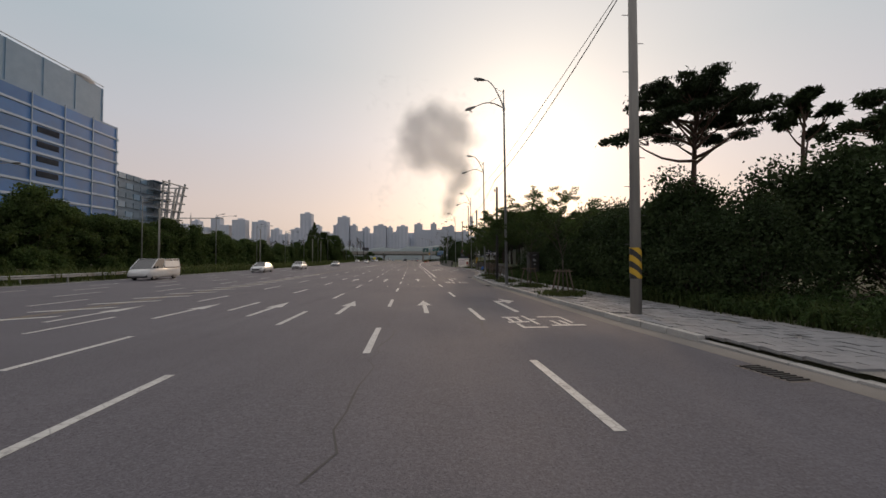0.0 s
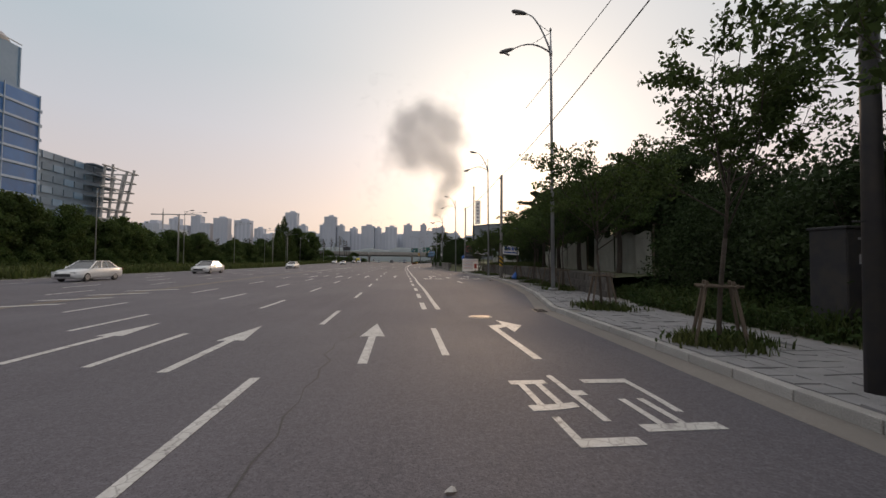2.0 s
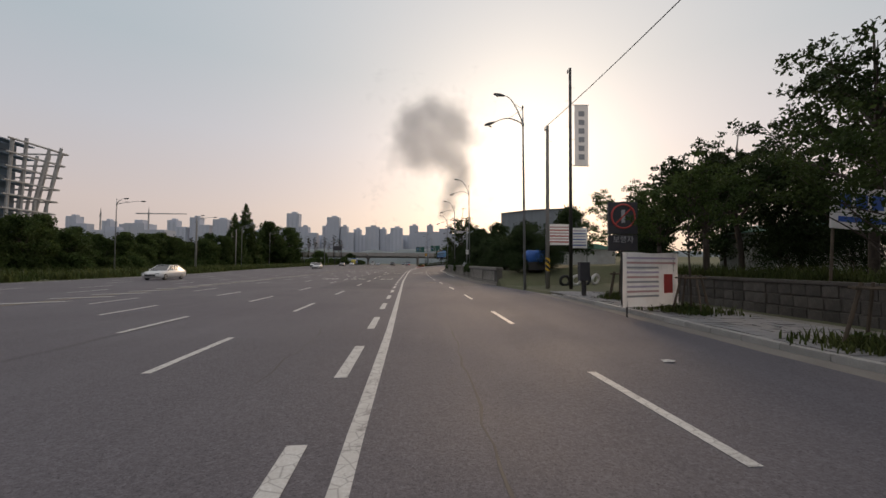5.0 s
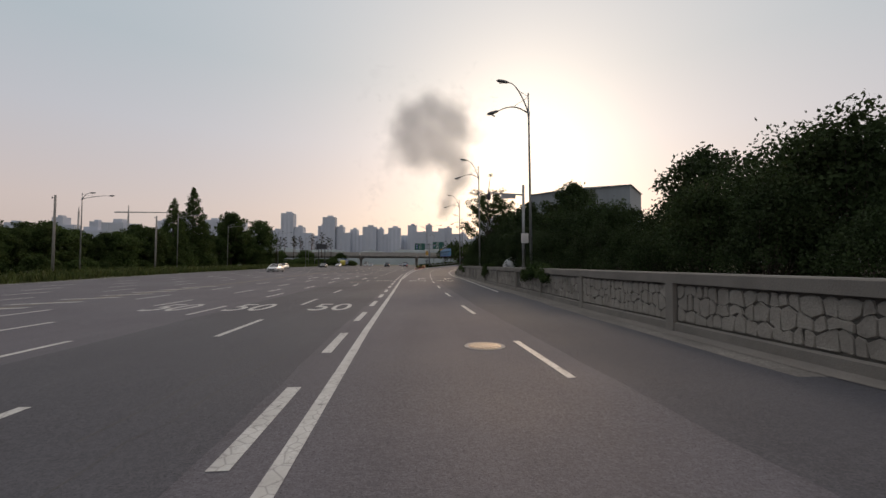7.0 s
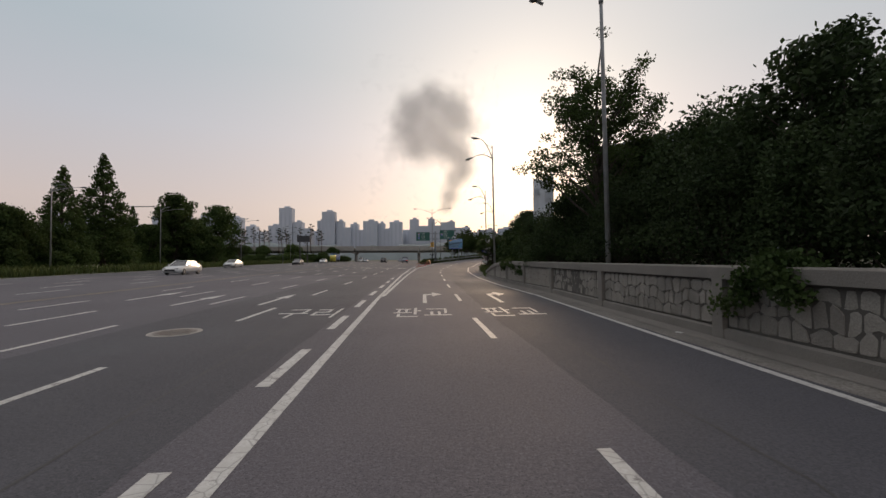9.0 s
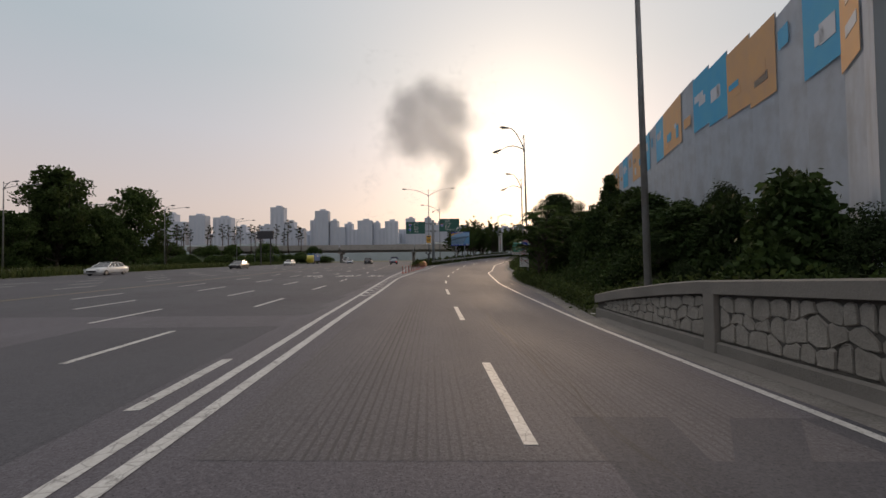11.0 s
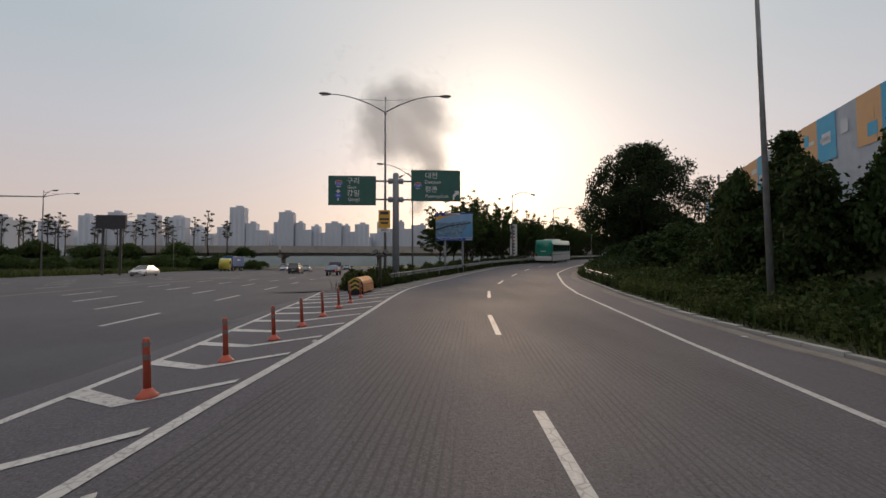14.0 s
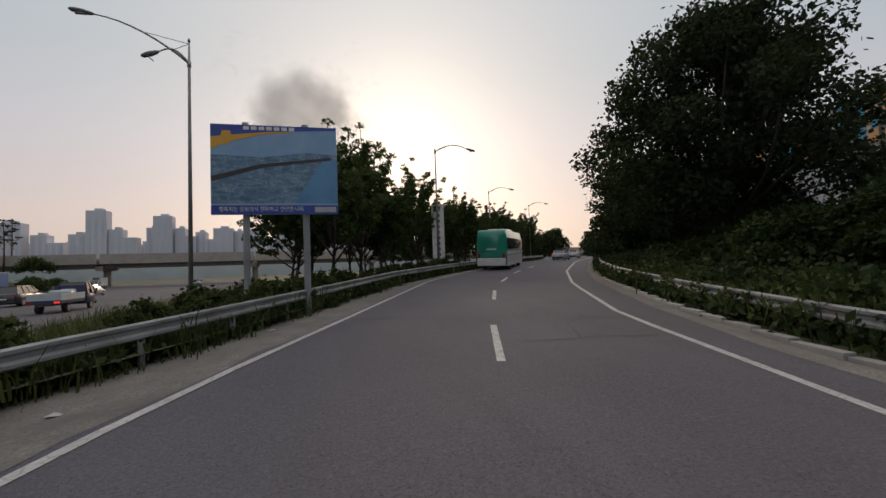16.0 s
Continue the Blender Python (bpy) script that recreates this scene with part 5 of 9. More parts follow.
ob = flat_pine(71, 9.5, 3.0, "old red pine with a wide flat crown", low=0.72, pads=19, leaves=26000, size=0.062)
ob.matrix_basis = pose(12.4, 16.2, 0.2)
ob = flat_pine(72, 11.5, 1.5, "thin young pine above the hedge", pads=6, low=0.75, leaves=2500)
ob.matrix_basis = pose(23.0, 22.0, 0.4)
ob = flat_pine(73, 9.0, 3.4, "dark pine beyond the hedge", low=0.45, leaves=15000, size=0.09)
ob.matrix_basis = pose(22.0, 16.0, 0.4)
ob = flat_pine(77, 9.6, 3.0, "tall pine with layered dark needles", low=0.4, pads=18, leaves=16000, size=0.09)
ob.matrix_basis = pose(15.8, 77.5, 0.8)
for i, (x, y, h, s) in enumerate(((14.2, 84.5, 9.4, 3.4), (17.6, 86.5, 10.2, 3.6), (16.2, 92.5, 8.6, 3.2), (20.5, 83.0, 10.4, 3.8), (12.6, 90.0, 6.6, 2.6), (14.6, 97.0, 6.0, 2.6))):
    ob = airy_tree(740 + i, h, s, "tall open tree with dark layered foliage behind the low wall", trunk_h=0.32, leaves=8500, size=0.085, mat=LEAF_DARK, limbs=16, girth=0.15, rise=0.7, spray=0.1, group="yard trees")
    ob.matrix_basis = pose(x, y, 0.8, 0, 0, 50 * i)


# ---- boards, banners, hoarding and the ivy bank ----
WHITE_SHEET = leaf_material("white_printed_sheet", (0.74, 0.73, 0.72), (0.66, 0.65, 0.64), glow=0.35, scale=1.2, vary=0.04)
PINK_PRINT = material("faded_pink_print", (0.55, 0.3, 0.3), (0.5, 0.36, 0.36), scale=3, rough=0.6)
VIOLET_PRINT = material("faded_violet_print", (0.42, 0.36, 0.5), (0.5, 0.46, 0.55), scale=3, rough=0.6)
RED_PRINT = material("red_print", (0.5, 0.06, 0.05), (0.42, 0.07, 0.06), scale=4, rough=0.6)
BLACK_PRINT = material("black_print", (0.03, 0.03, 0.04), (0.045, 0.045, 0.05), scale=4, rough=0.6)
BLUE_PRINT = material("blue_print", (0.03, 0.08, 0.36), (0.04, 0.1, 0.3), scale=4, rough=0.5)
GREY_PRINT = material("grey_print", (0.3, 0.31, 0.33), (0.36, 0.36, 0.37), scale=4, rough=0.6)
TARP = leaf_material("pale_tarpaulin", (0.72, 0.72, 0.66), (0.56, 0.56, 0.5), glow=0.5, scale=0.9, vary=0.08)
BLUE_TARP = material("blue_tarpaulin", (0.02, 0.09, 0.35), (0.03, 0.12, 0.42), scale=2, rough=0.45, bump=0.5, bump_scale=4)


def bar_row(parent, y, x0, x1, z, h, mat, name="print_bar", face=-0.012):
    """A line of unreadable print as one plain bar on a board that faces down the road."""
    bm = bmesh.new()
    box(bm, (x1 - x0, 0.006, h), ((x0 + x1) / 2, y + face, z))
    return part(name, bm, mat, parent)


def notice_board(x, y, w, h, z0, turn, label, pinks):
    """A printed sheet stretched on a frame with two legs."""
    root = thing("notice_board", label, "notice board", m=pose(x, y, side_z(x, y) + 0.12, 0, 0, turn))
    for s in (-1, 1):
        bm = bmesh.new()
        tube(bm, [(s * w * 0.42, 0.03, -0.2), (s * w * 0.42, 0.03, z0 + h)], 0.025, 8)
        part("leg", bm, DARK_METAL, root)
    bm = bmesh.new()
    n = 10
    grid = [[bm.verts.new((-w / 2 + w * i / n, 0.012 * math.sin(i * 1.7 + j), z0 + h * j / 6 + 0.015 * math.sin(i * 0.9))) for i in range(n + 1)] for j in range(7)]
    for j in range(6):
        for i in range(n):
            bm.faces.new((grid[j][i], grid[j][i + 1], grid[j + 1][i + 1], grid[j + 1][i]))
    bmesh.ops.solidify(bm, geom=bm.faces[:], thickness=0.008)
    sheet = part("sheet", bm, WHITE_SHEET, root)
    for k in range(9):
        z = z0 + h * (0.9 - 0.088 * k)
        mat = pinks[k % len(pinks)]
        bar_row(sheet, 0, -w * 0.44, w * (0.12 if k > 1 else 0.44), z, h * 0.035, mat, face=-0.03)
    bm = bmesh.new()
    box(bm, (w * 0.16, 0.01, h * 0.36), (w * 0.3, -0.03, z0 + h * 0.42))
    part("print_block", bm, RED_PRINT, sheet)


notice_board(7.6, 85.6, 2.65, 1.8, 0.12, 22, "white notice sheet with violet and pink print beside the kerb", (VIOLET_PRINT, PINK_PRINT, GREY_PRINT))


def walker_sign(x, y):
    root = thing("warning_sign_board", "dark lit-up warning board with a red ring", "sign", m=pose(x, y, side_z(x, y) + 0.1))
    bm = bmesh.new()
    tube(bm, [(0, 0.05, -0.2), (0, 0.05, 4.0)], 0.06, 10)
    part("post", bm, DARK_METAL, root)
    bm = bmesh.new()
    box(bm, (1.15, 0.12, 1.25), (0, 0, 3.35), bevel=0.02)
    panel = part("panel", bm, BLACK_PRINT, root)
    bm = bmesh.new()
    ring = [(0.46 * math.cos(a), -0.07, 3.42 + 0.46 * math.sin(a)) for a in np.linspace(0, 2 * math.pi, 33)]
    tube(bm, ring, 0.035, 6, caps=False)
    part("ring", bm, RED_PRINT, panel, "thin red ring")
    bm = bmesh.new()
    box(bm, (0.05, 0.01, 0.82), (0, -0.068, 3.42), Euler((0, radians(45), 0)).to_matrix())
    part("slash", bm, RED_PRINT, panel)
    bm = bmesh.new()
    box(bm, (0.14, 0.01, 0.5), (0, -0.066, 3.42))
    part("symbol", bm, GREY_PRINT, panel)
    bm = bmesh.new()
    box(bm, (1.15, 0.1, 0.62), (0, 0, 2.38), bevel=0.02)
    lower = part("lower_panel", bm, BLACK_PRINT, root)
    me = text_mesh("보행자", 0.3, 0.004)
    me.materials.append(GREY_PRINT)
    ob = new("lettering", me)
    ob.parent = lower
    ob.matrix_basis = pose(0, -0.056, 2.5, 90, 0, 0)


walker_sign(7.6, 87.6)


def switch_cabinet(x, y):
    root = thing("switch_cabinet", "tall dark steel switch cabinet among roadside shrubs", "cabinet", m=pose(x, y, side_z(x, y), 0, 0, 8))
    bm = bmesh.new()
    box(bm, (1.1, 0.9, 0.25), (0, 0, 0.1), bevel=0.02)
    part("plinth", bm, CONCRETE, root)
    bm = bmesh.new()
    box(bm, (0.95, 0.75, 2.2), (0, 0, 1.32), bevel=0.02)
    body_ = part("body", bm, DARK_METAL, root)
    bm = bmesh.new()
    box(bm, (1.02, 0.82, 0.06), (0, 0, 2.45), bevel=0.015)
    part("roof", bm, DARK_METAL, root)
    for s_ in (-1, 1):
        bm = bmesh.new()
        box(bm, (0.44, 0.02, 2.0), (s_ * 0.23, -0.38, 1.32), bevel=0.008)
        part("door", bm, DARK_METAL, root)
    for w, h, z in ((0.36, 0.05, 2.2), (0.3, 0.22, 1.75), (0.2, 0.1, 1.35)):
        bm = bmesh.new()
        box(bm, (w, 0.008, h), (0.0, -0.396, z))
        part("label_plate", bm, GREY_PRINT, body_)


switch_cabinet(10.3, 36.2)


def roadside_bin(x, y):
    root = thing("control_box", "dark street control box on a post", "box", m=pose(x, y, side_z(x, y) + 0.1))
    bm = bmesh.new()
    tube(bm, [(0, 0, -0.1), (0, 0, 0.8)], 0.12, 10)
    part("post", bm, DARK_METAL, root)
    bm = bmesh.new()
    box(bm, (0.5, 0.4, 0.95), (0, 0, 1.2), bevel=0.03)
    part("body", bm, BLACK_PRINT, root)


roadside_bin(8.0, 92.6)


def hanging_banner(x, y, z0):
    root = thing("hanging_banner", "pale vertical banner with print on a steel pole", "banner", m=pose(x, y, z0))
    bm = bmesh.new()
    box(bm, (0.95, 0.02, 4.2), (0.62, 0, -2.2))
    cloth = part("cloth", bm, WHITE_SHEET, root)
    for z in (-0.08, -4.32):
        bm = bmesh.new()
        tube(bm, [(0.0, 0, z), (1.15, 0, z)], 0.02, 6)
        part("rod", bm, DARK_METAL, root)
    for k in range(6):
        bar_row(cloth, 0, 0.42, 0.82, -0.7 - 0.6 * k, 0.36, GREY_PRINT, face=-0.016)


hanging_banner(9.85, 99.25, 12.6)
# printed sheets hung between poles by the yard entrance
for x, y, w, mats, z0 in ((10.6, 104.5, 2.2, (PINK_PRINT, RED_PRINT), 3.1), (12.6, 105.5, 1.4, (VIOLET_PRINT, BLUE_PRINT), 2.9)):
    root = thing("banner_sheet", "white printed banner tied between two poles", "banner", m=pose(x, y, 0))
    bm = bmesh.new()
    box(bm, (w, 0.015, 1.7), (0, 0, z0 + 0.85))
    cloth = part("cloth", bm, WHITE_SHEET, root)
    for s in (-1, 1):
        bm = bmesh.new()
        tube(bm, [(s * w / 2, 0.03, -0.4), (s * w / 2, 0.03, z0 + 1.8)], 0.03, 6)
        part("pole", bm, DARK_METAL, root)
    for k in range(6):
        bar_row(cloth, 0, -w * 0.42, w * 0.42, z0 + 1.45 - 0.24 * k, 0.09, mats[k % 2], face=-0.014)


def tarp_heap(x, y):
    """A covered stack of goods."""
    root = thing("covered_stack", "stack of goods under a blue tarpaulin", "stack", m=pose(x, y, side_z(x, y)))
    bm = bmesh.new()
    box(bm, (1.7, 2.0, 1.0), (0, 0, 1.2), bevel=0.2)
    bmesh.ops.subdivide_edges(bm, edges=bm.edges[:], cuts=2, use_grid_fill=True)
    for v in bm.verts:
        v.co += Vector((noise.noise(v.co * 1.3), noise.noise(v.co * 1.3 + Vector((5, 0, 0))), noise.noise(v.co * 1.6 + Vector((0, 7, 0))))) * 0.16
    part("tarpaulin", bm, BLUE_TARP, root, smooth=True)
    bm = bmesh.new()
    box(bm, (1.5, 1.8, 0.9), (0, 0, 0.4), bevel=0.05)
    part("goods", bm, DARK_METAL, root)


tarp_heap(9.4, 107.5)
heap = thing("covered_heap", "heap under a pale grey plastic sheet behind the wall", "heap", m=pose(6.15, 135.0, side_z(6.15, 135.0) + 0.3))
bm = bmesh.new()
bmesh.ops.create_icosphere(bm, subdivisions=4, radius=1.0)
for v_ in bm.verts:
    n_ = noise.noise(v_.co * 1.6) * 0.22 + noise.noise(v_.co * 4.5) * 0.07
    v_.co = Vector((v_.co.x * 0.8, v_.co.y * 1.25, max(-0.1, v_.co.z) * 0.95)) * (1 + n_)
part("sheet", bm, material("grey_plastic_sheet", (0.5, 0.52, 0.54), (0.4, 0.42, 0.44), scale=1.5, rough=0.4, bump=0.6, bump_scale=5), heap, smooth=True)
for k, (x, y) in enumerate(((10.6, 103.2), (11.4, 103.0), (12.2, 103.1), (13.0, 103.3))):
    bm = bmesh.new()
    rings = [(0.36 * math.cos(a), 0, 0.36 + 0.36 * math.sin(a)) for a in np.linspace(0, 2 * math.pi, 19)]
    tube(bm, rings, 0.11, 8, caps=False)
    ob = tagged(part("old_tyre", bm, WHITE_SHEET if k % 2 else BLACK, smooth=True), "old painted tyre standing by the yard entrance", "tyre", "old tyres")
    ob.matrix_basis = pose(x, y, side_z(x, y) + 0.05, 12, 0, 10 * k)
# a blue rag tied at the foot of a street tree
bm = bmesh.new()
tube(bm, [(0, 0, 0.0), (0.03, 0, 0.2), (0.08, 0.02, 0.45), (0.13, 0.03, 0.62)], [0.26, 0.22, 0.12, 0.03], 9)
for v in bm.verts:
    v.co += Vector((noise.noise(v.co * 6), noise.noise(v.co * 6 + Vector((3, 0, 0))), 0)) * 0.05
ob = tagged(part("plastic_sack", bm, BLUE_TARP, smooth=True), "crumpled blue plastic sack against a tree", "sack")
ob.matrix_basis = pose(8.8, 62.9, side_z(8.8, 62.9) + 0.14)

# pale sheeting behind the low wall
for i, (y0, y1, x0, x1, h) in enumerate(((47.5, 52.0, 12.4, 12.7, 2.1), (52.2, 56.0, 12.7, 13.1, 2.2), (57.2, 62.5, 13.0, 13.5, 2.1), (62.7, 66.8, 13.5, 13.9, 1.9), (68.0, 73.0, 14.0, 14.5, 1.7))):
    root = thing("sheeting_screen", "weathered pale sheeting screen behind the low wall", "screen", "sheeting screens")
    bm = bmesh.new()
    n = 14
    top = []
    for k in range(n + 1):
        t = k / n
        x, y = x0 + (x1 - x0) * t + 0.05 * math.sin(k * 2.1), y0 + (y1 - y0) * t
        top.append((bm.verts.new((x, y, 0.9)), bm.verts.new((x - 0.06 + 0.06 * math.sin(k), y, 1.1 + h + 0.12 * math.sin(k * 0.9 + i) - 0.25 * abs(t - 0.5)))))
    for a, b in zip(top, top[1:]):
        bm.faces.new((a[0], b[0], b[1], a[1]))
    bmesh.ops.solidify(bm, geom=bm.faces[:], thickness=0.02)
    part("sheet", bm, TARP, root)
    for y, x in ((y0, x0), (y1, x1)):
        bm = bmesh.new()
        tube(bm, [(x + 0.08, y, 0.5), (x + 0.08, y, 1.4 + h)], 0.045, 7)
        part("post", bm, STAKE, root)

# a board hung between the trees
root = thing("hung_sign_board", "white sign board with dark lettering hung between trees", "sign", m=pose(13.05, 83.6, 3.2, 0, 4, 0))
bm = bmesh.new()
box(bm, (2.35, 0.04, 1.25), (0, 0, 0), bevel=0.01)
board = part("panel", bm, WHITE_SHEET, root)
for s in (-1, 1):
    bm = bmesh.new()
    tube(bm, [(s * 1.0, 0.08, -3.0), (s * 1.0, 0.08, 0.5)], 0.04, 6)
    part("post", bm, STAKE, root)
for k in range(4):
    bm = bmesh.new()
    box(bm, (0.36, 0.012, 0.42), (-0.75 + 0.5 * k, -0.024, 0.2))
    part("print_bar", bm, BLUE_PRINT, board)
bm = bmesh.new()
box(bm, (1.9, 0.012, 0.16), (0, -0.024, -0.34))
part("print_bar", bm, BLUE_PRINT, board)

# green-roofed sheds and a white board among the trees
SHED_GREEN = material("faded_green_roof", (0.08, 0.2, 0.15), (0.12, 0.22, 0.17), scale=1.5, rough=0.6)
SHED_WALL = material("pale_shed_wall", (0.42, 0.42, 0.4), (0.34, 0.34, 0.32), scale=0.8, rough=0.7, stain=(0.26, 0.25, 0.23), stain_scale=0.5)

CLAD_GREY = material("blue_grey_sheet_cladding", (0.2, 0.225, 0.25), (0.17, 0.19, 0.21), scale=0.6, stretch=(2, 2, 0.2), rough=0.6)


def shed(x, y, w, d, h, label, wall=None, roof=None, z=0.5, turn=0, pitch=0.13):
    root = thing("shed", label, "shed", m=pose(x, y, z, 0, 0, turn))
    bm = bmesh.new()
    box(bm, (w, d, h), (0, 0, h / 2))
    part("wall", bm, wall or SHED_WALL, root)
    bm = bmesh.new()
    v = [bm.verts.new(p) for p in ((-w / 2 - 0.3, -d / 2 - 0.3, h), (w / 2 + 0.3, -d / 2 - 0.3, h), (w / 2 + 0.3, d / 2 + 0.3, h), (-w / 2 - 0.3, d / 2 + 0.3, h), (0, -d / 2 - 0.3, h + w * pitch), (0, d / 2 + 0.3, h + w * pitch))]
    for q in ((0, 1, 4), (1, 2, 5, 4), (2, 3, 5), (3, 0, 4, 5), (3, 2, 1, 0)):
        bm.faces.new([v[i] for i in q])
    part("roof", bm, roof or SHED_GREEN, root)


shed(24, 98, 6, 5, 3.2, "low shed with a faded green roof")
shed(30.7, 181.3, 18.4, 12, 15.0, "plain grey flat-roofed warehouse above the trees", wall=CLAD_GREY, roof=CLAD_GREY, z=0.5, turn=-36.8, pitch=0.02)
shed(20, 122, 5, 4, 2.2, "small white shed half hidden in shrubs", z=1.2)

# enforcement camera mast with its arm over the lane
mast = thing("camera_mast", "grey steel mast with a traffic camera on an arm", "camera mast", m=pose(5.3, 127.9, 1.15))
bm = bmesh.new()
tube(bm, [(0, 0, -0.3), (0, 0, 5.5)], [0.1, 0.085], 10)
part("post", bm, GALVANISED, mast, smooth=True)
bm = bmesh.new()
tube(bm, [(0, 0, 4.85), (-1.2, 0, 4.9), (-2.2, 0, 4.95)], [0.06, 0.05, 0.04], 8)
arm = part("arm", bm, GALVANISED, mast)
bm = bmesh.new()
box(bm, (0.95, 0.06, 0.26), (-1.0, -0.06, 4.72), bevel=0.01)
part("name_plate", bm, GREY_PRINT, arm)
bm = bmesh.new()
tube(bm, [(-2.25, 0, 5.0), (-2.25, 0, 4.85), (-2.25, 0, 4.62), (-2.25, 0, 4.48)], [0.05, 0.13, 0.14, 0.06], 10)
part("camera_dome", bm, DARK_METAL, arm, "dark round camera housing")
for z in (2.0,):
    bm = bmesh.new()
    box(bm, (0.42, 0.26, 0.62), (0.05, -0.16, z), bevel=0.02)
    part("control_cabinet", bm, WHITE_SHEET, mast, "pale control cabinet")

# hoarding on top of the bank: printed steel panels
HOARD = [(167, 7.4), (169.5, 9.9), (174, 11.6), (182, 13.6), (192, 16.6), (203, 19.4), (213, 22.6), (219, 25.0), (226.5, 28.2), (237.8, 33.6), (248, 39.6), (258, 46.5), (264, 51.5)]
HOARD_WHITE = material("white_hoarding_steel", (0.58, 0.62, 0.68), (0.52, 0.56, 0.62), scale=0.8, rough=0.85, spec=0.15, stain=(0.4, 0.41, 0.43), stain_scale=0.5)
HOARD_ORANGE = material("orange_hoarding_print", (0.62, 0.38, 0.2), (0.56, 0.36, 0.22), scale=1.0, rough=0.85, spec=0.15)
HOARD_BLUE = material("blue_hoarding_print", (0.08, 0.36, 0.62), (0.1, 0.39, 0.6), scale=1.0, rough=0.85, spec=0.15)
hoarding = thing("hoarding", "tall white steel hoarding printed with orange and blue panels", "hoarding")
pts = []
y = 167.2
while y < 262:
    pts.append((lerp(y, HOARD), y))
    s = (lerp(y + 0.5, HOARD) - lerp(y - 0.5, HOARD))
    y += 1.9 / math.hypot(1, s)
scheme = "wobwoobbwoobwboowbwoobbwoobwbowboobwboowob"
hb = np.random.default_rng(23)
for i in range(len(pts) - 1):
    (xa, ya), (xb, yb) = pts[i], pts[i + 1]
    top = lerp(ya, [(167, 8.6), (170, 10.0), (180, 11.3), (225, 11.3), (262, 10.6)])
    low = side_z(xa, ya) - 0.3
    w = math.hypot(xb - xa, yb - ya)
    a = math.atan2(yb - ya, xb - xa)
    prof = []
    for k in range(9):
        prof.append((w * k / 8, 0.003 if k % 2 else 0.0))
    bm = bmesh.new()
    lo = [bm.verts.new((u, v, low)) for u, v in prof]
    hi = [bm.verts.new((u, v, top)) for u, v in prof]
    for k in range(8):
        bm.faces.new((lo[k], lo[k + 1], hi[k + 1], hi[k]))
    bmesh.ops.solidify(bm, geom=bm.faces[:], thickness=0.02)
    panel = part("hoarding_panel", bm, HOARD_WHITE, hoarding)
    panel.matrix_basis = pose(xa, ya, 0, 0, 0, math.degrees(a))
    c = scheme[i % len(scheme)]
    if c != "w":
        bm = bmesh.new()
        box(bm, (w * 0.999, 0.01, 2.9), (w / 2, 0.055, top - 1.5))
        pic = part("printed_picture", bm, HOARD_ORANGE if c == "o" else HOARD_BLUE, panel)
    else:
        pic = panel
    for _ in range(2 if c != "w" else 1):
        bm = bmesh.new()
        sw, sh = 0.3 + 0.8 * hb.random(), 0.2 + 0.6 * hb.random()
        box(bm, (sw, 0.012, sh), (w * (0.3 + 0.4 * hb.random()), 0.066, top - 1.0 - 1.4 * hb.random()), bevel=0.004)
        part("printed_shape", bm, (BLACK_PRINT, HOARD_BLUE, HOARD_WHITE, HOARD_ORANGE)[int(hb.integers(4))] if c != "b" else HOARD_WHITE, panel)

# ivy over the bank
irng = np.random.default_rng(29)
cs, rs = [], []
for _ in range(3600):
    y = irng.uniform(174, 252)
    wide = lerp(y, HOARD) - lerp(y, ROAD_R)
    off = 1.2 + (wide - 1.4) * irng.random()
    x = lerp(y, ROAD_R) + off
    bump = 0.75 * noise.noise(Vector((x * 0.55, y * 0.55, 0))) + 0.3 * noise.noise(Vector((x * 1.4, y * 1.4, 4)))
    cs.append((x, y, side_z(x, y) + 0.25 + bump))
    rs.append(0.45 + 0.5 * irng.random())
v, f = leaf_cloud(irng, cs, rs, 270000, 0.115, 0.6, long=1.3)
tagged(leaf_object("ivy", v, f, IVY, None), "thick green ivy and creepers covering the bank", "ivy", kind="stuff")
cs, rs = [], []
for y0, wide, n in ((124.3, 1.3, 90), (138.4, 0.45, 34), (160.5, 1.5, 40)):
    for _ in range(n):
        y = y0 + irng.normal() * wide
        drop = irng.random() ** 1.6
        x = lerp(y, WALL_FACE) + 0.5 - 0.66 * min(1.0, drop * 2.2)
        cs.append((x, y, 1.35 - 0.75 * max(0.0, drop - 0.4) - 0.2 * abs(y - y0) / wide))
        rs.append(0.16 + 0.16 * irng.random())
v, f = leaf_cloud(irng, cs, rs, 16000, 0.07, 0.9, long=1.4)
tagged(leaf_object("creeper", v, f, IVY, None), "green creeper hanging over the top of the stone wall", "creeper", kind="stuff")
# leafy weeds at the foot of the bank
cs, rs = [], []
for _ in range(260):
    y = irng.uniform(161, 174.5)
    x = lerp(y, WALL_FACE) + 0.65 + 3.2 * irng.random()
    cs.append((x, y, side_z(x, y) + 0.15 + 0.35 * irng.random()))
    rs.append(0.22 + 0.26 * irng.random())
for _ in range(1500):
    y = irng.uniform(173.5, 246)
    x = lerp(y, ROAD_R) + lerp(y, [(174, 0.1), (196, 0.2), (202, 0.55)]) + 3.4 * irng.random() ** 1.4
    cs.append((x, y, side_z(x, y) + 0.18 + 0.3 * irng.random()))
    rs.append(0.22 + 0.26 * irng.random())
v, f = leaf_cloud(irng, cs, rs, 82000, 0.075, 0.9, long=1.9)
tagged(leaf_object("bank_weeds", v, f, WEED, None), "leafy green weeds along the foot of the bank", "weeds", kind="stuff")
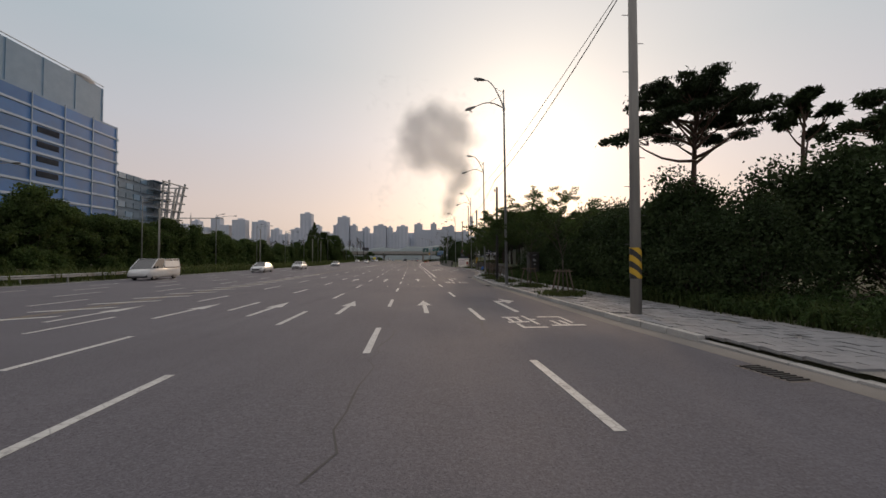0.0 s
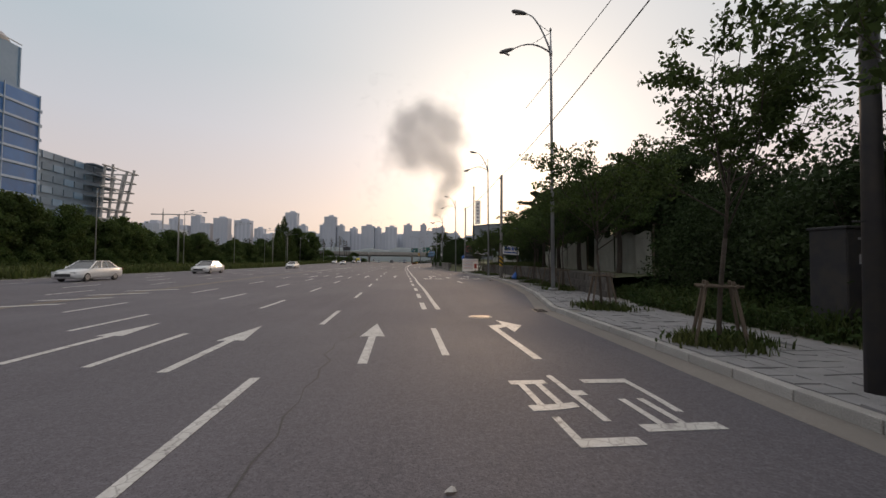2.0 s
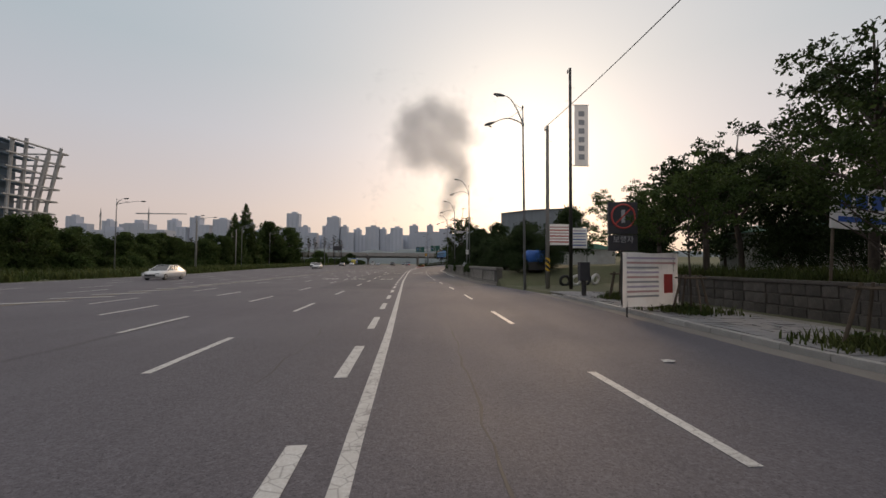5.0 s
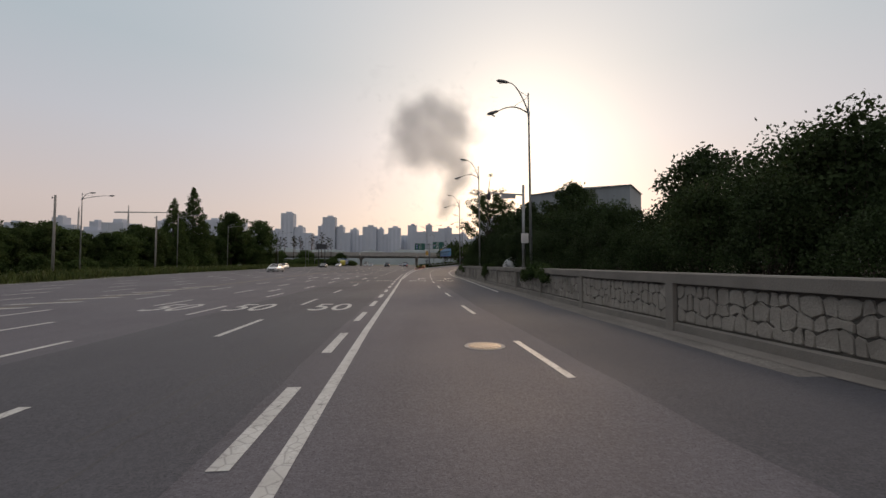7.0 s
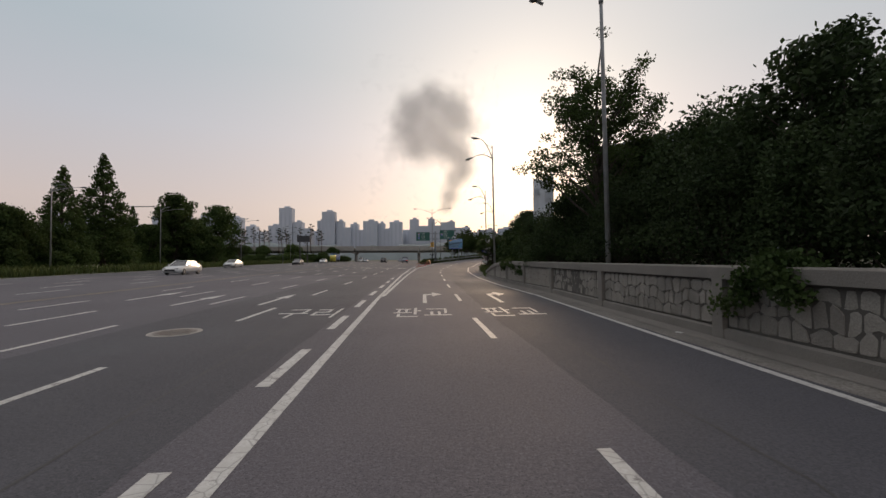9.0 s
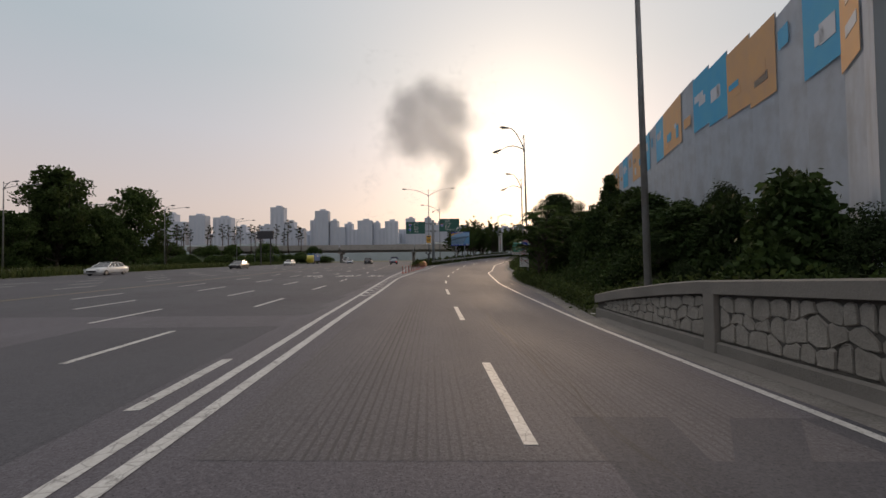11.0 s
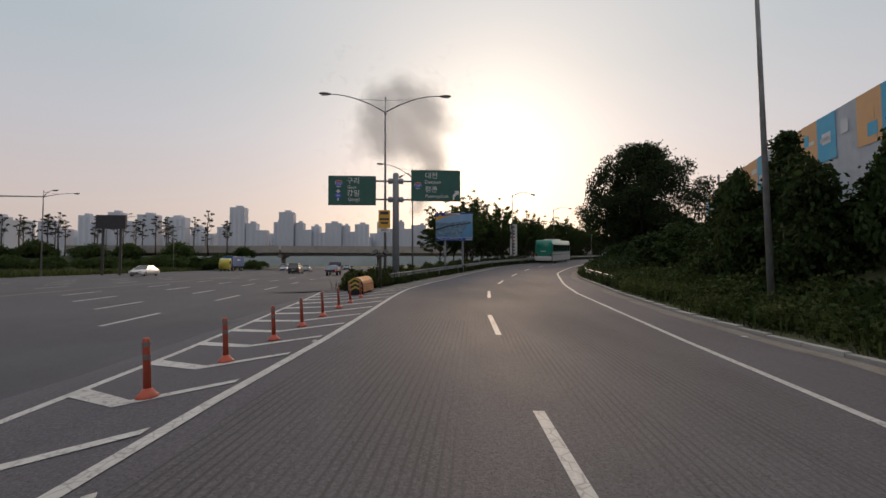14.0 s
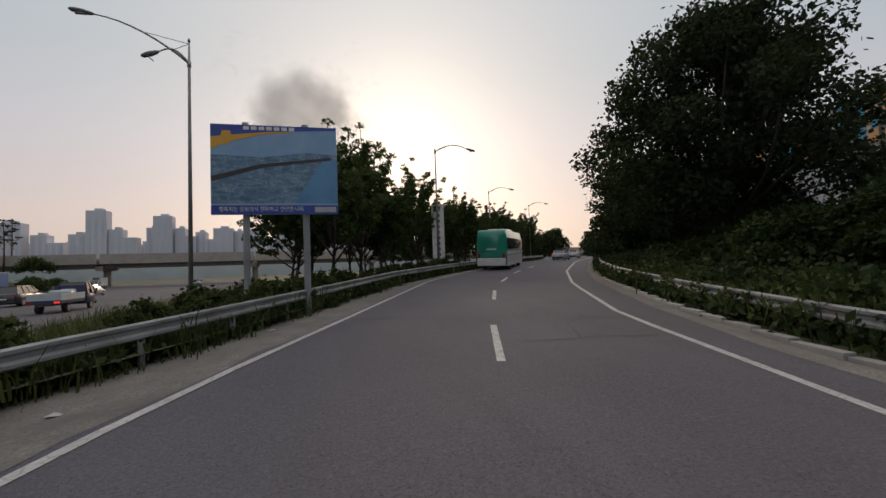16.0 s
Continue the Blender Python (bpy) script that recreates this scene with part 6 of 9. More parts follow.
mound = [shrub(81 + k, h, s, "rounded creeper-covered bush on the bank", leaves=5200, size=0.125, mat=IVY, clumps=26) for k, (h, s) in enumerate(((2.4, 1.9), (3.2, 1.7)))]
sp = [[], []]
for _ in range(70):
    y = irng.uniform(174, 248)
    wide = lerp(y, HOARD) - lerp(y, ROAD_R)
    off = 2.0 + (wide - 2.6) * irng.random()
    x = lerp(y, ROAD_R) + off
    sp[int(irng.integers(2))].append((x, y, 360 * irng.random(), (0.55 if y < 205 else 0.42) * (0.6 + 0.5 * irng.random()), side_z(x, y) - 0.3))
# a wall of creepers in front of the hoarding
for y in frange(180, 247, 1.7):
    x = lerp(y, HOARD) - 1.3 + 0.4 * irng.normal()
    sp[1 if irng.random() < 0.6 else 0].append((x, y, 360 * irng.random(), lerp(y, [(176, 0.4), (184, 0.5), (190, 0.75), (214, 0.9), (224, 0.75), (240, 0.55)]) + 0.26 * irng.random(), side_z(x, y) - 0.3))
for k in range(2):
    place_copies(mound[k], sp[k], "bank bushes")
# a steep curtain of creepers hanging over dead trees half way up the bank
curtain = shrub(86, 3.0, 1.15, "tall hump of hanging dark green creeper", leaves=7500, size=0.11, mat=IVY, clumps=40, name="creeper_hump")
spare = curtain
for y in frange(168, 243, 1.15):
    x = lerp(y, ROAD_R) + lerp(y, [(168, 3.6), (175, 4.6), (186, 4.4), (205, 5.4), (225, 5.2), (243, 5.0)]) + 0.7 * irng.normal()
    z = side_z(x, y) - 0.4
    top = lerp(y, [(168, 2.9), (178, 3.6), (186, 4.3), (195, 4.7), (208, 5.3), (216, 5.4), (220, 3.9), (243, 2.9)]) + 0.5 * irng.normal()
    m = scaled(x, y, z, 360 * irng.random(), 0.75 + 0.5 * irng.random(), max(0.5, (top - z) / 2.9))
    ob = copy_thing(curtain, m) if spare is None else spare
    ob.matrix_basis, spare = m, None
    ob["group"] = "creeper humps"
pillar = shrub(88, 4.6, 1.0, "dead trunk wrapped in a pillar of green creeper", leaves=10000, size=0.1, mat=IVY, clumps=52, name="creeper_pillar")
place_copies(pillar, [(x, y, 50 * i, (top - side_z(x, y) + 0.3) / 4.75, side_z(x, y) - 0.3) for i, (x, y, top) in enumerate(((9.9, 184.0, 6.6), (14.85, 208.25, 8.4), (14.25, 204.75, 8.1), (16.8, 216.75, 7.7)))], "creeper pillars")


def frond_tree(seed, height, spread, label):
    """A tree of heaven: long leaves of many paired leaflets."""
    rng = np.random.default_rng(seed)
    root = thing("tree", label, "tree")
    bm = bmesh.new()
    lv = []
    tips = []
    limb(bm, rng, (0, 0, -0.3), (0, 0, height * 0.6), 0.12, 0.07, 0.04, 8)
    for k in range(16):
        a, t = 2.399 * k, (k + 0.5) / 16
        e = Vector((math.cos(a) * spread * 0.6 * (1 - 0.4 * t), math.sin(a) * spread * 0.6 * (1 - 0.4 * t), height * (0.4 + 0.52 * t)))
        limb(bm, rng, (0, 0, height * (0.2 + 0.4 * t)), e, 0.05, 0.02, 0.1, 5)
        tips.append(e)
    part("trunk", bm, BARK, root, smooth=True)
    for e in tips:
        for _ in range(13):
            a = rng.random() * 6.283
            up = 0.1 + 0.7 * rng.random()
            length = 0.9 + 0.5 * rng.random()
            d = Vector((math.cos(a), math.sin(a), up)).normalized()
            side = d.cross(Vector((0, 0, 1))).normalized()
            for j in range(11):
                t = (j + 1) / 11
                p = e + d * length * t - Vector((0, 0, 0.55 * t * t * length))
                for s in (-1, 1):
                    q = p + side * s * 0.3 * math.sin(math.pi * (0.2 + 0.75 * t)) - Vector((0, 0, 0.05))
                    w = d * 0.06
                    m = p.lerp(q, 0.5)
                    lv += [tuple(p), tuple(m + w), tuple(q), tuple(m - w)]
    f = np.arange(len(lv)).reshape(-1, 4)
    leaf_object("crown", np.array(lv), f, LEAF, root)
    return root


fr = frond_tree(91, 5.6, 3.0, "tree of heaven with long feathered leaves on the bank")
place_copies(fr, [(lerp(y, ROAD_R) + o, y, 50 * i, k, side_z(lerp(y, ROAD_R) + o, y) - 0.2) for i, (y, o, k) in enumerate(((188.5, 1.6, 1.04), (187.6, 0.9, 0.84)))])
big = broad_tree(95, 13.0, 6.0, "large dense dark tree beside the curving ramp", trunk_h=0.14, leaves=60000, size=0.14, mat=LEAF_DARK, clumps=130, girth=0.3, gaps=0.72)
big.matrix_basis = pose(25.3, 240.8, 1.6)
place_copies(broad_tree(96, 8.5, 4.6, "dense dark tree beside the ramp rail", trunk_h=0.08, leaves=28000, size=0.14, mat=LEAF_DARK, clumps=70, girth=0.2, gaps=0.8), [(31, 251, 90, 1.0, 1.7), (36, 256, 200, 0.9, 1.8)])

# signs on the lamp post at the start of the ramp
SIGN_WHITE = material("white_sign_sheet", (0.66, 0.66, 0.66), (0.58, 0.58, 0.58), scale=2, rough=0.4, stain=(0.45, 0.44, 0.43), stain_scale=1.5)
SIGN_BLUE = material("blue_sign_sheet", (0.01, 0.04, 0.3), (0.015, 0.05, 0.26), scale=2, rough=0.35)
SIGN_GREEN = material("green_sign_sheet", (0.005, 0.075, 0.06), (0.007, 0.09, 0.07), scale=1.5, rough=0.4, stain=(0.012, 0.1, 0.08), stain_scale=0.8)
SIGN_YELLOW = material("yellow_sign_sheet", (0.62, 0.33, 0.02), (0.56, 0.3, 0.03), scale=2, rough=0.4)


def letters(words, size, x, z, parent, mat, face=-0.02, squeeze=1.0):
    me = text_mesh(words, size, 0.002)
    me.materials.append(mat)
    ob = new("lettering", me)
    ob.parent = parent
    ob.matrix_basis = pose(x, face, z, 90, 0, 0) @ Matrix.Diagonal((squeeze, 1, 1, 1))
    return ob


sx, sy = 6.68, 193.2
signs = thing("post_signs", "weathered traffic signs strapped to a lamp post", "sign", m=pose(sx, sy, ramp_z(5.9, 193) + 0.8, 0, 0, -4))
bm = bmesh.new()
box(bm, (0.75, 0.02, 1.35), (0, 0, 0.95), bevel=0.004)
board = part("board", bm, SIGN_WHITE, signs, "white board with a warning in dark and red words")
bm = bmesh.new()
tube(bm, [(0.2 * math.cos(a), -0.018, 1.4 + 0.2 * math.sin(a)) for a in np.linspace(0, 2 * math.pi, 25)], 0.016, 6, caps=False)
part("ring", bm, RED_PRINT, board)
bm = bmesh.new()
box(bm, (0.03, 0.008, 0.36), (0, -0.018, 1.4), Euler((0, radians(-45), 0)).to_matrix())
part("slash", bm, RED_PRINT, board)
bm = bmesh.new()
box(bm, (0.16, 0.006, 0.2), (0, -0.014, 1.4))
part("symbol", bm, VIOLET_PRINT, board)
letters("고속도로", 0.17, 0, 1.05, board, BLACK_PRINT)
letters("음주운전", 0.17, 0, 0.79, board, RED_PRINT)
letters("수시", 0.17, -0.17, 0.53, board, BLACK_PRINT)
bm = bmesh.new()
tube(bm, [(0, 0.012, 2.0), (0, -0.012, 2.0)], 0.36, 32)
disc = part("disc", bm, SIGN_BLUE, signs, "round blue motor-road sign")
for w, h, z in ((0.4, 0.08, 2.02), (0.28, 0.1, 2.11)):
    bm = bmesh.new()
    box(bm, (w, 0.008, h), (0, -0.016, z), bevel=0.003)
    part("car_symbol", bm, SIGN_WHITE, disc)
letters("전 용", 0.14, 0, 1.8, disc, SIGN_WHITE)
bm = bmesh.new()
box(bm, (0.42, 0.015, 0.42), (0.12, 0.0, 2.6), Euler((0, radians(5), 0)).to_matrix(), 0.003)
top = part("square_sign", bm, SIGN_WHITE, signs, "square towing sign with a red foot")
bm = bmesh.new()
box(bm, (0.26, 0.008, 0.12), (0.11, -0.013, 2.62), Euler((0, radians(-14), 0)).to_matrix())
part("tow_symbol", bm, BLACK_PRINT, top)
bm = bmesh.new()
box(bm, (0.38, 0.008, 0.06), (0.105, -0.013, 2.43), Euler((0, radians(5), 0)).to_matrix())
part("red_bar", bm, RED_PRINT, top)


# ---- left-hand side ----
def guard_rail(curve, y0, y1, shift, label, face=1, lift=0.0, name="guard_rail", bay=2.0):
    """A W-beam rail on posts. face: +1 when its corrugated side looks to the right."""
    root = thing(name, label, "guard rail")
    prof = [(0.0, 0.42), (0.05, 0.45), (0.05, 0.5), (0.0, 0.54), (0.0, 0.6), (0.05, 0.64), (0.05, 0.69), (0.0, 0.72), (-0.012, 0.72), (-0.012, 0.42)]
    prof = [(u * face, w + lift) for u, w in prof]
    st = along(curve, y0, y1, 1.0, shift=shift)
    part("beam", sweep(prof, st, True), GALVANISED, root)
    for p, side in along(curve, y0, y1, bay, shift=shift):
        bm = bmesh.new()
        tube(bm, [(p[0] - side.x * 0.09 * face, p[1] - side.y * 0.09 * face, p[2] - 0.3), (p[0] - side.x * 0.09 * face, p[1] - side.y * 0.09 * face, p[2] + 0.7 + lift)], 0.06, 8)
        part("post", bm, GALVANISED, root)
    return root


guard_rail(ROAD_L, -20, 46, -0.6, "long pale steel guard rail along the far verge", bay=4.0)
left_lamp = street_lamp(11.6, "tall grey steel lamp with a curved and a short arm", arms=((3.6, 0.55, 0.0), (1.0, 0.9, 0.0)), joint=-0.75)
for i, (x, y) in enumerate(((-44, 39), (-45, 63.5), (-46.5, 88), (-48.5, 113), (-49.5, 137.5), (-51, 162), (-52.5, 187), (-54.5, 212), (-50, 236), (-48.5, 261), (-55, 287), (-60, 315), (-66, 350))):
    m = pose(x, y, side_z(x, y) - 0.05, 0, 0, 3)
    ob = left_lamp if i == 0 else copy_thing(left_lamp, m)
    ob.matrix_basis = m
bare = bare_pole(9.5, 0.15, "grey concrete pole at the edge of the far verge", POLE_CONCRETE)
for i, (x, y) in enumerate(((-42, 100), (-40, 60), (-44, 150), (-47, 172))):
    m = pose(x, y, side_z(x, y))
    ob = bare if i == 0 else copy_thing(bare, m)
    ob.matrix_basis = m
lrng = np.random.default_rng(101)
wood = [broad_tree(111 + k, h, s, "dark leafy tree in a dense roadside belt", trunk_h=0.12, leaves=9000, size=0.2, mat=LEAF, clumps=60, girth=0.16, gaps=0.9) for k, (h, s) in enumerate(((9.0, 3.6), (8.0, 4.0), (10.0, 3.4)))]
under = shrub(115, 3.2, 2.6, "dark shrub at the foot of the tree belt", leaves=4200, size=0.2, mat=LEAF)
sp = [[], [], []]
us = []
for y in frange(14, 192, 3.4):
    for o in (0, 6):
        x = lerp(y, [(14, -50), (100, -54), (190, -58)]) - o + lrng.normal() * 0.8
        k = lerp(y, [(14, 0.95), (60, 1.05), (95, 1.05), (125, 0.8), (150, 0.65), (178, 0.8), (192, 0.9)])
        sp[int(lrng.integers(3))].append((x, y + lrng.normal(), 360 * lrng.random(), k * (0.85 + 0.35 * lrng.random()), -0.3))
    us.append((x + 8.5, y, 360 * lrng.random(), 0.6 + 0.4 * lrng.random(), -0.25))
for y, x in ((214, -66), (219, -61), (222, -68), (231, -70), (226, -64), (236, -73), (243, -76)):
    sp[int(lrng.integers(3))].append((x, y, 360 * lrng.random(), 0.85 + 0.3 * lrng.random(), -0.2))
for x, y, k in ((-57.5, 239, 1.65), (-60, 226, 1.75), (-63, 229, 1.5), (-58.5, 231, 1.15), (-55.5, 234, 0.8), (-62, 238, 1.2), (-53.5, 229, 0.6)):
    sp[2].append((x, y, 360 * lrng.random(), k, -0.2))
for k in range(3):
    place_copies(wood[k], sp[k], "tree belt")
place_copies(under, us, "belt shrubs")
spire = spire_tree(120, 20.5, 5.4, "tall pointed dark tree above the belt", leaves=19000, size=0.24)
place_copies(spire, [(-59.2, 204.0, 0, 1.0, 0), (-58.6, 195.5, 80, 0.8, 0), (-63.0, 226.0, 160, 0.66, 0), (-62.0, 215.0, 200, 0.62, 0), (-66, 236, 60, 0.5, 0)], "pointed trees")
ft = frond_tree(122, 9.0, 3.6, "open feathery tree beside the far verge")
ft.matrix_basis = pose(-52, 240, 0)

# far verge grass and weeds
spots = []
for _ in range(5200):
    y = lrng.uniform(10, 330)
    x = lerp(y, ROAD_L) - 0.5 - abs(lrng.normal()) * 4.5
    spots.append((x, y, side_z(x, y), 0.8 + 0.8 * lrng.random()))
grass_tufts(spots, GRASS, "verge_grass", "rough grass and weeds on the far verge", blades=8, height=0.6, spread=0.9, width=0.05, seed=5)
MEADOW = material("green_slope", (0.034, 0.05, 0.017), (0.05, 0.064, 0.024), scale=0.15, fine=(3.0, (0.028, 0.04, 0.014)), rough=0.95, bump=0.6, bump_scale=1.5, coords="World")
# grassy embankment of the road that crosses beyond
v, f = [], []
for i, x in enumerate(np.linspace(-420, -40, 40)):
    h = lerp(x, [(-420, 5.5), (-150, 5.5), (-95, 5.0), (-70, 3.0), (-48, 0.2), (-40, 0)])
    for d, k in ((-26, 0), (-9, 0.85), (0, 1.0), (12, 1.0), (40, 0.0)):
        v.append((x, 352 + 0.10 * (x + 40) + d, 0.2 + h * k + 0.3 * noise.noise(Vector((x * 0.05, d * 0.1, 0)))))
for i in range(39):
    for k in range(4):
        a = i * 5 + k
        f.append((a, a + 1, a + 6, a + 5))
tagged(part("embankment", (v, [], f), MEADOW, smooth=True), "grassy embankment carrying the crossing road", "ground", kind="structure")
rr = shrub(125, 3.0, 3.4, "low green bush on the embankment", leaves=2000, size=0.3, mat=LEAF, name="bush")
place_copies(rr, [(x := -lrng.uniform(42, 300), 325 + 0.1 * x + lrng.normal() * 5 + 8, 360 * lrng.random(), 0.45 + 0.6 * lrng.random(), 0.6 + 1.2 * lrng.random()) for _ in range(210)] + [(x := -lrng.uniform(52, 300), 349 + 0.1 * x + lrng.normal() * 2, 360 * lrng.random(), 0.7 + 0.8 * lrng.random(), 4.6) for _ in range(60)], "embankment bushes")

# the flyover
bridge = thing("flyover", "long grey concrete flyover across the road", "bridge")
FLY = [(-110, 352), (-40, 352), (60, 362), (160, 380)]


def fly_y(x):
    return lerp(x, FLY)


for k in range(8):
    xa = -110 + 34 * k
    bm = bmesh.new()
    box(bm, (33.9, 12, 1.5), (0, 0, 0))
    deck = part("deck_span", bm, CONCRETE, bridge)
    a = math.degrees(math.atan2(fly_y(xa + 34) - fly_y(xa), 34))
    deck.matrix_basis = pose(xa + 17, (fly_y(xa) + fly_y(xa + 34)) / 2, 7.0, 0, 0, a)
    bm = bmesh.new()
    box(bm, (33.9, 0.25, 1.0), (0, -5.9, 1.2))
    part("parapet", bm, CONCRETE, deck)
    bm = bmesh.new()
    box(bm, (33.0, 8, 1.0), (0, 0, -1.2))
    part("girder", bm, POLE_CONCRETE, deck)
    if k > 0:
        bm = bmesh.new()
        tube(bm, [(xa, fly_y(xa), -1), (xa, fly_y(xa), 5.0)], 0.8, 12)
        part("pier", bm, CONCRETE, bridge, smooth=True)
        bm = bmesh.new()
        box(bm, (1.6, 9, 1.2), (xa, fly_y(xa), 5.2), bevel=0.1)
        part("pier_head", bm, CONCRETE, bridge)

# thin tall pines beyond the embankment
tp = [flat_pine(131 + k, h, 1.6, "tall thin transplanted pine with a bare stem", pads=9, low=0.5, leaves=700, size=0.15) for k, h in enumerate((13.5, 12.0))]
sp = [[], []]
for k in range(64):
    x = -60 - 2.9 * k + lrng.normal() * 1.5
    sp[k % 2].append((x, 345 + 0.1 * x + 18 * lrng.random(), 360 * lrng.random(), 0.85 + 0.3 * lrng.random(), 5.2))
for k in range(2):
    place_copies(tp[k], sp[k], "transplanted pines")


def roadside_screen(x, y, w, h, z, label, legs=2):
    root = thing("billboard", label, "billboard", m=pose(x, y, 0))
    bm = bmesh.new()
    box(bm, (w, 0.4, h), (0, 0, z), bevel=0.05)
    part("panel", bm, BLACK_PRINT, root)
    for s in (-1, 1):
        bm = bmesh.new()
        tube(bm, [(s * w * 0.3, 0.2, -0.5), (s * w * 0.3, 0.2, z)], 0.18, 8)
        part("leg", bm, DARK_METAL, root)


roadside_screen(-44.0, 267.3, 4.2, 2.1, 8.55, "dark roadside message board on two legs")

# ---- buildings ----
# blue glass; the sky's reflection is painted in as a deeper blue
GLASS_BLUE = material("sky_tinted_blue_glass", (0.025, 0.125, 0.34), (0.035, 0.15, 0.38), scale=0.15, rough=0.3, spec=0.5, stain=(0.04, 0.11, 0.24), stain_scale=0.08, coords="World", vary=0.12)
BAND_WHITE = material("pale_cladding_band", (0.33, 0.42, 0.53), (0.28, 0.37, 0.48), scale=0.4, rough=0.5)
CLAD_BLUE = material("pale_blue_cladding", (0.17, 0.27, 0.38), (0.14, 0.235, 0.34), scale=0.3, rough=0.5, coords="World")
TRIM_DARK = material("dark_window_recess", (0.03, 0.035, 0.045), (0.05, 0.055, 0.065), scale=0.3, rough=0.95, spec=0.05)
office = thing("office_building", "large blue glass office block with white bands", "building", m=pose(-141, 182, 0, 0, 0, 1.5))
FL, NF, LEN = 5.3, 11, 118.0
bm = bmesh.new()
box(bm, (44, LEN, 61), (-22.4, -LEN / 2, 30.5))
part("wall", bm, CLAD_BLUE, office)
bm = bmesh.new()
box(bm, (42, LEN - 7, 14.5), (-22.2, -LEN / 2 - 3.5, 68.2))
upper = part("upper_storey", bm, CLAD_BLUE, office, "pale blue clad upper storeys")
for k in range(9):
    bm = bmesh.new()
    box(bm, (0.3, 0.5, 14.4), (-1.15, -7.2 - 13.5 * k, 68.2))
    part("fin", bm, CLAD_BLUE, upper)
bm = bmesh.new()
box(bm, (0.25, LEN - 6, 0.25), (-1.4, -LEN / 2 - 3.5, 76.6))
part("roof_rail", bm, GALVANISED, upper)
bm = bmesh.new()
tube(bm, [(-4, -15, 75.0), (-4, -15, 76.2), (-4, -15, 77.6)], [6.0, 6.4, 5.0], 20)
for v_ in bm.verts:
    v_.co.x = -4 + (v_.co.x + 4) * 0.5
part("canopy", bm, GREY_PRINT, upper, "grey oval rooftop canopy")
for i in range(NF):
    z = 2.0 + FL * i
    bm = bmesh.new()
    box(bm, (0.5, LEN + 1, 0.85), (-0.15, -LEN / 2, z + 0.6), bevel=0.05)
    part("floor_band", bm, BAND_WHITE, office)
    for j in range(9):
        if i in (5, 6, 7, 8) and j == 2:
            bm = bmesh.new()
            box(bm, (0.2, 8.6, 2.0), (-0.05, -6.8 - 13.1 * j, z + 3.9))
            part("recessed_window", bm, TRIM_DARK, office, "dark recessed window")
        bm = bmesh.new()
        box(bm, (0.25, 12.9, 4.2), (-0.3, -6.8 - 13.1 * j, z + 3.1))
        part("window", bm, GLASS_BLUE, office)
for j in range(10):
    bm = bmesh.new()
    box(bm, (0.3, 0.26, 60), (0.1, -0.3 - 13.1 * j, 31))
    part("mullion", bm, BAND_WHITE, office)
for i in range(NF):
    bm = bmesh.new()
    box(bm, (44, 0.8, 1.2), (-22, 0.5, 2.4 + FL * i))
    part("end_band", bm, BAND_WHITE, office)

SCAFF_NET = material("grey_scaffold_net", (0.19, 0.245, 0.305), (0.16, 0.21, 0.265), scale=0.3, rough=0.8, stain=(0.1, 0.13, 0.17), stain_scale=0.12, coords="World")
NET_DARK = material("dark_net_opening", (0.15, 0.2, 0.25), (0.18, 0.23, 0.29), scale=0.3, rough=0.8, coords="World")
STEEL_PALE = material("pale_painted_steel", (0.4, 0.39, 0.38), (0.33, 0.32, 0.31), scale=0.6, rough=0.6)
second = thing("building_under_construction", "netted concrete block with a flaring steel frame", "building", m=pose(-143, 217.5, 0, 0, 0, 4))
bm = bmesh.new()
box(bm, (60, 40, 42), (-32, -20, 21))
part("netted_wall", bm, SCAFF_NET, second)
bm = bmesh.new()
box(bm, (14, 14, 5), (-30, -28, 44.5))
part("roof_house", bm, CLAD_BLUE, second)
for i in range(9):
    for j in range(7):
        bm = bmesh.new()
        box(bm, (0.5, 4.6, 2.6), (-1.9, -4 - 5.2 * j, 5.4 + 4.4 * i))
        part("opening", bm, NET_DARK if (i * 2 + j) % 3 else CLAD_BLUE, second)
for j in range(4):
    y = -9 + 5.0 * j
    bm = bmesh.new()
    tube(bm, [(3.0, y, 0), (3.6, y, 22), (6.2 if j > 1 else 4.5, y + (2.0 if j > 1 else 0), 42 + (1.5 if j % 2 else 0))], 0.55, 6)
    part("steel_column", bm, STEEL_PALE, second)
for k in range(5):
    bm = bmesh.new()
    tube(bm, [(4.0, 6.0, 0), (2.0 - 3.4 * k, 7.5 + 0.3 * k, 20), (4.0 - 4.2 * k, 11.0, 42 - 0.5 * k)], 0.55, 6)
    part("steel_column", bm, STEEL_PALE, second)
for i in range(9):
    z = 5 + 4.6 * i
    flare = 0.4 + 2.6 * (z / 42) ** 2
    bm = bmesh.new()
    tube(bm, [(3.2 + flare * 0.6, -11, z), (3.2 + flare, 8.0 + flare, z), (-14, 8.5 + flare, z)], 0.35, 6)
    part("steel_beam", bm, STEEL_PALE, second)
    bm = bmesh.new()
    box(bm, (3.4, 14, 0.4), (0.5, -5, z))
    part("floor_slab", bm, SCAFF_NET, second)

# far towers, with haze put into their pale wall and glass colours
TOWER = material("haze_paled_concrete", (0.46, 0.49, 0.56), (0.4, 0.435, 0.51), scale=0.02, rough=0.8, coords="World", vary=0.1)
TOWER_GLASS = material("haze_paled_window_glass", (0.36, 0.4, 0.475), (0.4, 0.44, 0.51), scale=0.05, rough=0.3, coords="World")


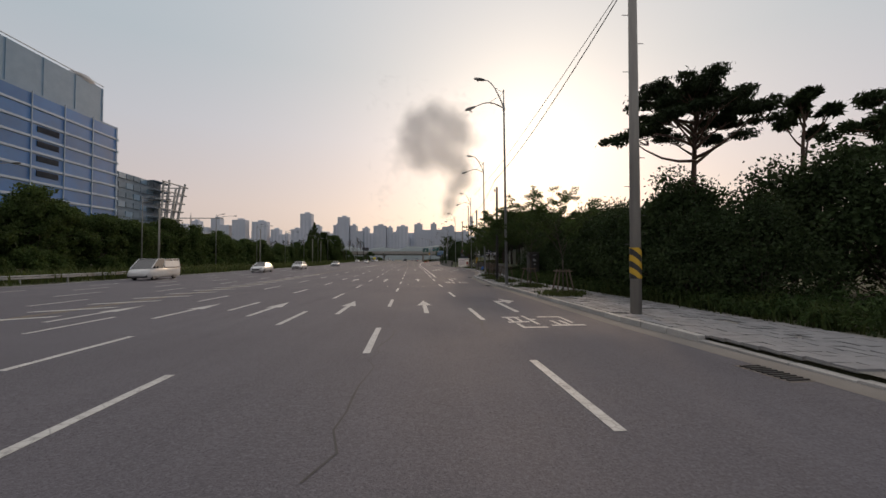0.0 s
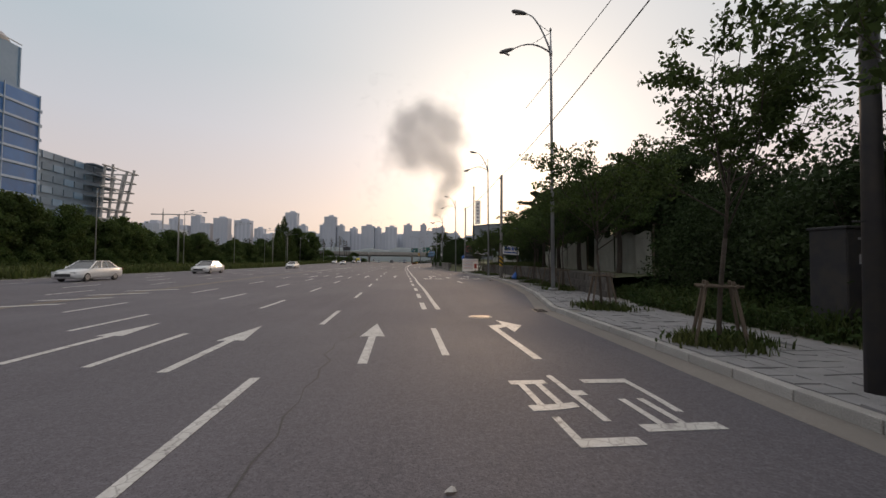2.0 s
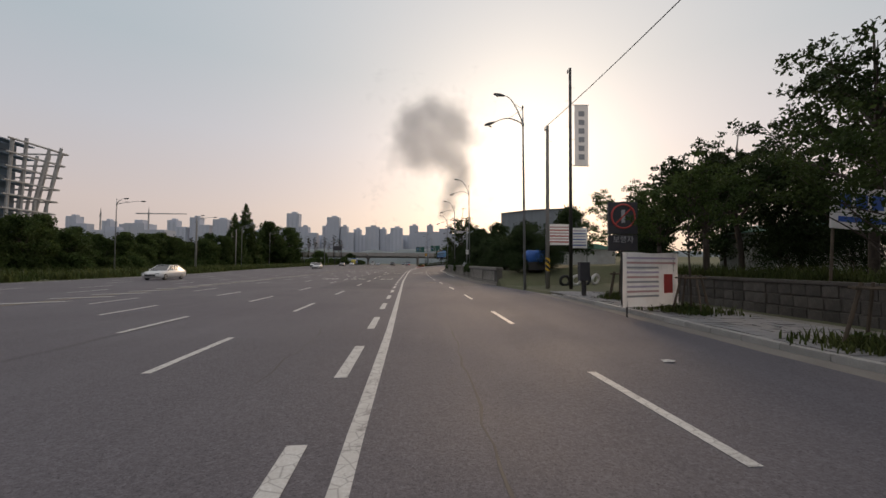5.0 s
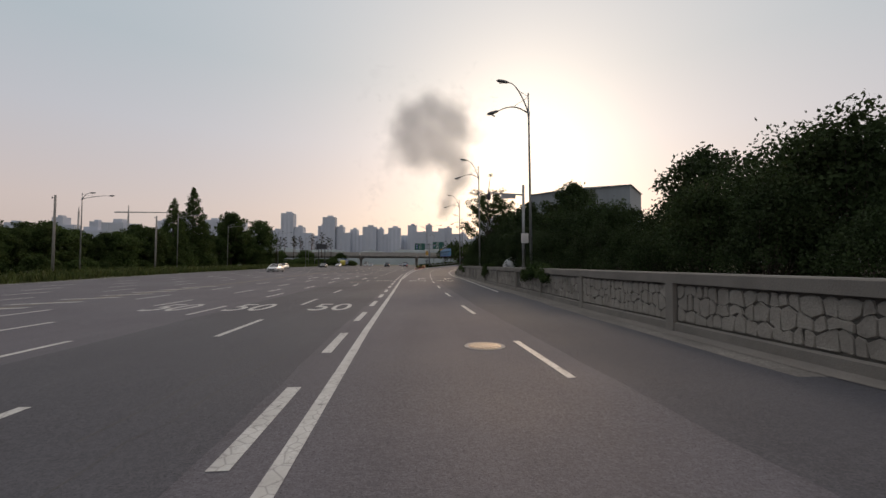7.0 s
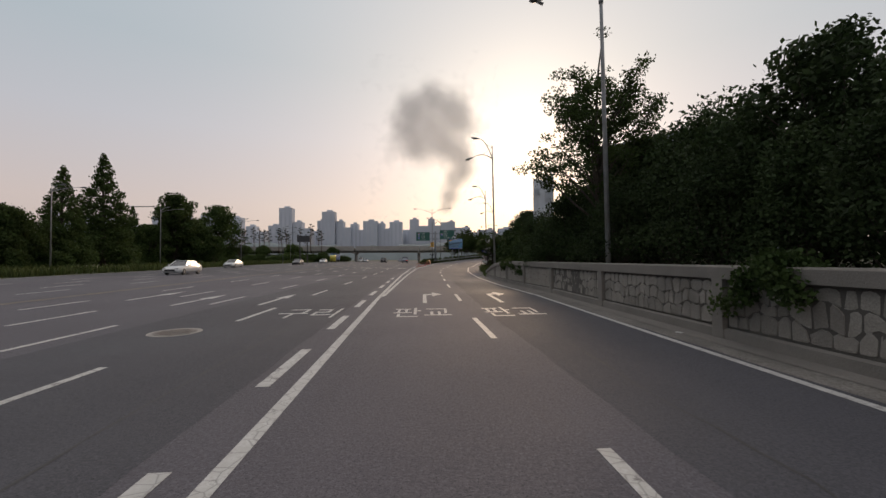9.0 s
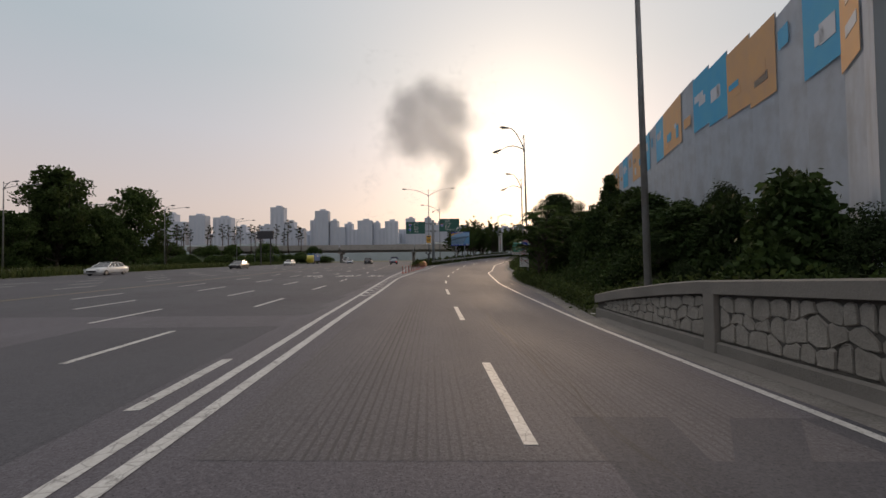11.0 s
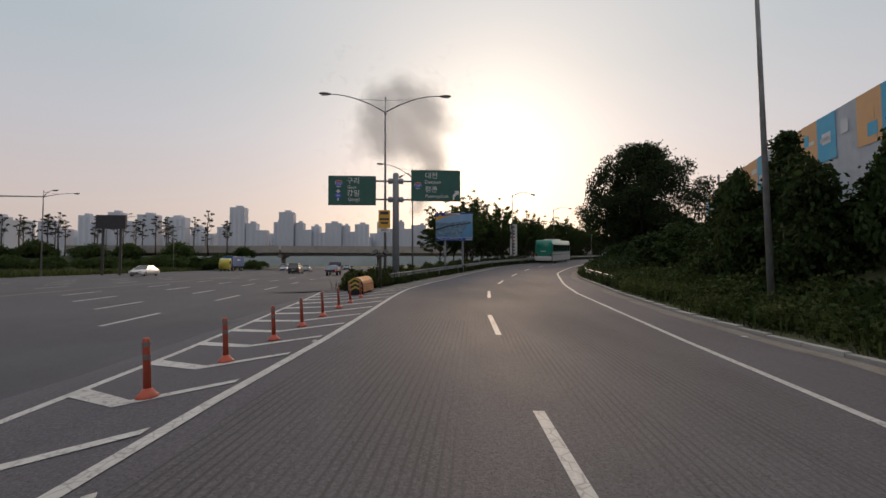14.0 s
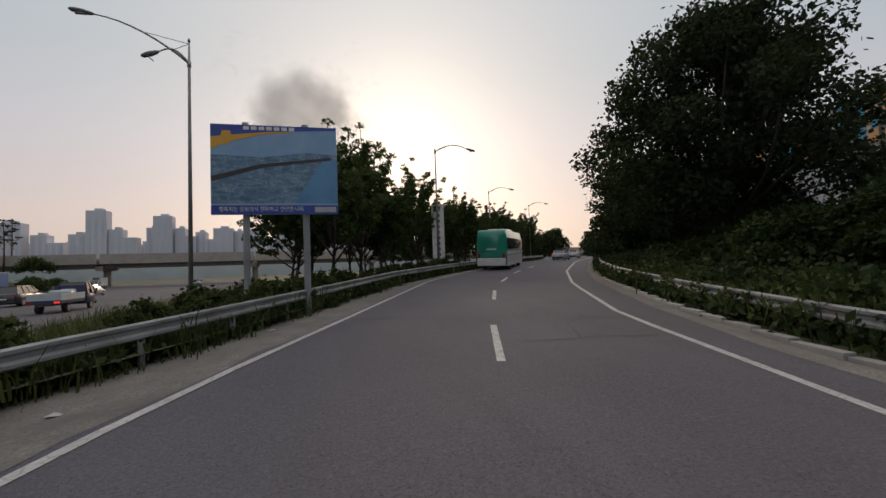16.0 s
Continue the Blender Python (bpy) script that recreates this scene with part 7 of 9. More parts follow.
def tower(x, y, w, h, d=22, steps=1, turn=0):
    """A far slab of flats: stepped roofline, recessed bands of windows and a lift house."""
    root = thing("apartment_block", "far apartment tower with haze put into its pale colour", "building", "far towers", pose(x, y, 0, 0, 0, turn))
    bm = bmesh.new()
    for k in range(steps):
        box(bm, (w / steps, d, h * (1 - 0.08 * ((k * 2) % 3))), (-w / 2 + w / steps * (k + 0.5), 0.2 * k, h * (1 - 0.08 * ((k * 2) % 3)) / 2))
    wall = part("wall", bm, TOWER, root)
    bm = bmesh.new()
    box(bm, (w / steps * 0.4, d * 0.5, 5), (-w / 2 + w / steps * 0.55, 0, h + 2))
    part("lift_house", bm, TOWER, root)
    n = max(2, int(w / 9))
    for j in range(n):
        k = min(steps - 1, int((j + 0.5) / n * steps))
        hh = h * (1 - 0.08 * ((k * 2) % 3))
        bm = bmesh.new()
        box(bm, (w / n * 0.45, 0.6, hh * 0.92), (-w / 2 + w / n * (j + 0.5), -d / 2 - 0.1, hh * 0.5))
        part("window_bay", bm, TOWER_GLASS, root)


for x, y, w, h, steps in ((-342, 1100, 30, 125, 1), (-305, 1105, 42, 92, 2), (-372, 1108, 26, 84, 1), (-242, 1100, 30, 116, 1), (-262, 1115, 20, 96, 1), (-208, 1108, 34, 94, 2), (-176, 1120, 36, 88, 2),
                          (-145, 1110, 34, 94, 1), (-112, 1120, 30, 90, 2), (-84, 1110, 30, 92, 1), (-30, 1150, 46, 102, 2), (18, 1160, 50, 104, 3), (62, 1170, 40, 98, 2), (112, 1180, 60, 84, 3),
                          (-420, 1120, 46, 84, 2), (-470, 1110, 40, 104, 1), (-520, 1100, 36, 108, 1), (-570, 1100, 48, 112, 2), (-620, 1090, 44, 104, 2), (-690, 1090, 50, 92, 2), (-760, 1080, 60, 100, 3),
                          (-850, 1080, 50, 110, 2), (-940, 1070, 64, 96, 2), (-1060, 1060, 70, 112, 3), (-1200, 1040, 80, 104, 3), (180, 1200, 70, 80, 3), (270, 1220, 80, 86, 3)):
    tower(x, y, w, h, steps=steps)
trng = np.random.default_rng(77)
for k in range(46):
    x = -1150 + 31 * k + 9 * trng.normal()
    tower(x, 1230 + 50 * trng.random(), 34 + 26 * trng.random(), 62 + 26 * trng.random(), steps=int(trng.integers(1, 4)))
# low far woods under the towers
hill_v, hill_f = [], []
xs = np.linspace(-1500, 700, 120)
for i, x in enumerate(xs):
    h = 32 + 10 * noise.noise(Vector((x * 0.004, 0, 0))) + 7 * noise.noise(Vector((x * 0.03, 3, 0)))
    for d, k in ((0, 0.0), (20, 0.75), (60, 1.0), (160, 0.9)):
        hill_v.append((float(x), 860 + d, h * k + 2.0 * noise.noise(Vector((x * 0.12, d * 0.1, 1)))))
for i in range(119):
    for k in range(3):
        a = i * 4 + k
        hill_f.append((a, a + 1, a + 5, a + 4))
# the woods' haze is painted in as a lighter, greyer base colour
FAR_WOOD = material("haze_greyed_wood", (0.15, 0.175, 0.18), (0.18, 0.205, 0.21), scale=0.05, rough=0.95, coords="World")
tagged(part("backdrop_wooded_rise", (hill_v, [], hill_f), FAR_WOOD, smooth=True), "low far wooded rise with haze put into its grey colour", "hill", kind="structure")


def crane(x, y, h, turn, label="far tower crane above a building site"):
    root = thing("tower_crane", label, "crane", "far cranes", pose(x, y, 0, 0, 0, turn))
    bm = bmesh.new()
    tube(bm, [(0, 0, 0), (0, 0, h)], 0.9, 4)
    part("mast", bm, STEEL_PALE, root)
    bm = bmesh.new()
    tube(bm, [(-14, 0, h), (42, 0, h + 0.5)], [0.8, 0.5], 4)
    part("jib", bm, STEEL_PALE, root)
    bm = bmesh.new()
    tube(bm, [(0, 0, h), (0, 0, h + 8)], [0.8, 0.2], 4)
    part("tower_head", bm, STEEL_PALE, root)


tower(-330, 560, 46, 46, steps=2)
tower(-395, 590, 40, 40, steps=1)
crane(-330, 556, 58, 5)
crane(-420, 600, 62, 130)


# ---- the split between main road and ramp ----
POST_RED = material("red_plastic_post", (0.42, 0.07, 0.035), (0.36, 0.07, 0.04), scale=5, rough=0.5, stain=(0.25, 0.06, 0.04), stain_scale=2)
REFLECT = material("dull_reflective_band", (0.16, 0.13, 0.13), (0.2, 0.17, 0.16), scale=6, rough=0.35)
root = thing("lane_post", "red flexible lane post bolted to the road", "lane post", "lane posts")
bm = bmesh.new()
tube(bm, [(0, 0, 0), (0, 0, 0.03), (0, 0, 0.06), (0, 0, 0.12)], [0.13, 0.125, 0.09, 0.05], 14)
part("foot", bm, POST_RED, root, smooth=True)
bm = bmesh.new()
tube(bm, [(0, 0, 0.1), (0, 0, 0.73), (0, 0, 0.75)], [0.045, 0.04, 0.03], 12)
tube_part = part("tube", bm, POST_RED, root, smooth=True)
for z in (0.48, 0.64):
    bm = bmesh.new()
    tube(bm, [(0, 0, z), (0, 0, z + 0.06)], 0.047, 12)
    part("band", bm, REFLECT, tube_part)
for i in range(11):
    y = (200.9, 202.7, 204.5, 206.4, 208.2, 210.1, 211.8, 213.55, 215.5, 217.3, 219.4)[i]
    x = lerp(y, [(200.9, -3.98), (206.4, -3.3), (213.55, -2.46), (219.4, -1.88)])
    m = on_road(x, y, 0.0, 30 * i)
    ob = root if i == 0 else copy_thing(root, m)
    ob.matrix_basis = m

ORANGE = material("orange_crash_cushion", (0.5, 0.2, 0.05), (0.45, 0.19, 0.06), scale=2, rough=0.5, stain=(0.3, 0.14, 0.06), stain_scale=1.5)
cushion = thing("crash_cushion", "orange ribbed crash cushion with a striped yellow nose", "crash cushion", m=on_road(-2.1, 222.12, 0.0, -9) @ Matrix.Diagonal((0.76, 0.76, 0.86, 1)))
half = [(-0.5, 0.08), (-0.5, 0.55)] + [(-0.5 * math.cos(a), 0.55 + 0.42 * math.sin(a)) for a in np.linspace(0, math.pi, 13)[1:-1]] + [(0.5, 0.55), (0.5, 0.08)]
bm = bmesh.new()
a = [bm.verts.new((x, -1.45, z)) for x, z in half]
b = [bm.verts.new((x, 1.45, z)) for x, z in half]
for k in range(len(half)):
    n = (k + 1) % len(half)
    bm.faces.new((a[k], a[n], b[n], b[k]))
bm.faces.new(a[::-1])
bm.faces.new(b)
bmesh.ops.recalc_face_normals(bm, faces=bm.faces)
shell = part("shell", bm, ORANGE, cushion)
for s in (-1, 1):
    for k in range(4):
        bm = bmesh.new()
        tube(bm, [(s * 0.5, -1.4, 0.14 + 0.14 * k), (s * 0.5, 1.4, 0.14 + 0.14 * k)], 0.045, 6)
        part("rib", bm, ORANGE, shell)
bm = bmesh.new()
face = [bm.verts.new((x * 1.02, -1.47, z)) for x, z in half]
bm.faces.new(face)
bmesh.ops.solidify(bm, geom=bm.faces[:], thickness=0.015)
nose = part("nose", bm, BLACK_PRINT, cushion, "black nose plate with yellow chevrons")
NOSE_YELLOW = material("yellow_nose_paint", (0.45, 0.32, 0.03), (0.38, 0.28, 0.04), scale=4, rough=0.5)
for k in range(3):
    z = 0.18 + 0.25 * k
    bm = bmesh.new()
    out = [(-0.44, z), (0, z + 0.2), (0.44, z), (0.44, z + 0.11), (0, z + 0.32), (-0.44, z + 0.11)]
    f_ = bm.faces.new([bm.verts.new((x, -1.492, zz)) for x, zz in out])
    part("chevron_stripe", bm, NOSE_YELLOW, nose)
for y in (-1.0, 1.0):
    bm = bmesh.new()
    box(bm, (0.8, 0.25, 0.1), (0, y, 0.04))
    part("skid", bm, DARK_METAL, cushion)

# two round warning lamps on a short post
flash = thing("warning_lamp_post", "short post with two dark round warning lamps", "warning lamp", m=pose(-1.3, 225.4, ground_z(-1.3, 225.4)))
bm = bmesh.new()
tube(bm, [(0, 0, 0), (0, 0, 1.85)], 0.075, 10)
part("post", bm, DARK_METAL, flash)
bm = bmesh.new()
box(bm, (0.42, 0.2, 0.16), (0, 0, 1.92), bevel=0.02)
part("battery_box", bm, DARK_METAL, flash)
for s in (-1, 1):
    bm = bmesh.new()
    c = Vector((s * 0.33, 0, 2.14))
    d = Vector((s * 0.55, -0.7, 0.75)).normalized()
    tube(bm, [c - d * 0.14, c - d * 0.06, c + d * 0.03], [0.06, 0.2, 0.2], 18)
    part("lamp", bm, BLACK_PRINT, flash, smooth=False)

# direction signs on their mast
SHIELD_RED = material("shield_red", (0.45, 0.05, 0.05), rough=0.4)
SHIELD_BLUE = material("shield_blue", (0.04, 0.1, 0.5), rough=0.4)
MAST = material("grey_sign_mast_paint", (0.25, 0.27, 0.29), (0.2, 0.22, 0.24), scale=1.5, rough=0.5, stain=(0.16, 0.16, 0.17), stain_scale=0.8)
gz = ground_z(-0.42, 229.3)
gantry = thing("direction_sign", "two green direction signs on a thick grey mast", "road sign", m=pose(-0.42, 229.3, 0, 0, 0, -2))
bm = bmesh.new()
tube(bm, [(0, 0, gz - 0.3), (0, 0, 8.2), (0, 0, 8.3)], [0.24, 0.22, 0.16], 18)
part("mast", bm, MAST, gantry, smooth=True)
for z in (6.42, 7.72):
    bm = bmesh.new()
    tube(bm, [(-1.5, 0, z), (1.2, 0, z)], 0.065, 10)
    part("arm", bm, MAST, gantry, smooth=True)
    for s in (-1, 1):
        bm = bmesh.new()
        tube(bm, [(s * 0.22, 0, z), (s * 0.26, 0, z), (s * 0.5, 0, z), (s * 0.56, 0, z)], [0.12, 0.2, 0.2, 0.1], 12)
        part("clamp", bm, MAST, gantry)


def green_sign(x0, x1, z0, z1, name):
    bm = bmesh.new()
    box(bm, (x1 - x0, 0.05, z1 - z0), ((x0 + x1) / 2, -0.1, (z0 + z1) / 2), bevel=0.01)
    plate_ = part("sign_plate", bm, SIGN_GREEN, gantry, name)
    w = 0.03
    for sx_, sz_, cx, cz in ((x1 - x0 - 0.12, w, (x0 + x1) / 2, z0 + 0.06), (x1 - x0 - 0.12, w, (x0 + x1) / 2, z1 - 0.06), (w, z1 - z0 - 0.12, x0 + 0.06, (z0 + z1) / 2), (w, z1 - z0 - 0.12, x1 - 0.06, (z0 + z1) / 2)):
        bm = bmesh.new()
        box(bm, (sx_, 0.006, sz_), (cx, -0.128, cz))
        part("border", bm, SIGN_GREEN, plate_)
    for z in (z0 + 0.4, z1 - 0.4):
        bm = bmesh.new()
        box(bm, (x1 - x0, 0.06, 0.08), ((x0 + x1) / 2, -0.04, z))
        part("rail", bm, MAST, plate_)
    return plate_


def shield(parent, x, z):
    bm = bmesh.new()
    out = [(-0.22, 0.2), (0, 0.25), (0.22, 0.2), (0.25, -0.02), (0.16, -0.22), (0, -0.28), (-0.16, -0.22), (-0.25, -0.02)]
    bm.faces.new([bm.verts.new((x + u, -0.13, z + w)) for u, w in out])
    bmesh.ops.solidify(bm, geom=bm.faces[:], thickness=0.006)
    part("route_shield", bm, SIGN_WHITE, parent)
    bm = bmesh.new()
    box(bm, (0.38, 0.006, 0.1), (x, -0.137, z + 0.15))
    part("shield_cap", bm, SHIELD_RED, parent)
    bm = bmesh.new()
    box(bm, (0.4, 0.006, 0.26), (x, -0.137, z - 0.06))
    part("shield_field", bm, SHIELD_BLUE, parent)
    letters("100", 0.2, x, z - 0.06, parent, SIGN_WHITE, face=-0.145)


one = green_sign(-4.66, -1.38, 5.98, 8.05, "green sign plate with white place names")
letters("구리", 0.5, -2.95, 7.66, one, SIGN_WHITE, face=-0.13)
letters("Guri", 0.32, -3.05, 7.24, one, SIGN_WHITE, face=-0.13)
letters("강일", 0.5, -2.95, 6.8, one, SIGN_WHITE, face=-0.13)
letters("Gangil", 0.32, -2.9, 6.38, one, SIGN_WHITE, face=-0.13)
shield(one, -3.95, 7.5)
bm = bmesh.new()
tube(bm, [(-3.98, -0.126, 6.66), (-3.98, -0.136, 6.66)], 0.24, 20)
for v_ in bm.verts:
    v_.co.z = 6.66 + (v_.co.z - 6.66) * 0.72
route = part("route_oval", bm, SHIELD_BLUE, one)
letters("43", 0.24, -3.98, 6.66, one, SIGN_WHITE, face=-0.145)
for out in ([(-3.98, 7.12), (-3.8, 6.92), (-3.92, 6.92), (-3.92, 6.84), (-4.04, 6.84), (-4.04, 6.92), (-4.16, 6.92)], [(-4.03, 6.3), (-3.93, 6.3), (-3.93, 6.48), (-4.03, 6.48)]):
    bm = bmesh.new()
    bm.faces.new([bm.verts.new((u, -0.13, w)) for u, w in out])
    part("ahead_arrow", bm, SIGN_WHITE, one)
two = green_sign(1.08, 4.56, 6.3, 8.52, "green sign plate with white place names and an exit arrow")
letters("대전", 0.5, 2.5, 8.1, two, SIGN_WHITE, face=-0.13)
letters("Daejeon", 0.34, 2.6, 7.66, two, SIGN_WHITE, face=-0.13)
letters("평촌", 0.5, 2.5, 7.12, two, SIGN_WHITE, face=-0.13)
letters("Pyeongchon", 0.34, 2.9, 6.66, two, SIGN_WHITE, face=-0.13)
shield(two, 1.55, 7.42)
bm = bmesh.new()
out = [(4.02, 6.42), (4.14, 6.42), (4.14, 6.6), (4.36, 6.82), (4.44, 6.72), (4.46, 7.06), (4.12, 7.04), (4.22, 6.94), (4.02, 6.74)]
bm.faces.new([bm.verts.new((u, -0.13, w)) for u, w in out])
part("exit_arrow", bm, SIGN_WHITE, two)

# the two-armed lamp beside the mast
dbl = street_lamp(13.0, "tall steel street lamp with arms to both sides", arms=((-3.75, 1.15, 0.0), (3.85, 1.3, 0.0)), joint=-0.95)
dbl.matrix_basis = pose(-1.15, 229.0, ground_z(-1.15, 229.0))
plate_y = thing("camera_notice", "yellow camera notice with a white distance plate", "road sign", m=pose(-1.2, 228.85, 0))
bm = bmesh.new()
box(bm, (0.8, 0.02, 1.25), (0, 0, 4.98), bevel=0.005)
yel = part("yellow_plate", bm, SIGN_YELLOW, plate_y)
bm = bmesh.new()
box(bm, (0.55, 0.01, 0.2), (0, -0.014, 5.4))
part("camera_symbol", bm, BLACK_PRINT, yel)
for z, w in ((4.98, 0.62), (4.72, 0.5)):
    bm = bmesh.new()
    box(bm, (w, 0.01, 0.14), (0, -0.014, z))
    part("print_bar", bm, BLACK_PRINT, yel)
bm = bmesh.new()
box(bm, (0.8, 0.02, 0.26), (0, 0, 4.2), bevel=0.004)
dist = part("distance_plate", bm, SIGN_WHITE, plate_y)
letters("200m", 0.24, 0, 4.2, dist, BLACK_PRINT, face=-0.014)

# planted island, rails, billboard
v, f = [], []
ys = frange(NOSE, 300, 2)
for y in ys:
    a, b = lerp(y, GORE_OUT) + 0.75, lerp(y, RAIL_IN) + 0.12
    za, zb = main_z(a, y), ramp_z(b, y)
    for k in range(7):
        t = k / 6
        x = a + (b - a) * t
        v.append((x, y, za + (zb - za) * t ** 1.4 + 0.05 + 0.12 * math.sin(math.pi * t)))
for i in range(len(ys) - 1):
    for k in range(6):
        p = i * 7 + k
        f.append((p, p + 1, p + 8, p + 7))
tagged(part("island", (v, [], f), SOIL, smooth=True), "weedy earth island between main road and ramp", "ground", kind="structure")
guard_rail(RAIL_IN, 227.4, 292, 0.0, "weathered steel guard rail along the ramp's inner side", face=1, lift=0.06)
guard_rail(ROAD_R, 223.4, 292, 0.6, "pale steel guard rail along the ramp's outer side", face=-1, lift=0.0)
DUST = material("dusty_gutter_grit", (0.25, 0.235, 0.215), (0.16, 0.152, 0.142), scale=1.6, fine=(25.0, (0.11, 0.1, 0.09)), stain=(0.09, 0.085, 0.08), stain_scale=0.9, rough=0.95, bump=0.3, bump_scale=30, coords="World")
surface_strip("gutter_grit", [(y, x - 0.15) for y, x in RAIL_IN], [(y, x - 0.22) for y, x in GORE_IN], 224, 297, DUST, 0.004, 0.22)
surface_strip("gutter_grit", [(y, x - 0.6) for y, x in ROAD_R], [(y, x - 0.02) for y, x in ROAD_R], 108, 200, DUST, 0.004, 0.14)
surface_strip("gutter_grit", [(y, x - 0.55) for y, x in ROAD_R], [(y, x - 0.02) for y, x in ROAD_R], 201, 290, DUST, 0.004, 0.14)
wrng = np.random.default_rng(151)
spots, flowers = [], []
for _ in range(3600):
    y = wrng.uniform(225.0, 290)
    a, b = lerp(y, GORE_OUT) + 0.9, lerp(y, RAIL_IN) + 0.1
    if b - a < 0.5:
        continue
    t = wrng.random() ** 0.7
    x = a + (b - a) * t
    z = main_z(a, y) + (ramp_z(b, y) - main_z(a, y)) * t ** 1.4
    spots.append((x, y, z + 0.05, 0.6 + 0.8 * wrng.random()))
grass_tufts(spots, GRASS, "island_weeds", "tall weeds and grass along the island", blades=12, height=0.5, spread=0.5, width=0.016, seed=9)
spots = []
for _ in range(1400):
    y = wrng.uniform(197, 290)
    x = lerp(y, ROAD_R) + 0.75 + abs(wrng.normal()) * 0.9
    spots.append((x, y, side_z(x, y), 0.6 + 0.7 * wrng.random()))
for _ in range(500):
    y = wrng.uniform(174, 198)
    x = lerp(y, ROAD_R) + 0.4 + abs(wrng.normal()) * 0.7
    spots.append((x, y, side_z(x, y), 0.5 + 0.6 * wrng.random()))
grass_tufts(spots, GRASS, "bank_grass", "long grass at the foot of the bank", blades=14, height=0.55, spread=0.5, width=0.016, seed=10)
weed = shrub(155, 1.0, 0.55, "leafy weed growing on the island", leaves=700, size=0.07, mat=GRASS, clumps=9, name="weed")
sp = []
for _ in range(120):
    y = wrng.uniform(226.5, 262)
    b = lerp(y, RAIL_IN) - 0.15
    x = b - 0.35 - abs(wrng.normal()) * 1.6
    if x < lerp(y, GORE_OUT) + 1:
        continue
    sp.append((x, y, 360 * wrng.random(), 0.55 + 0.75 * wrng.random(), ground_z(x, y) - 0.05))
for _ in range(34):
    y = wrng.uniform(225.0, 228.9)
    x = lerp(y, RAIL_IN) - 0.1 - 1.5 * wrng.random()
    if abs(x + 1.15) < 0.2 and abs(y - 229) < 0.3:
        continue
    sp.append((x, y, 360 * wrng.random(), 0.7 + 0.5 * wrng.random(), ground_z(x, y) - 0.05))
for y in frange(229.6, 252, 0.55):
    x = lerp(y, RAIL_IN) - 0.45 - 0.25 * wrng.random()
    sp.append((x, y, 360 * wrng.random(), 0.42 + 0.3 * wrng.random(), ground_z(x, y) - 0.05))
place_copies(weed, sp, "island weeds")
spots = []
for _ in range(420):
    y = wrng.uniform(228.5, 285)
    x = lerp(y, RAIL_IN) + 0.32 * wrng.normal() * (0.4 + 0.6 * wrng.random())
    spots.append((x, y, ground_z(x, y), 0.3 + 0.5 * wrng.random()))
grass_tufts(spots, GRASS, "rail_grass", "dark grass growing under the guard rail", blades=14, height=0.5, spread=0.3, width=0.014, seed=12)
block = thing("concrete_block", "small broken concrete block at the nose of the island", "concrete block", m=on_road(-2.0, 224.55, 0.0, 14))
bm = bmesh.new()
box(bm, (0.62, 0.3, 0.17), (0, 0, 0.085), bevel=0.02, taper=0.9)
part("block", bm, DUST, block)

SKY_PRINT = material("blue_picture_sky", (0.16, 0.3, 0.5), (0.24, 0.38, 0.55), scale=0.5, rough=0.5)
PIC_DARK = material("dark_blue_picture", (0.025, 0.07, 0.15), (0.2, 0.33, 0.44), scale=5.0, stretch=(0.6, 1, 2.0), rough=0.5, stain=(0.36, 0.47, 0.54), stain_scale=3.5, fine=(16.0, (0.08, 0.16, 0.26)))
PIC_WATER = material("blue_water_picture", (0.07, 0.2, 0.38), (0.1, 0.26, 0.44), scale=1.0, rough=0.5)
bb = thing("billboard", "blue printed billboard on two steel legs", "billboard", m=pose(5.2, 240.3, 0, 0, 0, -6))
W, Z0, Z1 = 3.65, 4.2, 6.95
for x in (-0.9, 0.85):
    bm = bmesh.new()
    tube(bm, [(x, 0.15, ground_z(5.2, 240.3) - 0.5), (x, 0.15, Z1 + 0.12)], 0.1, 10)
    part("leg", bm, MAST, bb)
bm = bmesh.new()
box(bm, (W, 0.1, Z1 - Z0), (0, 0, (Z0 + Z1) / 2), bevel=0.01)
panel = part("panel", bm, SKY_PRINT, bb)


def print_shape(outline, mat, face, name):
    bm = bmesh.new()
    bm.faces.new([bm.verts.new((u * W / 2, -0.05 - face, Z0 + (Z1 - Z0) * w)) for u, w in outline])
    return part(name, bm, mat, panel)


print_shape([(-1, 0.12), (1, 0.12), (1, 0.68), (0.5, 0.7), (-0.2, 0.64), (-1, 0.66)], PIC_DARK, 0.004, "printed_city")
print_shape([(0.3, 0.12), (1, 0.12), (1, 0.62), (0.75, 0.6)], PIC_WATER, 0.006, "printed_water")
print_shape([(-1, 0.36), (-0.2, 0.52), (0.9, 0.62), (0.9, 0.65), (-0.25, 0.56), (-1, 0.42)], BLACK_PRINT, 0.007, "printed_river")
print_shape([(-1, 0.86), (-0.1, 0.93), (1, 0.97), (1, 1.0), (-1, 1.0)], SIGN_BLUE, 0.008, "printed_head")
print_shape([(-1, 0.72), (-0.75, 0.8), (-0.2, 0.9), (0.4, 0.93), (-0.2, 0.93), (-1, 0.86)], SIGN_YELLOW, 0.007, "printed_sweep")
print_shape([(-0.86, 0.84), (-0.76, 0.76), (-0.66, 0.84), (-0.7, 0.93), (-0.82, 0.93)], SIGN_YELLOW, 0.010, "printed_emblem")
print_shape([(-1, 0.0), (1, 0.0), (1, 0.1), (-1, 0.1)], SIGN_BLUE, 0.008, "printed_foot")
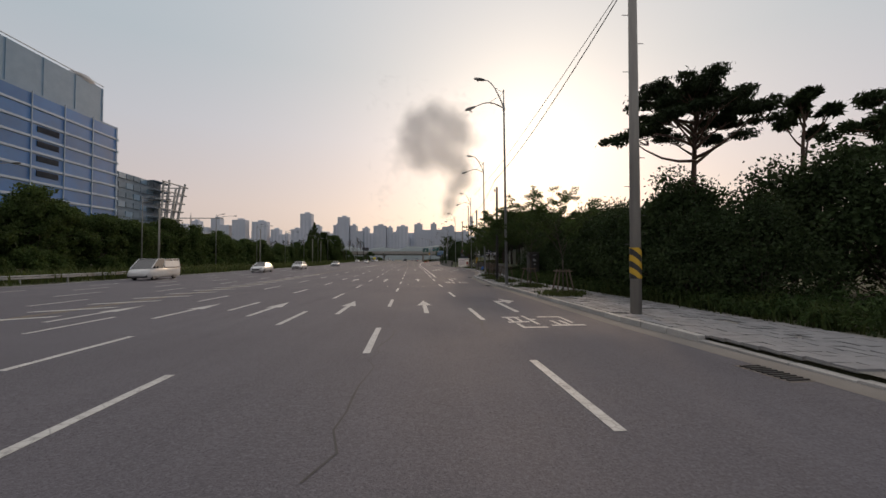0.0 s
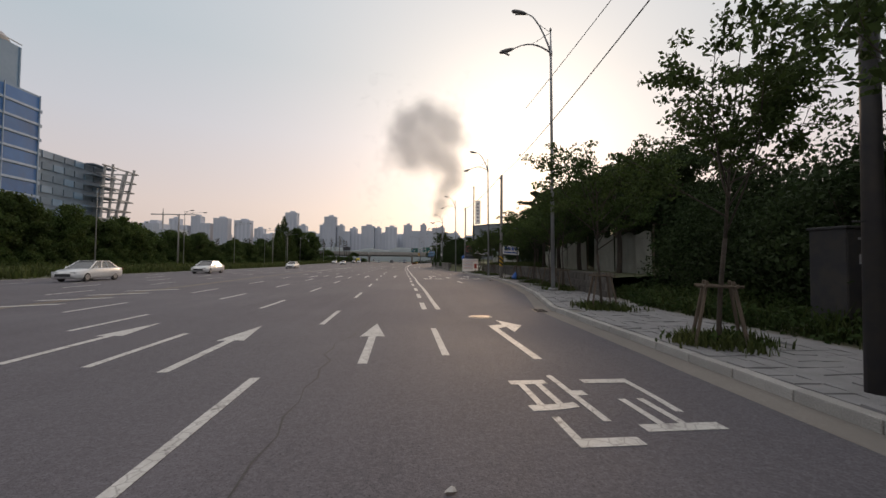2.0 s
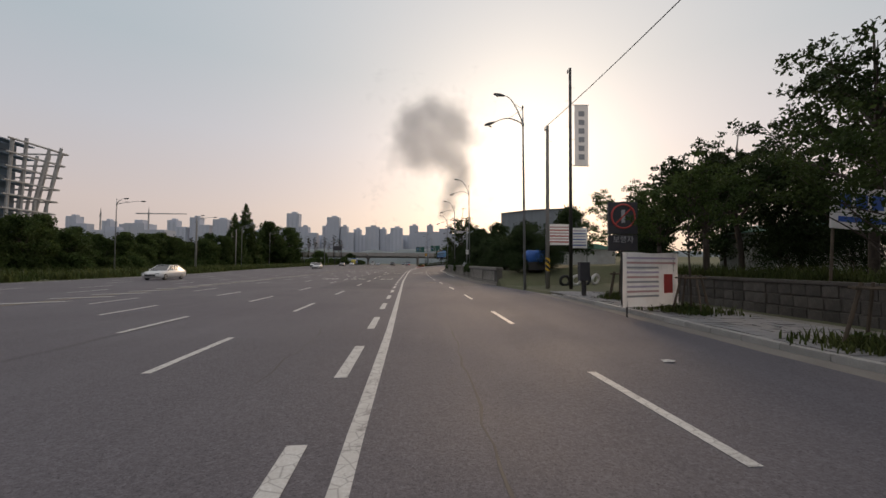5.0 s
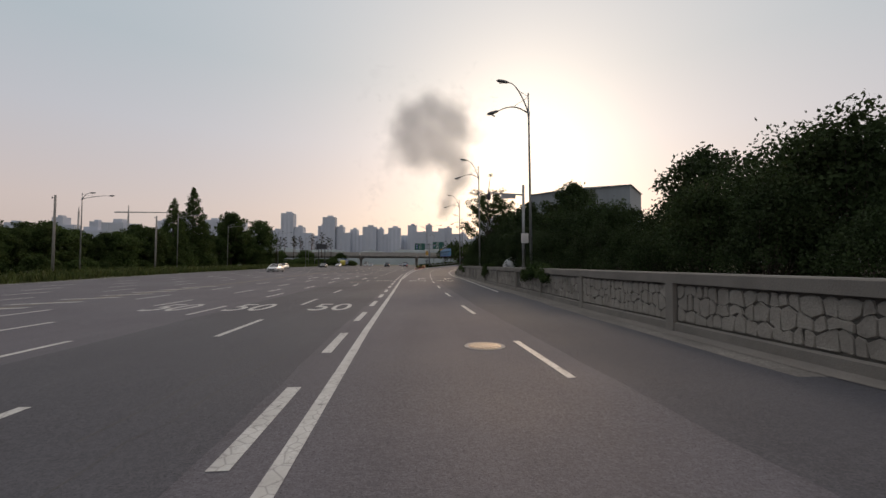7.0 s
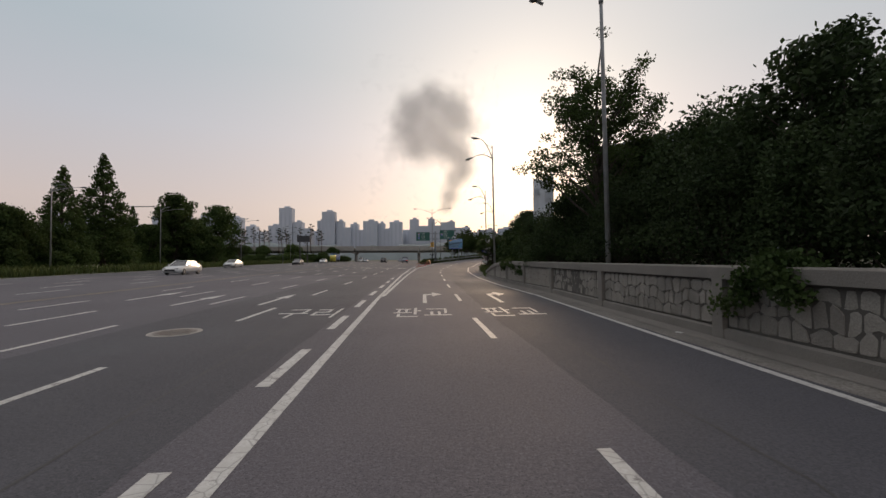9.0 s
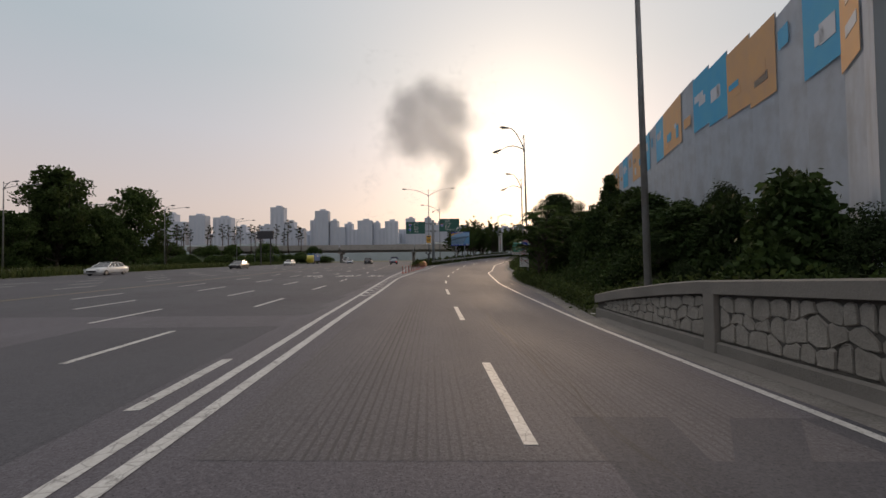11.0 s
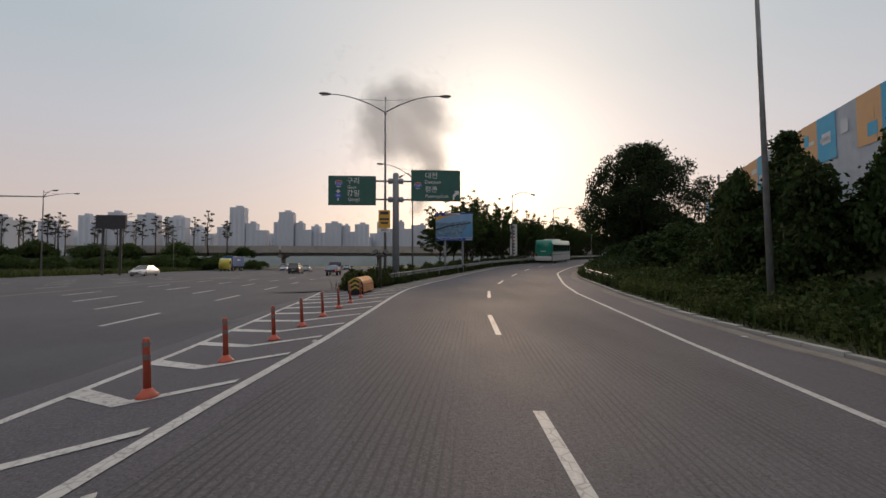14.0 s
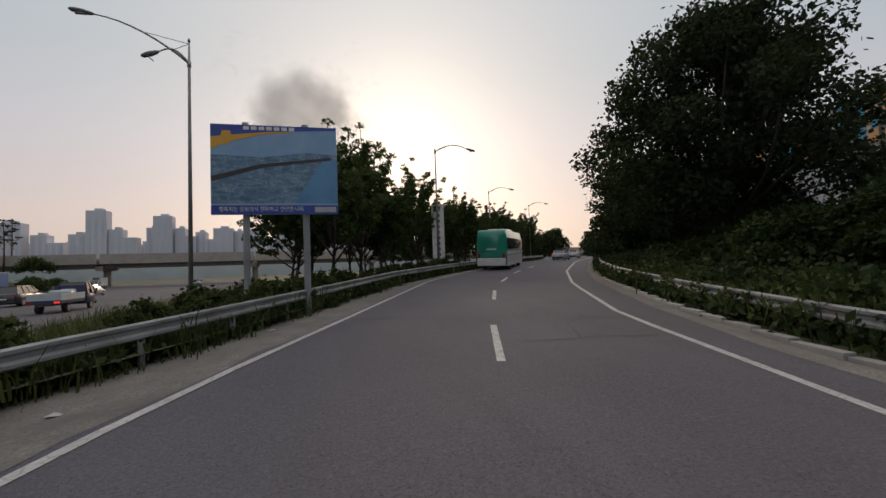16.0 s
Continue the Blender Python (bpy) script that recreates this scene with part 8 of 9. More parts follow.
for k in range(7):
    print_shape([(-0.5 + 0.12 * k, 0.945), (-0.41 + 0.12 * k, 0.945), (-0.41 + 0.12 * k, 0.985), (-0.5 + 0.12 * k, 0.985)], SIGN_WHITE, 0.012, "print_bar")
letters("행복하는 안보의식 행복하고 안전한 나라", 0.17, -0.4, Z0 + 0.15, panel, SIGN_WHITE, face=-0.065, squeeze=0.85)
print_shape([(0.62, 0.02), (0.97, 0.02), (0.97, 0.08), (0.62, 0.08)], GREY_PRINT, 0.012, "print_bar")

lz = street_lamp(12.6, "tall steel street lamp with a long and a short arm", arms=((-3.3, 1.45, -0.4), (-1.05, 0.25, -0.3)), joint=-1.0)
lz.matrix_basis = pose(1.3, 247.0, ground_z(1.3, 247) - 0.6)
ls = street_lamp(9.8, "steel street lamp with one straight arm over the ramp", arms=((2.7, 0.4, 0.0),), joint=-0.1)
for i, (x, y, turn) in enumerate(((15.9, 257.1, 0), (29.5, 276, -20), (44, 290, -20))):
    m = pose(x, y, ground_z(x + 1.5, y) + 0.0, 0, 0, turn)
    ob = ls if i == 0 else copy_thing(ls, m)
    ob.matrix_basis = m
for x, y, w in ((16.85, 259.9, 1.05), (34.0, 281.5, 1.0)):
    vb = thing("tall_banner_sign", "tall narrow white sign with vertical lettering", "sign", m=pose(x, y, ground_z(x + 1, y), 0, 0, -10))
    bm = bmesh.new()
    box(bm, (w, 0.14, 4.7), (0, 0, 3.6), bevel=0.02)
    sheet = part("panel", bm, SIGN_WHITE, vb)
    bm = bmesh.new()
    tube(bm, [(0, 0.12, -0.5), (0, 0.12, 1.4)], 0.12, 8)
    part("foot_post", bm, MAST, vb)
    bm = bmesh.new()
    tube(bm, [(0.2 * math.cos(a), -0.08, 5.5 + 0.2 * math.sin(a)) for a in np.linspace(0, 6.283, 15)], 0.03, 6, caps=False)
    part("emblem", bm, BLACK_PRINT, sheet)
    for k in range(8):
        bm = bmesh.new()
        box(bm, (0.3, 0.01, 0.26), (0, -0.078, 4.95 - 0.48 * k))
        part("print_bar", bm, RED_PRINT if 1 < k < 4 else BLACK_PRINT, sheet)

# dark undergrowth creeping out below the rails
urng = np.random.default_rng(191)
cs, rs = [], []
for _ in range(620):
    y = urng.uniform(226.5, 292)
    x = lerp(y, RAIL_IN) - 0.3 + 0.22 * urng.normal()
    cs.append((x, y, ground_z(x, y) + 0.16 + 0.12 * urng.random()))
    rs.append(0.2 + 0.22 * urng.random())
for _ in range(900):
    y = urng.uniform(221, 292)
    x = lerp(y, ROAD_R) + 0.45 + abs(urng.normal()) * 0.7
    cs.append((x, y, side_z(x, y) + 0.14 + 0.15 * urng.random()))
    rs.append(0.22 + 0.28 * urng.random())
for _ in range(520):
    y = urng.uniform(226, 282)
    x = lerp(y, ROAD_R) + 1.4 + 8.0 * urng.random()
    cs.append((x, y, side_z(x, y) + 0.3 + 0.5 * urng.random()))
    rs.append(0.5 + 0.6 * urng.random())
v, f = leaf_cloud(urng, cs, rs, 90000, 0.11, 0.8, long=1.8)
tagged(leaf_object("undergrowth", v, f, LEAF_DARK, None), "dark tangled undergrowth below the ramp's rails", "undergrowth", kind="stuff")

# trees between the ramp and the main road
isl = [airy_tree(161 + k, h, s, "leafy tree on the island beyond the billboard", trunk_h=0.16, leaves=9500, size=0.1, mat=LEAF, limbs=18, girth=0.12, rise=0.9, spray=0.12) for k, (h, s) in enumerate(((9.0, 2.6), (8.4, 2.4)))]
gk = [airy_tree(165 + k, h, s, "young upright ginkgo on the island", trunk_h=0.1, leaves=8500, size=0.085, mat=LEAF, limbs=16, girth=0.1, rise=2.2, spray=0.13) for k, (h, s) in enumerate(((9.6, 1.9), (8.8, 2.1)))]
a_, b_, c_, d_ = [], [], [], []
irg = np.random.default_rng(171)
for k in range(24):
    y = 247 + 2.2 * k
    x = lerp(y, GORE_IN) - 4.2 - 2.4 * irg.random() - (1.6 if k % 2 else 0)
    (a_, b_, c_, d_)[k % 4].append((x, y, 360 * irg.random(), 0.85 + 0.35 * irg.random(), ground_z(x, y) - 0.15))
for k in range(16):
    y = 252 + 3.0 * k
    x = lerp(y, GORE_IN) - 9 - 3 * irg.random()
    (a_, b_)[k % 2].append((x, y, 360 * irg.random(), 0.9 + 0.35 * irg.random(), ground_z(x, y) - 0.15))
place_copies(isl[0], a_, "island trees")
place_copies(isl[1], b_, "island trees")
place_copies(gk[0], c_, "island ginkgos")
place_copies(gk[1], d_, "island ginkgos")
# woods that close the ramp's far end
far = [broad_tree(175, 9.0, 3.6, "tree in the wood past the ramp", trunk_h=0.2, leaves=3200, size=0.34, mat=LEAF_DARK, clumps=40, girth=0.15)]
place_copies(far[0], [(lerp(min(y, 300), ROAD_R) + 3 + 5 * irg.random() + (6 if k % 2 else 0), y, 360 * irg.random(), 0.75 + 0.3 * irg.random(), lerp(min(y, 300), RAMP_Z) - 0.6) for k, y in enumerate(frange(254, 300, 2.4))] +
             [(x, 304 + 12 * irg.random() + 0.1 * x, 360 * irg.random(), 0.7 + 0.35 * irg.random(), 2.6) for x in frange(22, 110, 4.5)], "woods past the ramp")


# ---- vehicles ----
def car_paint(name, color, rough=0.3):
    return material(name, color, tuple(c * 0.9 for c in color), scale=1.5, rough=rough, coat=0.6, stain=tuple(c * 0.8 for c in color), stain_scale=0.8)


PAINT_WHITE, PAINT_SILVER = car_paint("white_car_paint", (0.6, 0.6, 0.6)), car_paint("silver_blue_car_paint", (0.3, 0.34, 0.4))
PAINT_BLACK, PAINT_NAVY = car_paint("black_car_paint", (0.025, 0.025, 0.03)), car_paint("navy_truck_paint", (0.02, 0.03, 0.09))
PAINT_GREEN, PAINT_YELLOW_CAB = car_paint("green_bus_paint", (0.02, 0.25, 0.18)), car_paint("yellow_cab_paint", (0.5, 0.42, 0.05))
BED_PALE, CONTAINER_BLUE = car_paint("pale_grey_truck_bed", (0.42, 0.48, 0.53), 0.5), car_paint("blue_container_paint", (0.02, 0.1, 0.3), 0.5)
CAR_GLASS = glass_material("dark_car_glass", (0.02, 0.025, 0.03), 0.05)
TRIM_BLACK = material("black_trim_plastic", (0.02, 0.02, 0.022), (0.03, 0.03, 0.032), scale=5, rough=0.6)
RIM = material("alloy_rim", (0.35, 0.35, 0.36), (0.28, 0.28, 0.29), scale=6, rough=0.35, metal=0.8)
LAMP_RED = glow_material("lit_tail_lamp", (0.8, 0.04, 0.02), 0.8)
LAMP_DULL_RED = material("tail_lamp_glass", (0.3, 0.015, 0.015), (0.24, 0.012, 0.012), scale=8, rough=0.2)
LAMP_CLEAR = material("headlamp_glass", (0.5, 0.5, 0.5), (0.42, 0.42, 0.44), scale=8, rough=0.12)


def wheel(root, x, y, r, w=0.2):
    bm = bmesh.new()
    s = 1 if x > 0 else -1
    tube(bm, [(x - s * w / 2, y, r), (x - s * w * 0.44, y, r), (x + s * w * 0.3, y, r), (x + s * w * 0.45, y, r)], [r * 0.9, r, r, r * 0.88], 20)
    tyre = part("wheel", bm, BLACK, root, smooth=False)
    bm = bmesh.new()
    tube(bm, [(x + s * w * 0.3, y, r), (x + s * w * 0.47, y, r)], [r * 0.66, r * 0.62], 16)
    part("rim", bm, RIM, tyre)


def loft(stations, mat, name, root, label=""):
    """A closed skin through rounded sections. Stations: y, half width, foot, top, and how far the shoulder is rounded."""
    bm = bmesh.new()
    rings = []
    for y, w, z0, z1, rd in stations:
        h = z1 - z0
        half = [(w * 0.9, z0), (w, z0 + h * 0.22), (w, z0 + h * 0.6), (w * (1 - 0.35 * rd), z1 - h * 0.14), (w * (1 - rd), z1)]
        sec = half + [(-x, z) for x, z in half[::-1]]
        rings.append([bm.verts.new((x, y, z)) for x, z in sec])
    n = len(rings[0])
    for a, b in zip(rings, rings[1:]):
        for k in range(n):
            bm.faces.new((a[k], a[(k + 1) % n], b[(k + 1) % n], b[k]))
    bm.faces.new(rings[0])
    bm.faces.new(rings[-1][::-1])
    bmesh.ops.recalc_face_normals(bm, faces=bm.faces)
    return part(name, bm, mat, root, label, smooth=True)


def small_box(root, name, size, at, mat, turn=None, bevel=0.01, label=""):
    bm = bmesh.new()
    box(bm, size, at, turn, bevel)
    return part(name, bm, mat, root, label)


def cabin(root, y0, y1, y2, y3, w0, w1, z0, z1, paint, pillars=(0.5,)):
    """Glasshouse: y0, y1 the rear screen's foot and head, y2, y3 the windscreen's head and foot."""
    bm = bmesh.new()
    lo = [(-w0, y0), (w0, y0), (w0, y3), (-w0, y3)]
    hi = [(-w1, y1), (w1, y1), (w1, y2), (-w1, y2)]
    a = [bm.verts.new((x, y, z0)) for x, y in lo]
    b = [bm.verts.new((x, y, z1)) for x, y in hi]
    for k in range(4):
        bm.faces.new((a[k], a[(k + 1) % 4], b[(k + 1) % 4], b[k]))
    bm.faces.new(b)
    bm.faces.new(a[::-1])
    part("glasshouse", bm, CAR_GLASS, root, "dark tinted window glass")
    bm = bmesh.new()
    box(bm, (2 * w1 + 0.06, y2 - y1 + 0.12, 0.05), (0, (y1 + y2) / 2, z1 + 0.02), bevel=0.02)
    part("roof", bm, paint, root)
    for s in (-1, 1):
        for p, q in (((s * w0, y0), (s * w1, y1)), ((s * w0, y3), (s * w1, y2))):
            bm = bmesh.new()
            tube(bm, [(p[0], p[1], z0 - 0.02), (q[0], q[1], z1 + 0.02)], 0.045, 6)
            part("pillar", bm, paint, root)
        for t in pillars:
            bm = bmesh.new()
            tube(bm, [(s * (w0 + 0.004), y0 + (y3 - y0) * t, z0), (s * (w1 + 0.004), y1 + (y2 - y1) * t, z1)], 0.035, 6)
            part("pillar", bm, paint if len(pillars) > 1 else TRIM_BLACK, root)


def sedan(paint, label, lit=False, suv=False):
    root = thing("car", label, "car")
    k = 1.0
    top, belt, H = (0.98, 0.95, 1.44) if not suv else (1.12, 1.1, 1.72)
    loft([(-2.38, 0.72, 0.42, 0.86 if not suv else 1.0, 0.18), (-2.28, 0.86, 0.24, top, 0.15), (-1.7, 0.92, 0.2, top + 0.01, 0.1), (-0.6, 0.93, 0.2, belt, 0.1), (0.7, 0.93, 0.2, belt, 0.1), (1.05, 0.92, 0.2, belt - 0.02, 0.14),
          (1.9, 0.9, 0.2, belt - 0.13, 0.2), (2.25, 0.82, 0.24, belt - 0.25, 0.25), (2.38, 0.66, 0.4, belt - 0.4, 0.3)], paint, "body", root)
    if suv:
        cabin(root, -2.2, -1.9, 0.1, 0.95, 0.84, 0.66, 1.08, H, paint, (0.3, 0.62))
    else:
        cabin(root, -1.85, -1.1, 0.15, 1.1, 0.83, 0.6, 0.93, H, paint, (0.36, 0.62))
    for x in (-0.83, 0.83):
        for y in (-1.42, 1.4):
            wheel(root, x, y, 0.33 if not suv else 0.37)
    z = top - 0.16
    for s in (-1, 1):
        small_box(root, "tail_lamp", (0.36, 0.08, 0.14), (s * 0.66, -2.33, z), LAMP_RED if lit else LAMP_DULL_RED, bevel=0.02)
        small_box(root, "headlamp", (0.36, 0.1, 0.13), (s * 0.6, 2.27, belt - 0.3), LAMP_CLEAR, bevel=0.02)
        small_box(root, "door_mirror", (0.18, 0.1, 0.12), (s * 1.0, 0.72, belt + 0.06), paint, bevel=0.03)
    small_box(root, "rear_bumper", (1.5, 0.1, 0.2), (0, -2.34, 0.42), TRIM_BLACK, bevel=0.03)
    small_box(root, "front_grille", (1.0, 0.06, 0.2), (0, 2.37, 0.48), TRIM_BLACK, bevel=0.02)
    small_box(root, "number_plate", (0.52, 0.02, 0.12), (0, -2.42, 0.66), SIGN_WHITE, bevel=0.003)
    return root


def minivan(paint, label):
    root = thing("van", label, "van")
    loft([(-2.6, 0.84, 0.4, 1.1, 0.06), (-2.5, 0.95, 0.24, 1.18, 0.05), (0.9, 0.96, 0.22, 1.16, 0.06), (1.9, 0.95, 0.22, 1.1, 0.1), (2.4, 0.9, 0.26, 0.98, 0.16), (2.58, 0.8, 0.4, 0.8, 0.2)], paint, "body", root)
    cabin(root, -2.52, -2.38, 1.0, 2.05, 0.93, 0.82, 1.1, 1.95, paint, (0.3, 0.62))
    for s in (-1, 1):
        small_box(root, "side_panel", (0.04, 2.4, 0.6), (s * 0.885, -1.2, 1.5), paint, Euler((0, radians(-8 * s), 0)).to_matrix())
        small_box(root, "headlamp", (0.3, 0.1, 0.16), (s * 0.68, 2.42, 0.72), LAMP_CLEAR)
        small_box(root, "tail_lamp", (0.1, 0.08, 0.5), (s * 0.86, -2.57, 1.1), LAMP_DULL_RED)
        small_box(root, "door_mirror", (0.16, 0.12, 0.22), (s * 1.06, 1.35, 1.2), TRIM_BLACK, bevel=0.03)
    small_box(root, "front_bumper", (1.7, 0.14, 0.26), (0, 2.5, 0.4), TRIM_BLACK, bevel=0.05)
    for x in (-0.84, 0.84):
        for y in (-1.6, 1.6):
            wheel(root, x, y, 0.34)
    return root


def light_truck(paint, label, load, load_label, boxy, lit=False):
    """A cab-over one-ton truck with a box or a drop-side bed."""
    root = thing("truck", label, "truck")
    loft([(0.95, 0.82, 0.45, 1.1, 0.04), (1.05, 0.86, 0.4, 1.14, 0.04), (2.2, 0.86, 0.36, 1.12, 0.05), (2.5, 0.82, 0.4, 1.0, 0.1), (2.58, 0.76, 0.5, 0.86, 0.12)], paint, "cab", root)
    cabin(root, 0.98, 1.06, 1.95, 2.48, 0.84, 0.72, 1.08, 1.92, paint, (0.12, 0.6))
    small_box(root, "chassis", (0.8, 4.6, 0.16), (0, -0.2, 0.58), TRIM_BLACK)
    if boxy:
        body = small_box(root, "cargo_box", (1.74, 3.3, 1.75), (0, -0.85, 1.6), load, bevel=0.03, label=load_label)
        small_box(body, "door_seam", (0.03, 0.02, 1.6), (0, -2.505, 1.6), TRIM_BLACK)
        small_box(body, "cooling_unit", (1.1, 0.4, 0.35), (0, 0.95, 2.3), TRIM_BLACK, bevel=0.04)
    else:
        bed = small_box(root, "bed_floor", (1.74, 3.1, 0.1), (0, -0.85, 0.8), TRIM_BLACK)
        for s in (-1, 1):
            small_box(root, "side_board", (0.05, 3.1, 0.42), (s * 0.86, -0.85, 1.06), load, label=load_label)
        small_box(root, "tail_board", (1.74, 0.05, 0.42), (0, -2.4, 1.06), load, label=load_label)
        small_box(root, "lower_skirt", (1.74, 0.05, 0.22), (0, -2.41, 0.72), PAINT_NAVY)
        for s in (-1, 1):
            small_box(root, "lower_skirt", (0.05, 3.1, 0.2), (s * 0.86, -0.85, 0.74), PAINT_NAVY)
        small_box(root, "head_board", (1.7, 0.06, 0.9), (0, 0.72, 1.3), paint)
        for x, y, z in ((-0.3, -0.2, 1.3), (0.35, -0.5, 1.28), (0.1, 0.3, 1.36)):
            small_box(root, "load_bag", (0.7, 0.7, 0.4), (x, y, z - 0.05), BED_PALE, bevel=0.12)
    for s in (-1, 1):
        small_box(root, "tail_lamp", (0.3, 0.06, 0.12), (s * 0.7, -2.46, 0.72), LAMP_RED if lit and s > 0 else LAMP_DULL_RED)
        small_box(root, "headlamp", (0.28, 0.08, 0.18), (s * 0.62, 2.57, 0.72), LAMP_CLEAR)
        small_box(root, "door_mirror", (0.1, 0.1, 0.3), (s * 1.0, 2.1, 1.35), TRIM_BLACK, bevel=0.03)
        wheel(root, s * 0.76, 1.75, 0.3, 0.2)
        wheel(root, s * 0.72, -1.35, 0.3, 0.3)
    small_box(root, "front_bumper", (1.66, 0.12, 0.24), (0, 2.6, 0.46), TRIM_BLACK if not boxy else paint, bevel=0.04)
    small_box(root, "number_plate", (0.4, 0.02, 0.16), (0, -2.47, 0.56), SIGN_WHITE, bevel=0.003)
    return root


def coach(label):
    root = thing("bus", label, "bus")
    loft([(-5.75, 1.16, 0.5, 3.12, 0.12), (-5.6, 1.23, 0.34, 3.28, 0.12), (-5.0, 1.24, 0.32, 3.32, 0.12), (4.8, 1.24, 0.32, 3.32, 0.12), (5.5, 1.22, 0.34, 3.26, 0.14), (5.75, 1.12, 0.5, 3.05, 0.2)], PAINT_GREEN, "body", root, "green upper body")
    for s in (-1, 1):
        small_box(root, "lower_panel", (0.04, 10.8, 0.85), (s * 1.235, 0, 0.75), PAINT_WHITE, bevel=0.01, label="white lower side")
        small_box(root, "white_stripe", (0.03, 10.9, 0.3), (s * 1.24, 0, 1.42), PAINT_WHITE)
        for k in range(7):
            small_box(root, "side_window", (0.04, 1.36, 0.95), (s * 1.236, -4.4 + 1.47 * k, 2.2), CAR_GLASS, bevel=0.02)
        wheel(root, s * 1.08, -3.2, 0.5, 0.3)
        wheel(root, s * 1.08, 3.4, 0.5, 0.3)
        small_box(root, "tail_lamp", (0.2, 0.06, 0.5), (s * 1.0, -5.73, 1.15), LAMP_DULL_RED, bevel=0.02)
        small_box(root, "marker_lamp", (0.16, 0.05, 0.07), (s * 0.8, -5.66, 3.02), LAMP_DULL_RED)
        small_box(root, "door_mirror", (0.18, 0.16, 0.5), (s * 1.45, 5.4, 2.3), TRIM_BLACK, bevel=0.04)
    small_box(root, "rear_window", (1.95, 0.08, 0.95), (0, -5.71, 2.42), CAR_GLASS, bevel=0.05)
    small_box(root, "rear_bumper", (2.35, 0.14, 0.62), (0, -5.74, 0.68), PAINT_WHITE, bevel=0.05, label="white rear bumper")
    small_box(root, "engine_grille", (1.5, 0.05, 0.35), (0, -5.77, 1.25), PAINT_GREEN)
    small_box(root, "roof_unit", (1.7, 3.0, 0.22), (0, -1.0, 3.4), PAINT_WHITE, bevel=0.06)
    small_box(root, "print_bar", (0.8, 0.02, 0.1), (0, -5.79, 1.72), PAINT_WHITE, bevel=0.003)
    small_box(root, "number_plate", (0.5, 0.02, 0.14), (0, -5.82, 0.75), SIGN_WHITE, bevel=0.003)
    small_box(root, "windscreen", (2.1, 0.08, 1.3), (0, 5.72, 2.2), CAR_GLASS, bevel=0.05)
    return root


def container_truck(label):
    root = thing("truck", label, "truck")
    loft([(3.6, 1.1, 0.7, 2.9, 0.06), (3.8, 1.2, 0.5, 3.3, 0.1), (5.2, 1.2, 0.5, 3.1, 0.12), (5.7, 1.15, 0.6, 2.6, 0.15)], PAINT_YELLOW_CAB, "cab", root, "yellow cab")
    small_box(root, "windscreen", (2.0, 0.1, 0.9), (0, 5.6, 2.1), CAR_GLASS, bevel=0.04)
    small_box(root, "container", (2.44, 9.0, 2.6), (0, -1.3, 2.5), CONTAINER_BLUE, bevel=0.03, label="blue container")
    for s in (-1, 1):
        small_box(root, "side_window", (0.04, 0.7, 0.6), (s * 1.2, 4.7, 2.2), CAR_GLASS)
        small_box(root, "print_bar", (0.02, 2.4, 0.4), (s * 1.235, -1.3, 2.9), PAINT_WHITE)
        for y in (4.6, 2.2, -3.4, -4.6):
            wheel(root, s * 1.0, y, 0.5, 0.3)
    small_box(root, "chassis", (0.9, 10, 0.25), (0, -1.0, 0.95), TRIM_BLACK)
    return root


def park(ob, x, y, turn, ramp=False):
    ob.matrix_basis = on_road(x, y, 0.0, turn)


park(coach("green and white coach driving up the ramp"), 23.7, 261.5, -36)
park(sedan(PAINT_SILVER, "silver-blue saloon car far ahead on the ramp", lit=True), 41.5, 277.5, -46)
park(sedan(PAINT_WHITE, "white saloon car beyond on the ramp"), 52.0, 288.5, -45)
park(light_truck(PAINT_NAVY, "dark blue flatbed truck with a pale drop-side bed", BED_PALE, "pale grey drop-side board", False, lit=True), -9.9, 262.0, 1)
park(sedan(PAINT_BLACK, "black sport utility car among the lanes", suv=True), -18.0, 273.0, 2)
park(sedan(PAINT_BLACK, "black saloon car coming along the far lanes"), -33.5, 229.5, 184)
park(minivan(PAINT_WHITE, "white minivan coming along the far lanes"), -25.8, 38.3, 183)
park(light_truck(PAINT_WHITE, "white light truck with a cargo box", PAINT_WHITE, "white cargo box", True), -36.0, 332.0, 183)
white_car = sedan(PAINT_WHITE, "white saloon car coming along the far lanes")
for i, (x, y) in enumerate(((-24.3, 59.0), (-24.4, 76.0), (-26.8, 114.2), (-28.2, 175.5), (-38.0, 207.0), (-36.0, 262.0))):
    m = on_road(x, y, 0.0, 183)
    ob = white_car if i == 0 else copy_thing(white_car, m)
    ob.matrix_basis = m
silver = sedan(PAINT_SILVER, "silver saloon car far off among the lanes")
for i, (x, y, turn) in enumerate(((-20.0, 290.0, 2), (-30.0, 310.0, 183), (-16.0, 325.0, 2))):
    m = on_road(x, y, 0.0, turn)
    ob = silver if i == 0 else copy_thing(silver, m)
    ob.matrix_basis = m
park(container_truck("truck with a yellow cab and a blue container"), -44.0, 312.0, 183)


# ---- wires and smoke ----
def wire(a, b, sag, r=0.014):
    a, b = Vector(a), Vector(b)
    bm = bmesh.new()
    pts = [a.lerp(b, k / 24) - Vector((0, 0, 4 * sag * (k / 24) * (1 - k / 24))) for k in range(25)]
    tube(bm, pts, r, 5)
    tagged(part("overhead_wire", bm, TRIM_BLACK), "sagging black overhead wire between poles", "wire", "overhead wires")


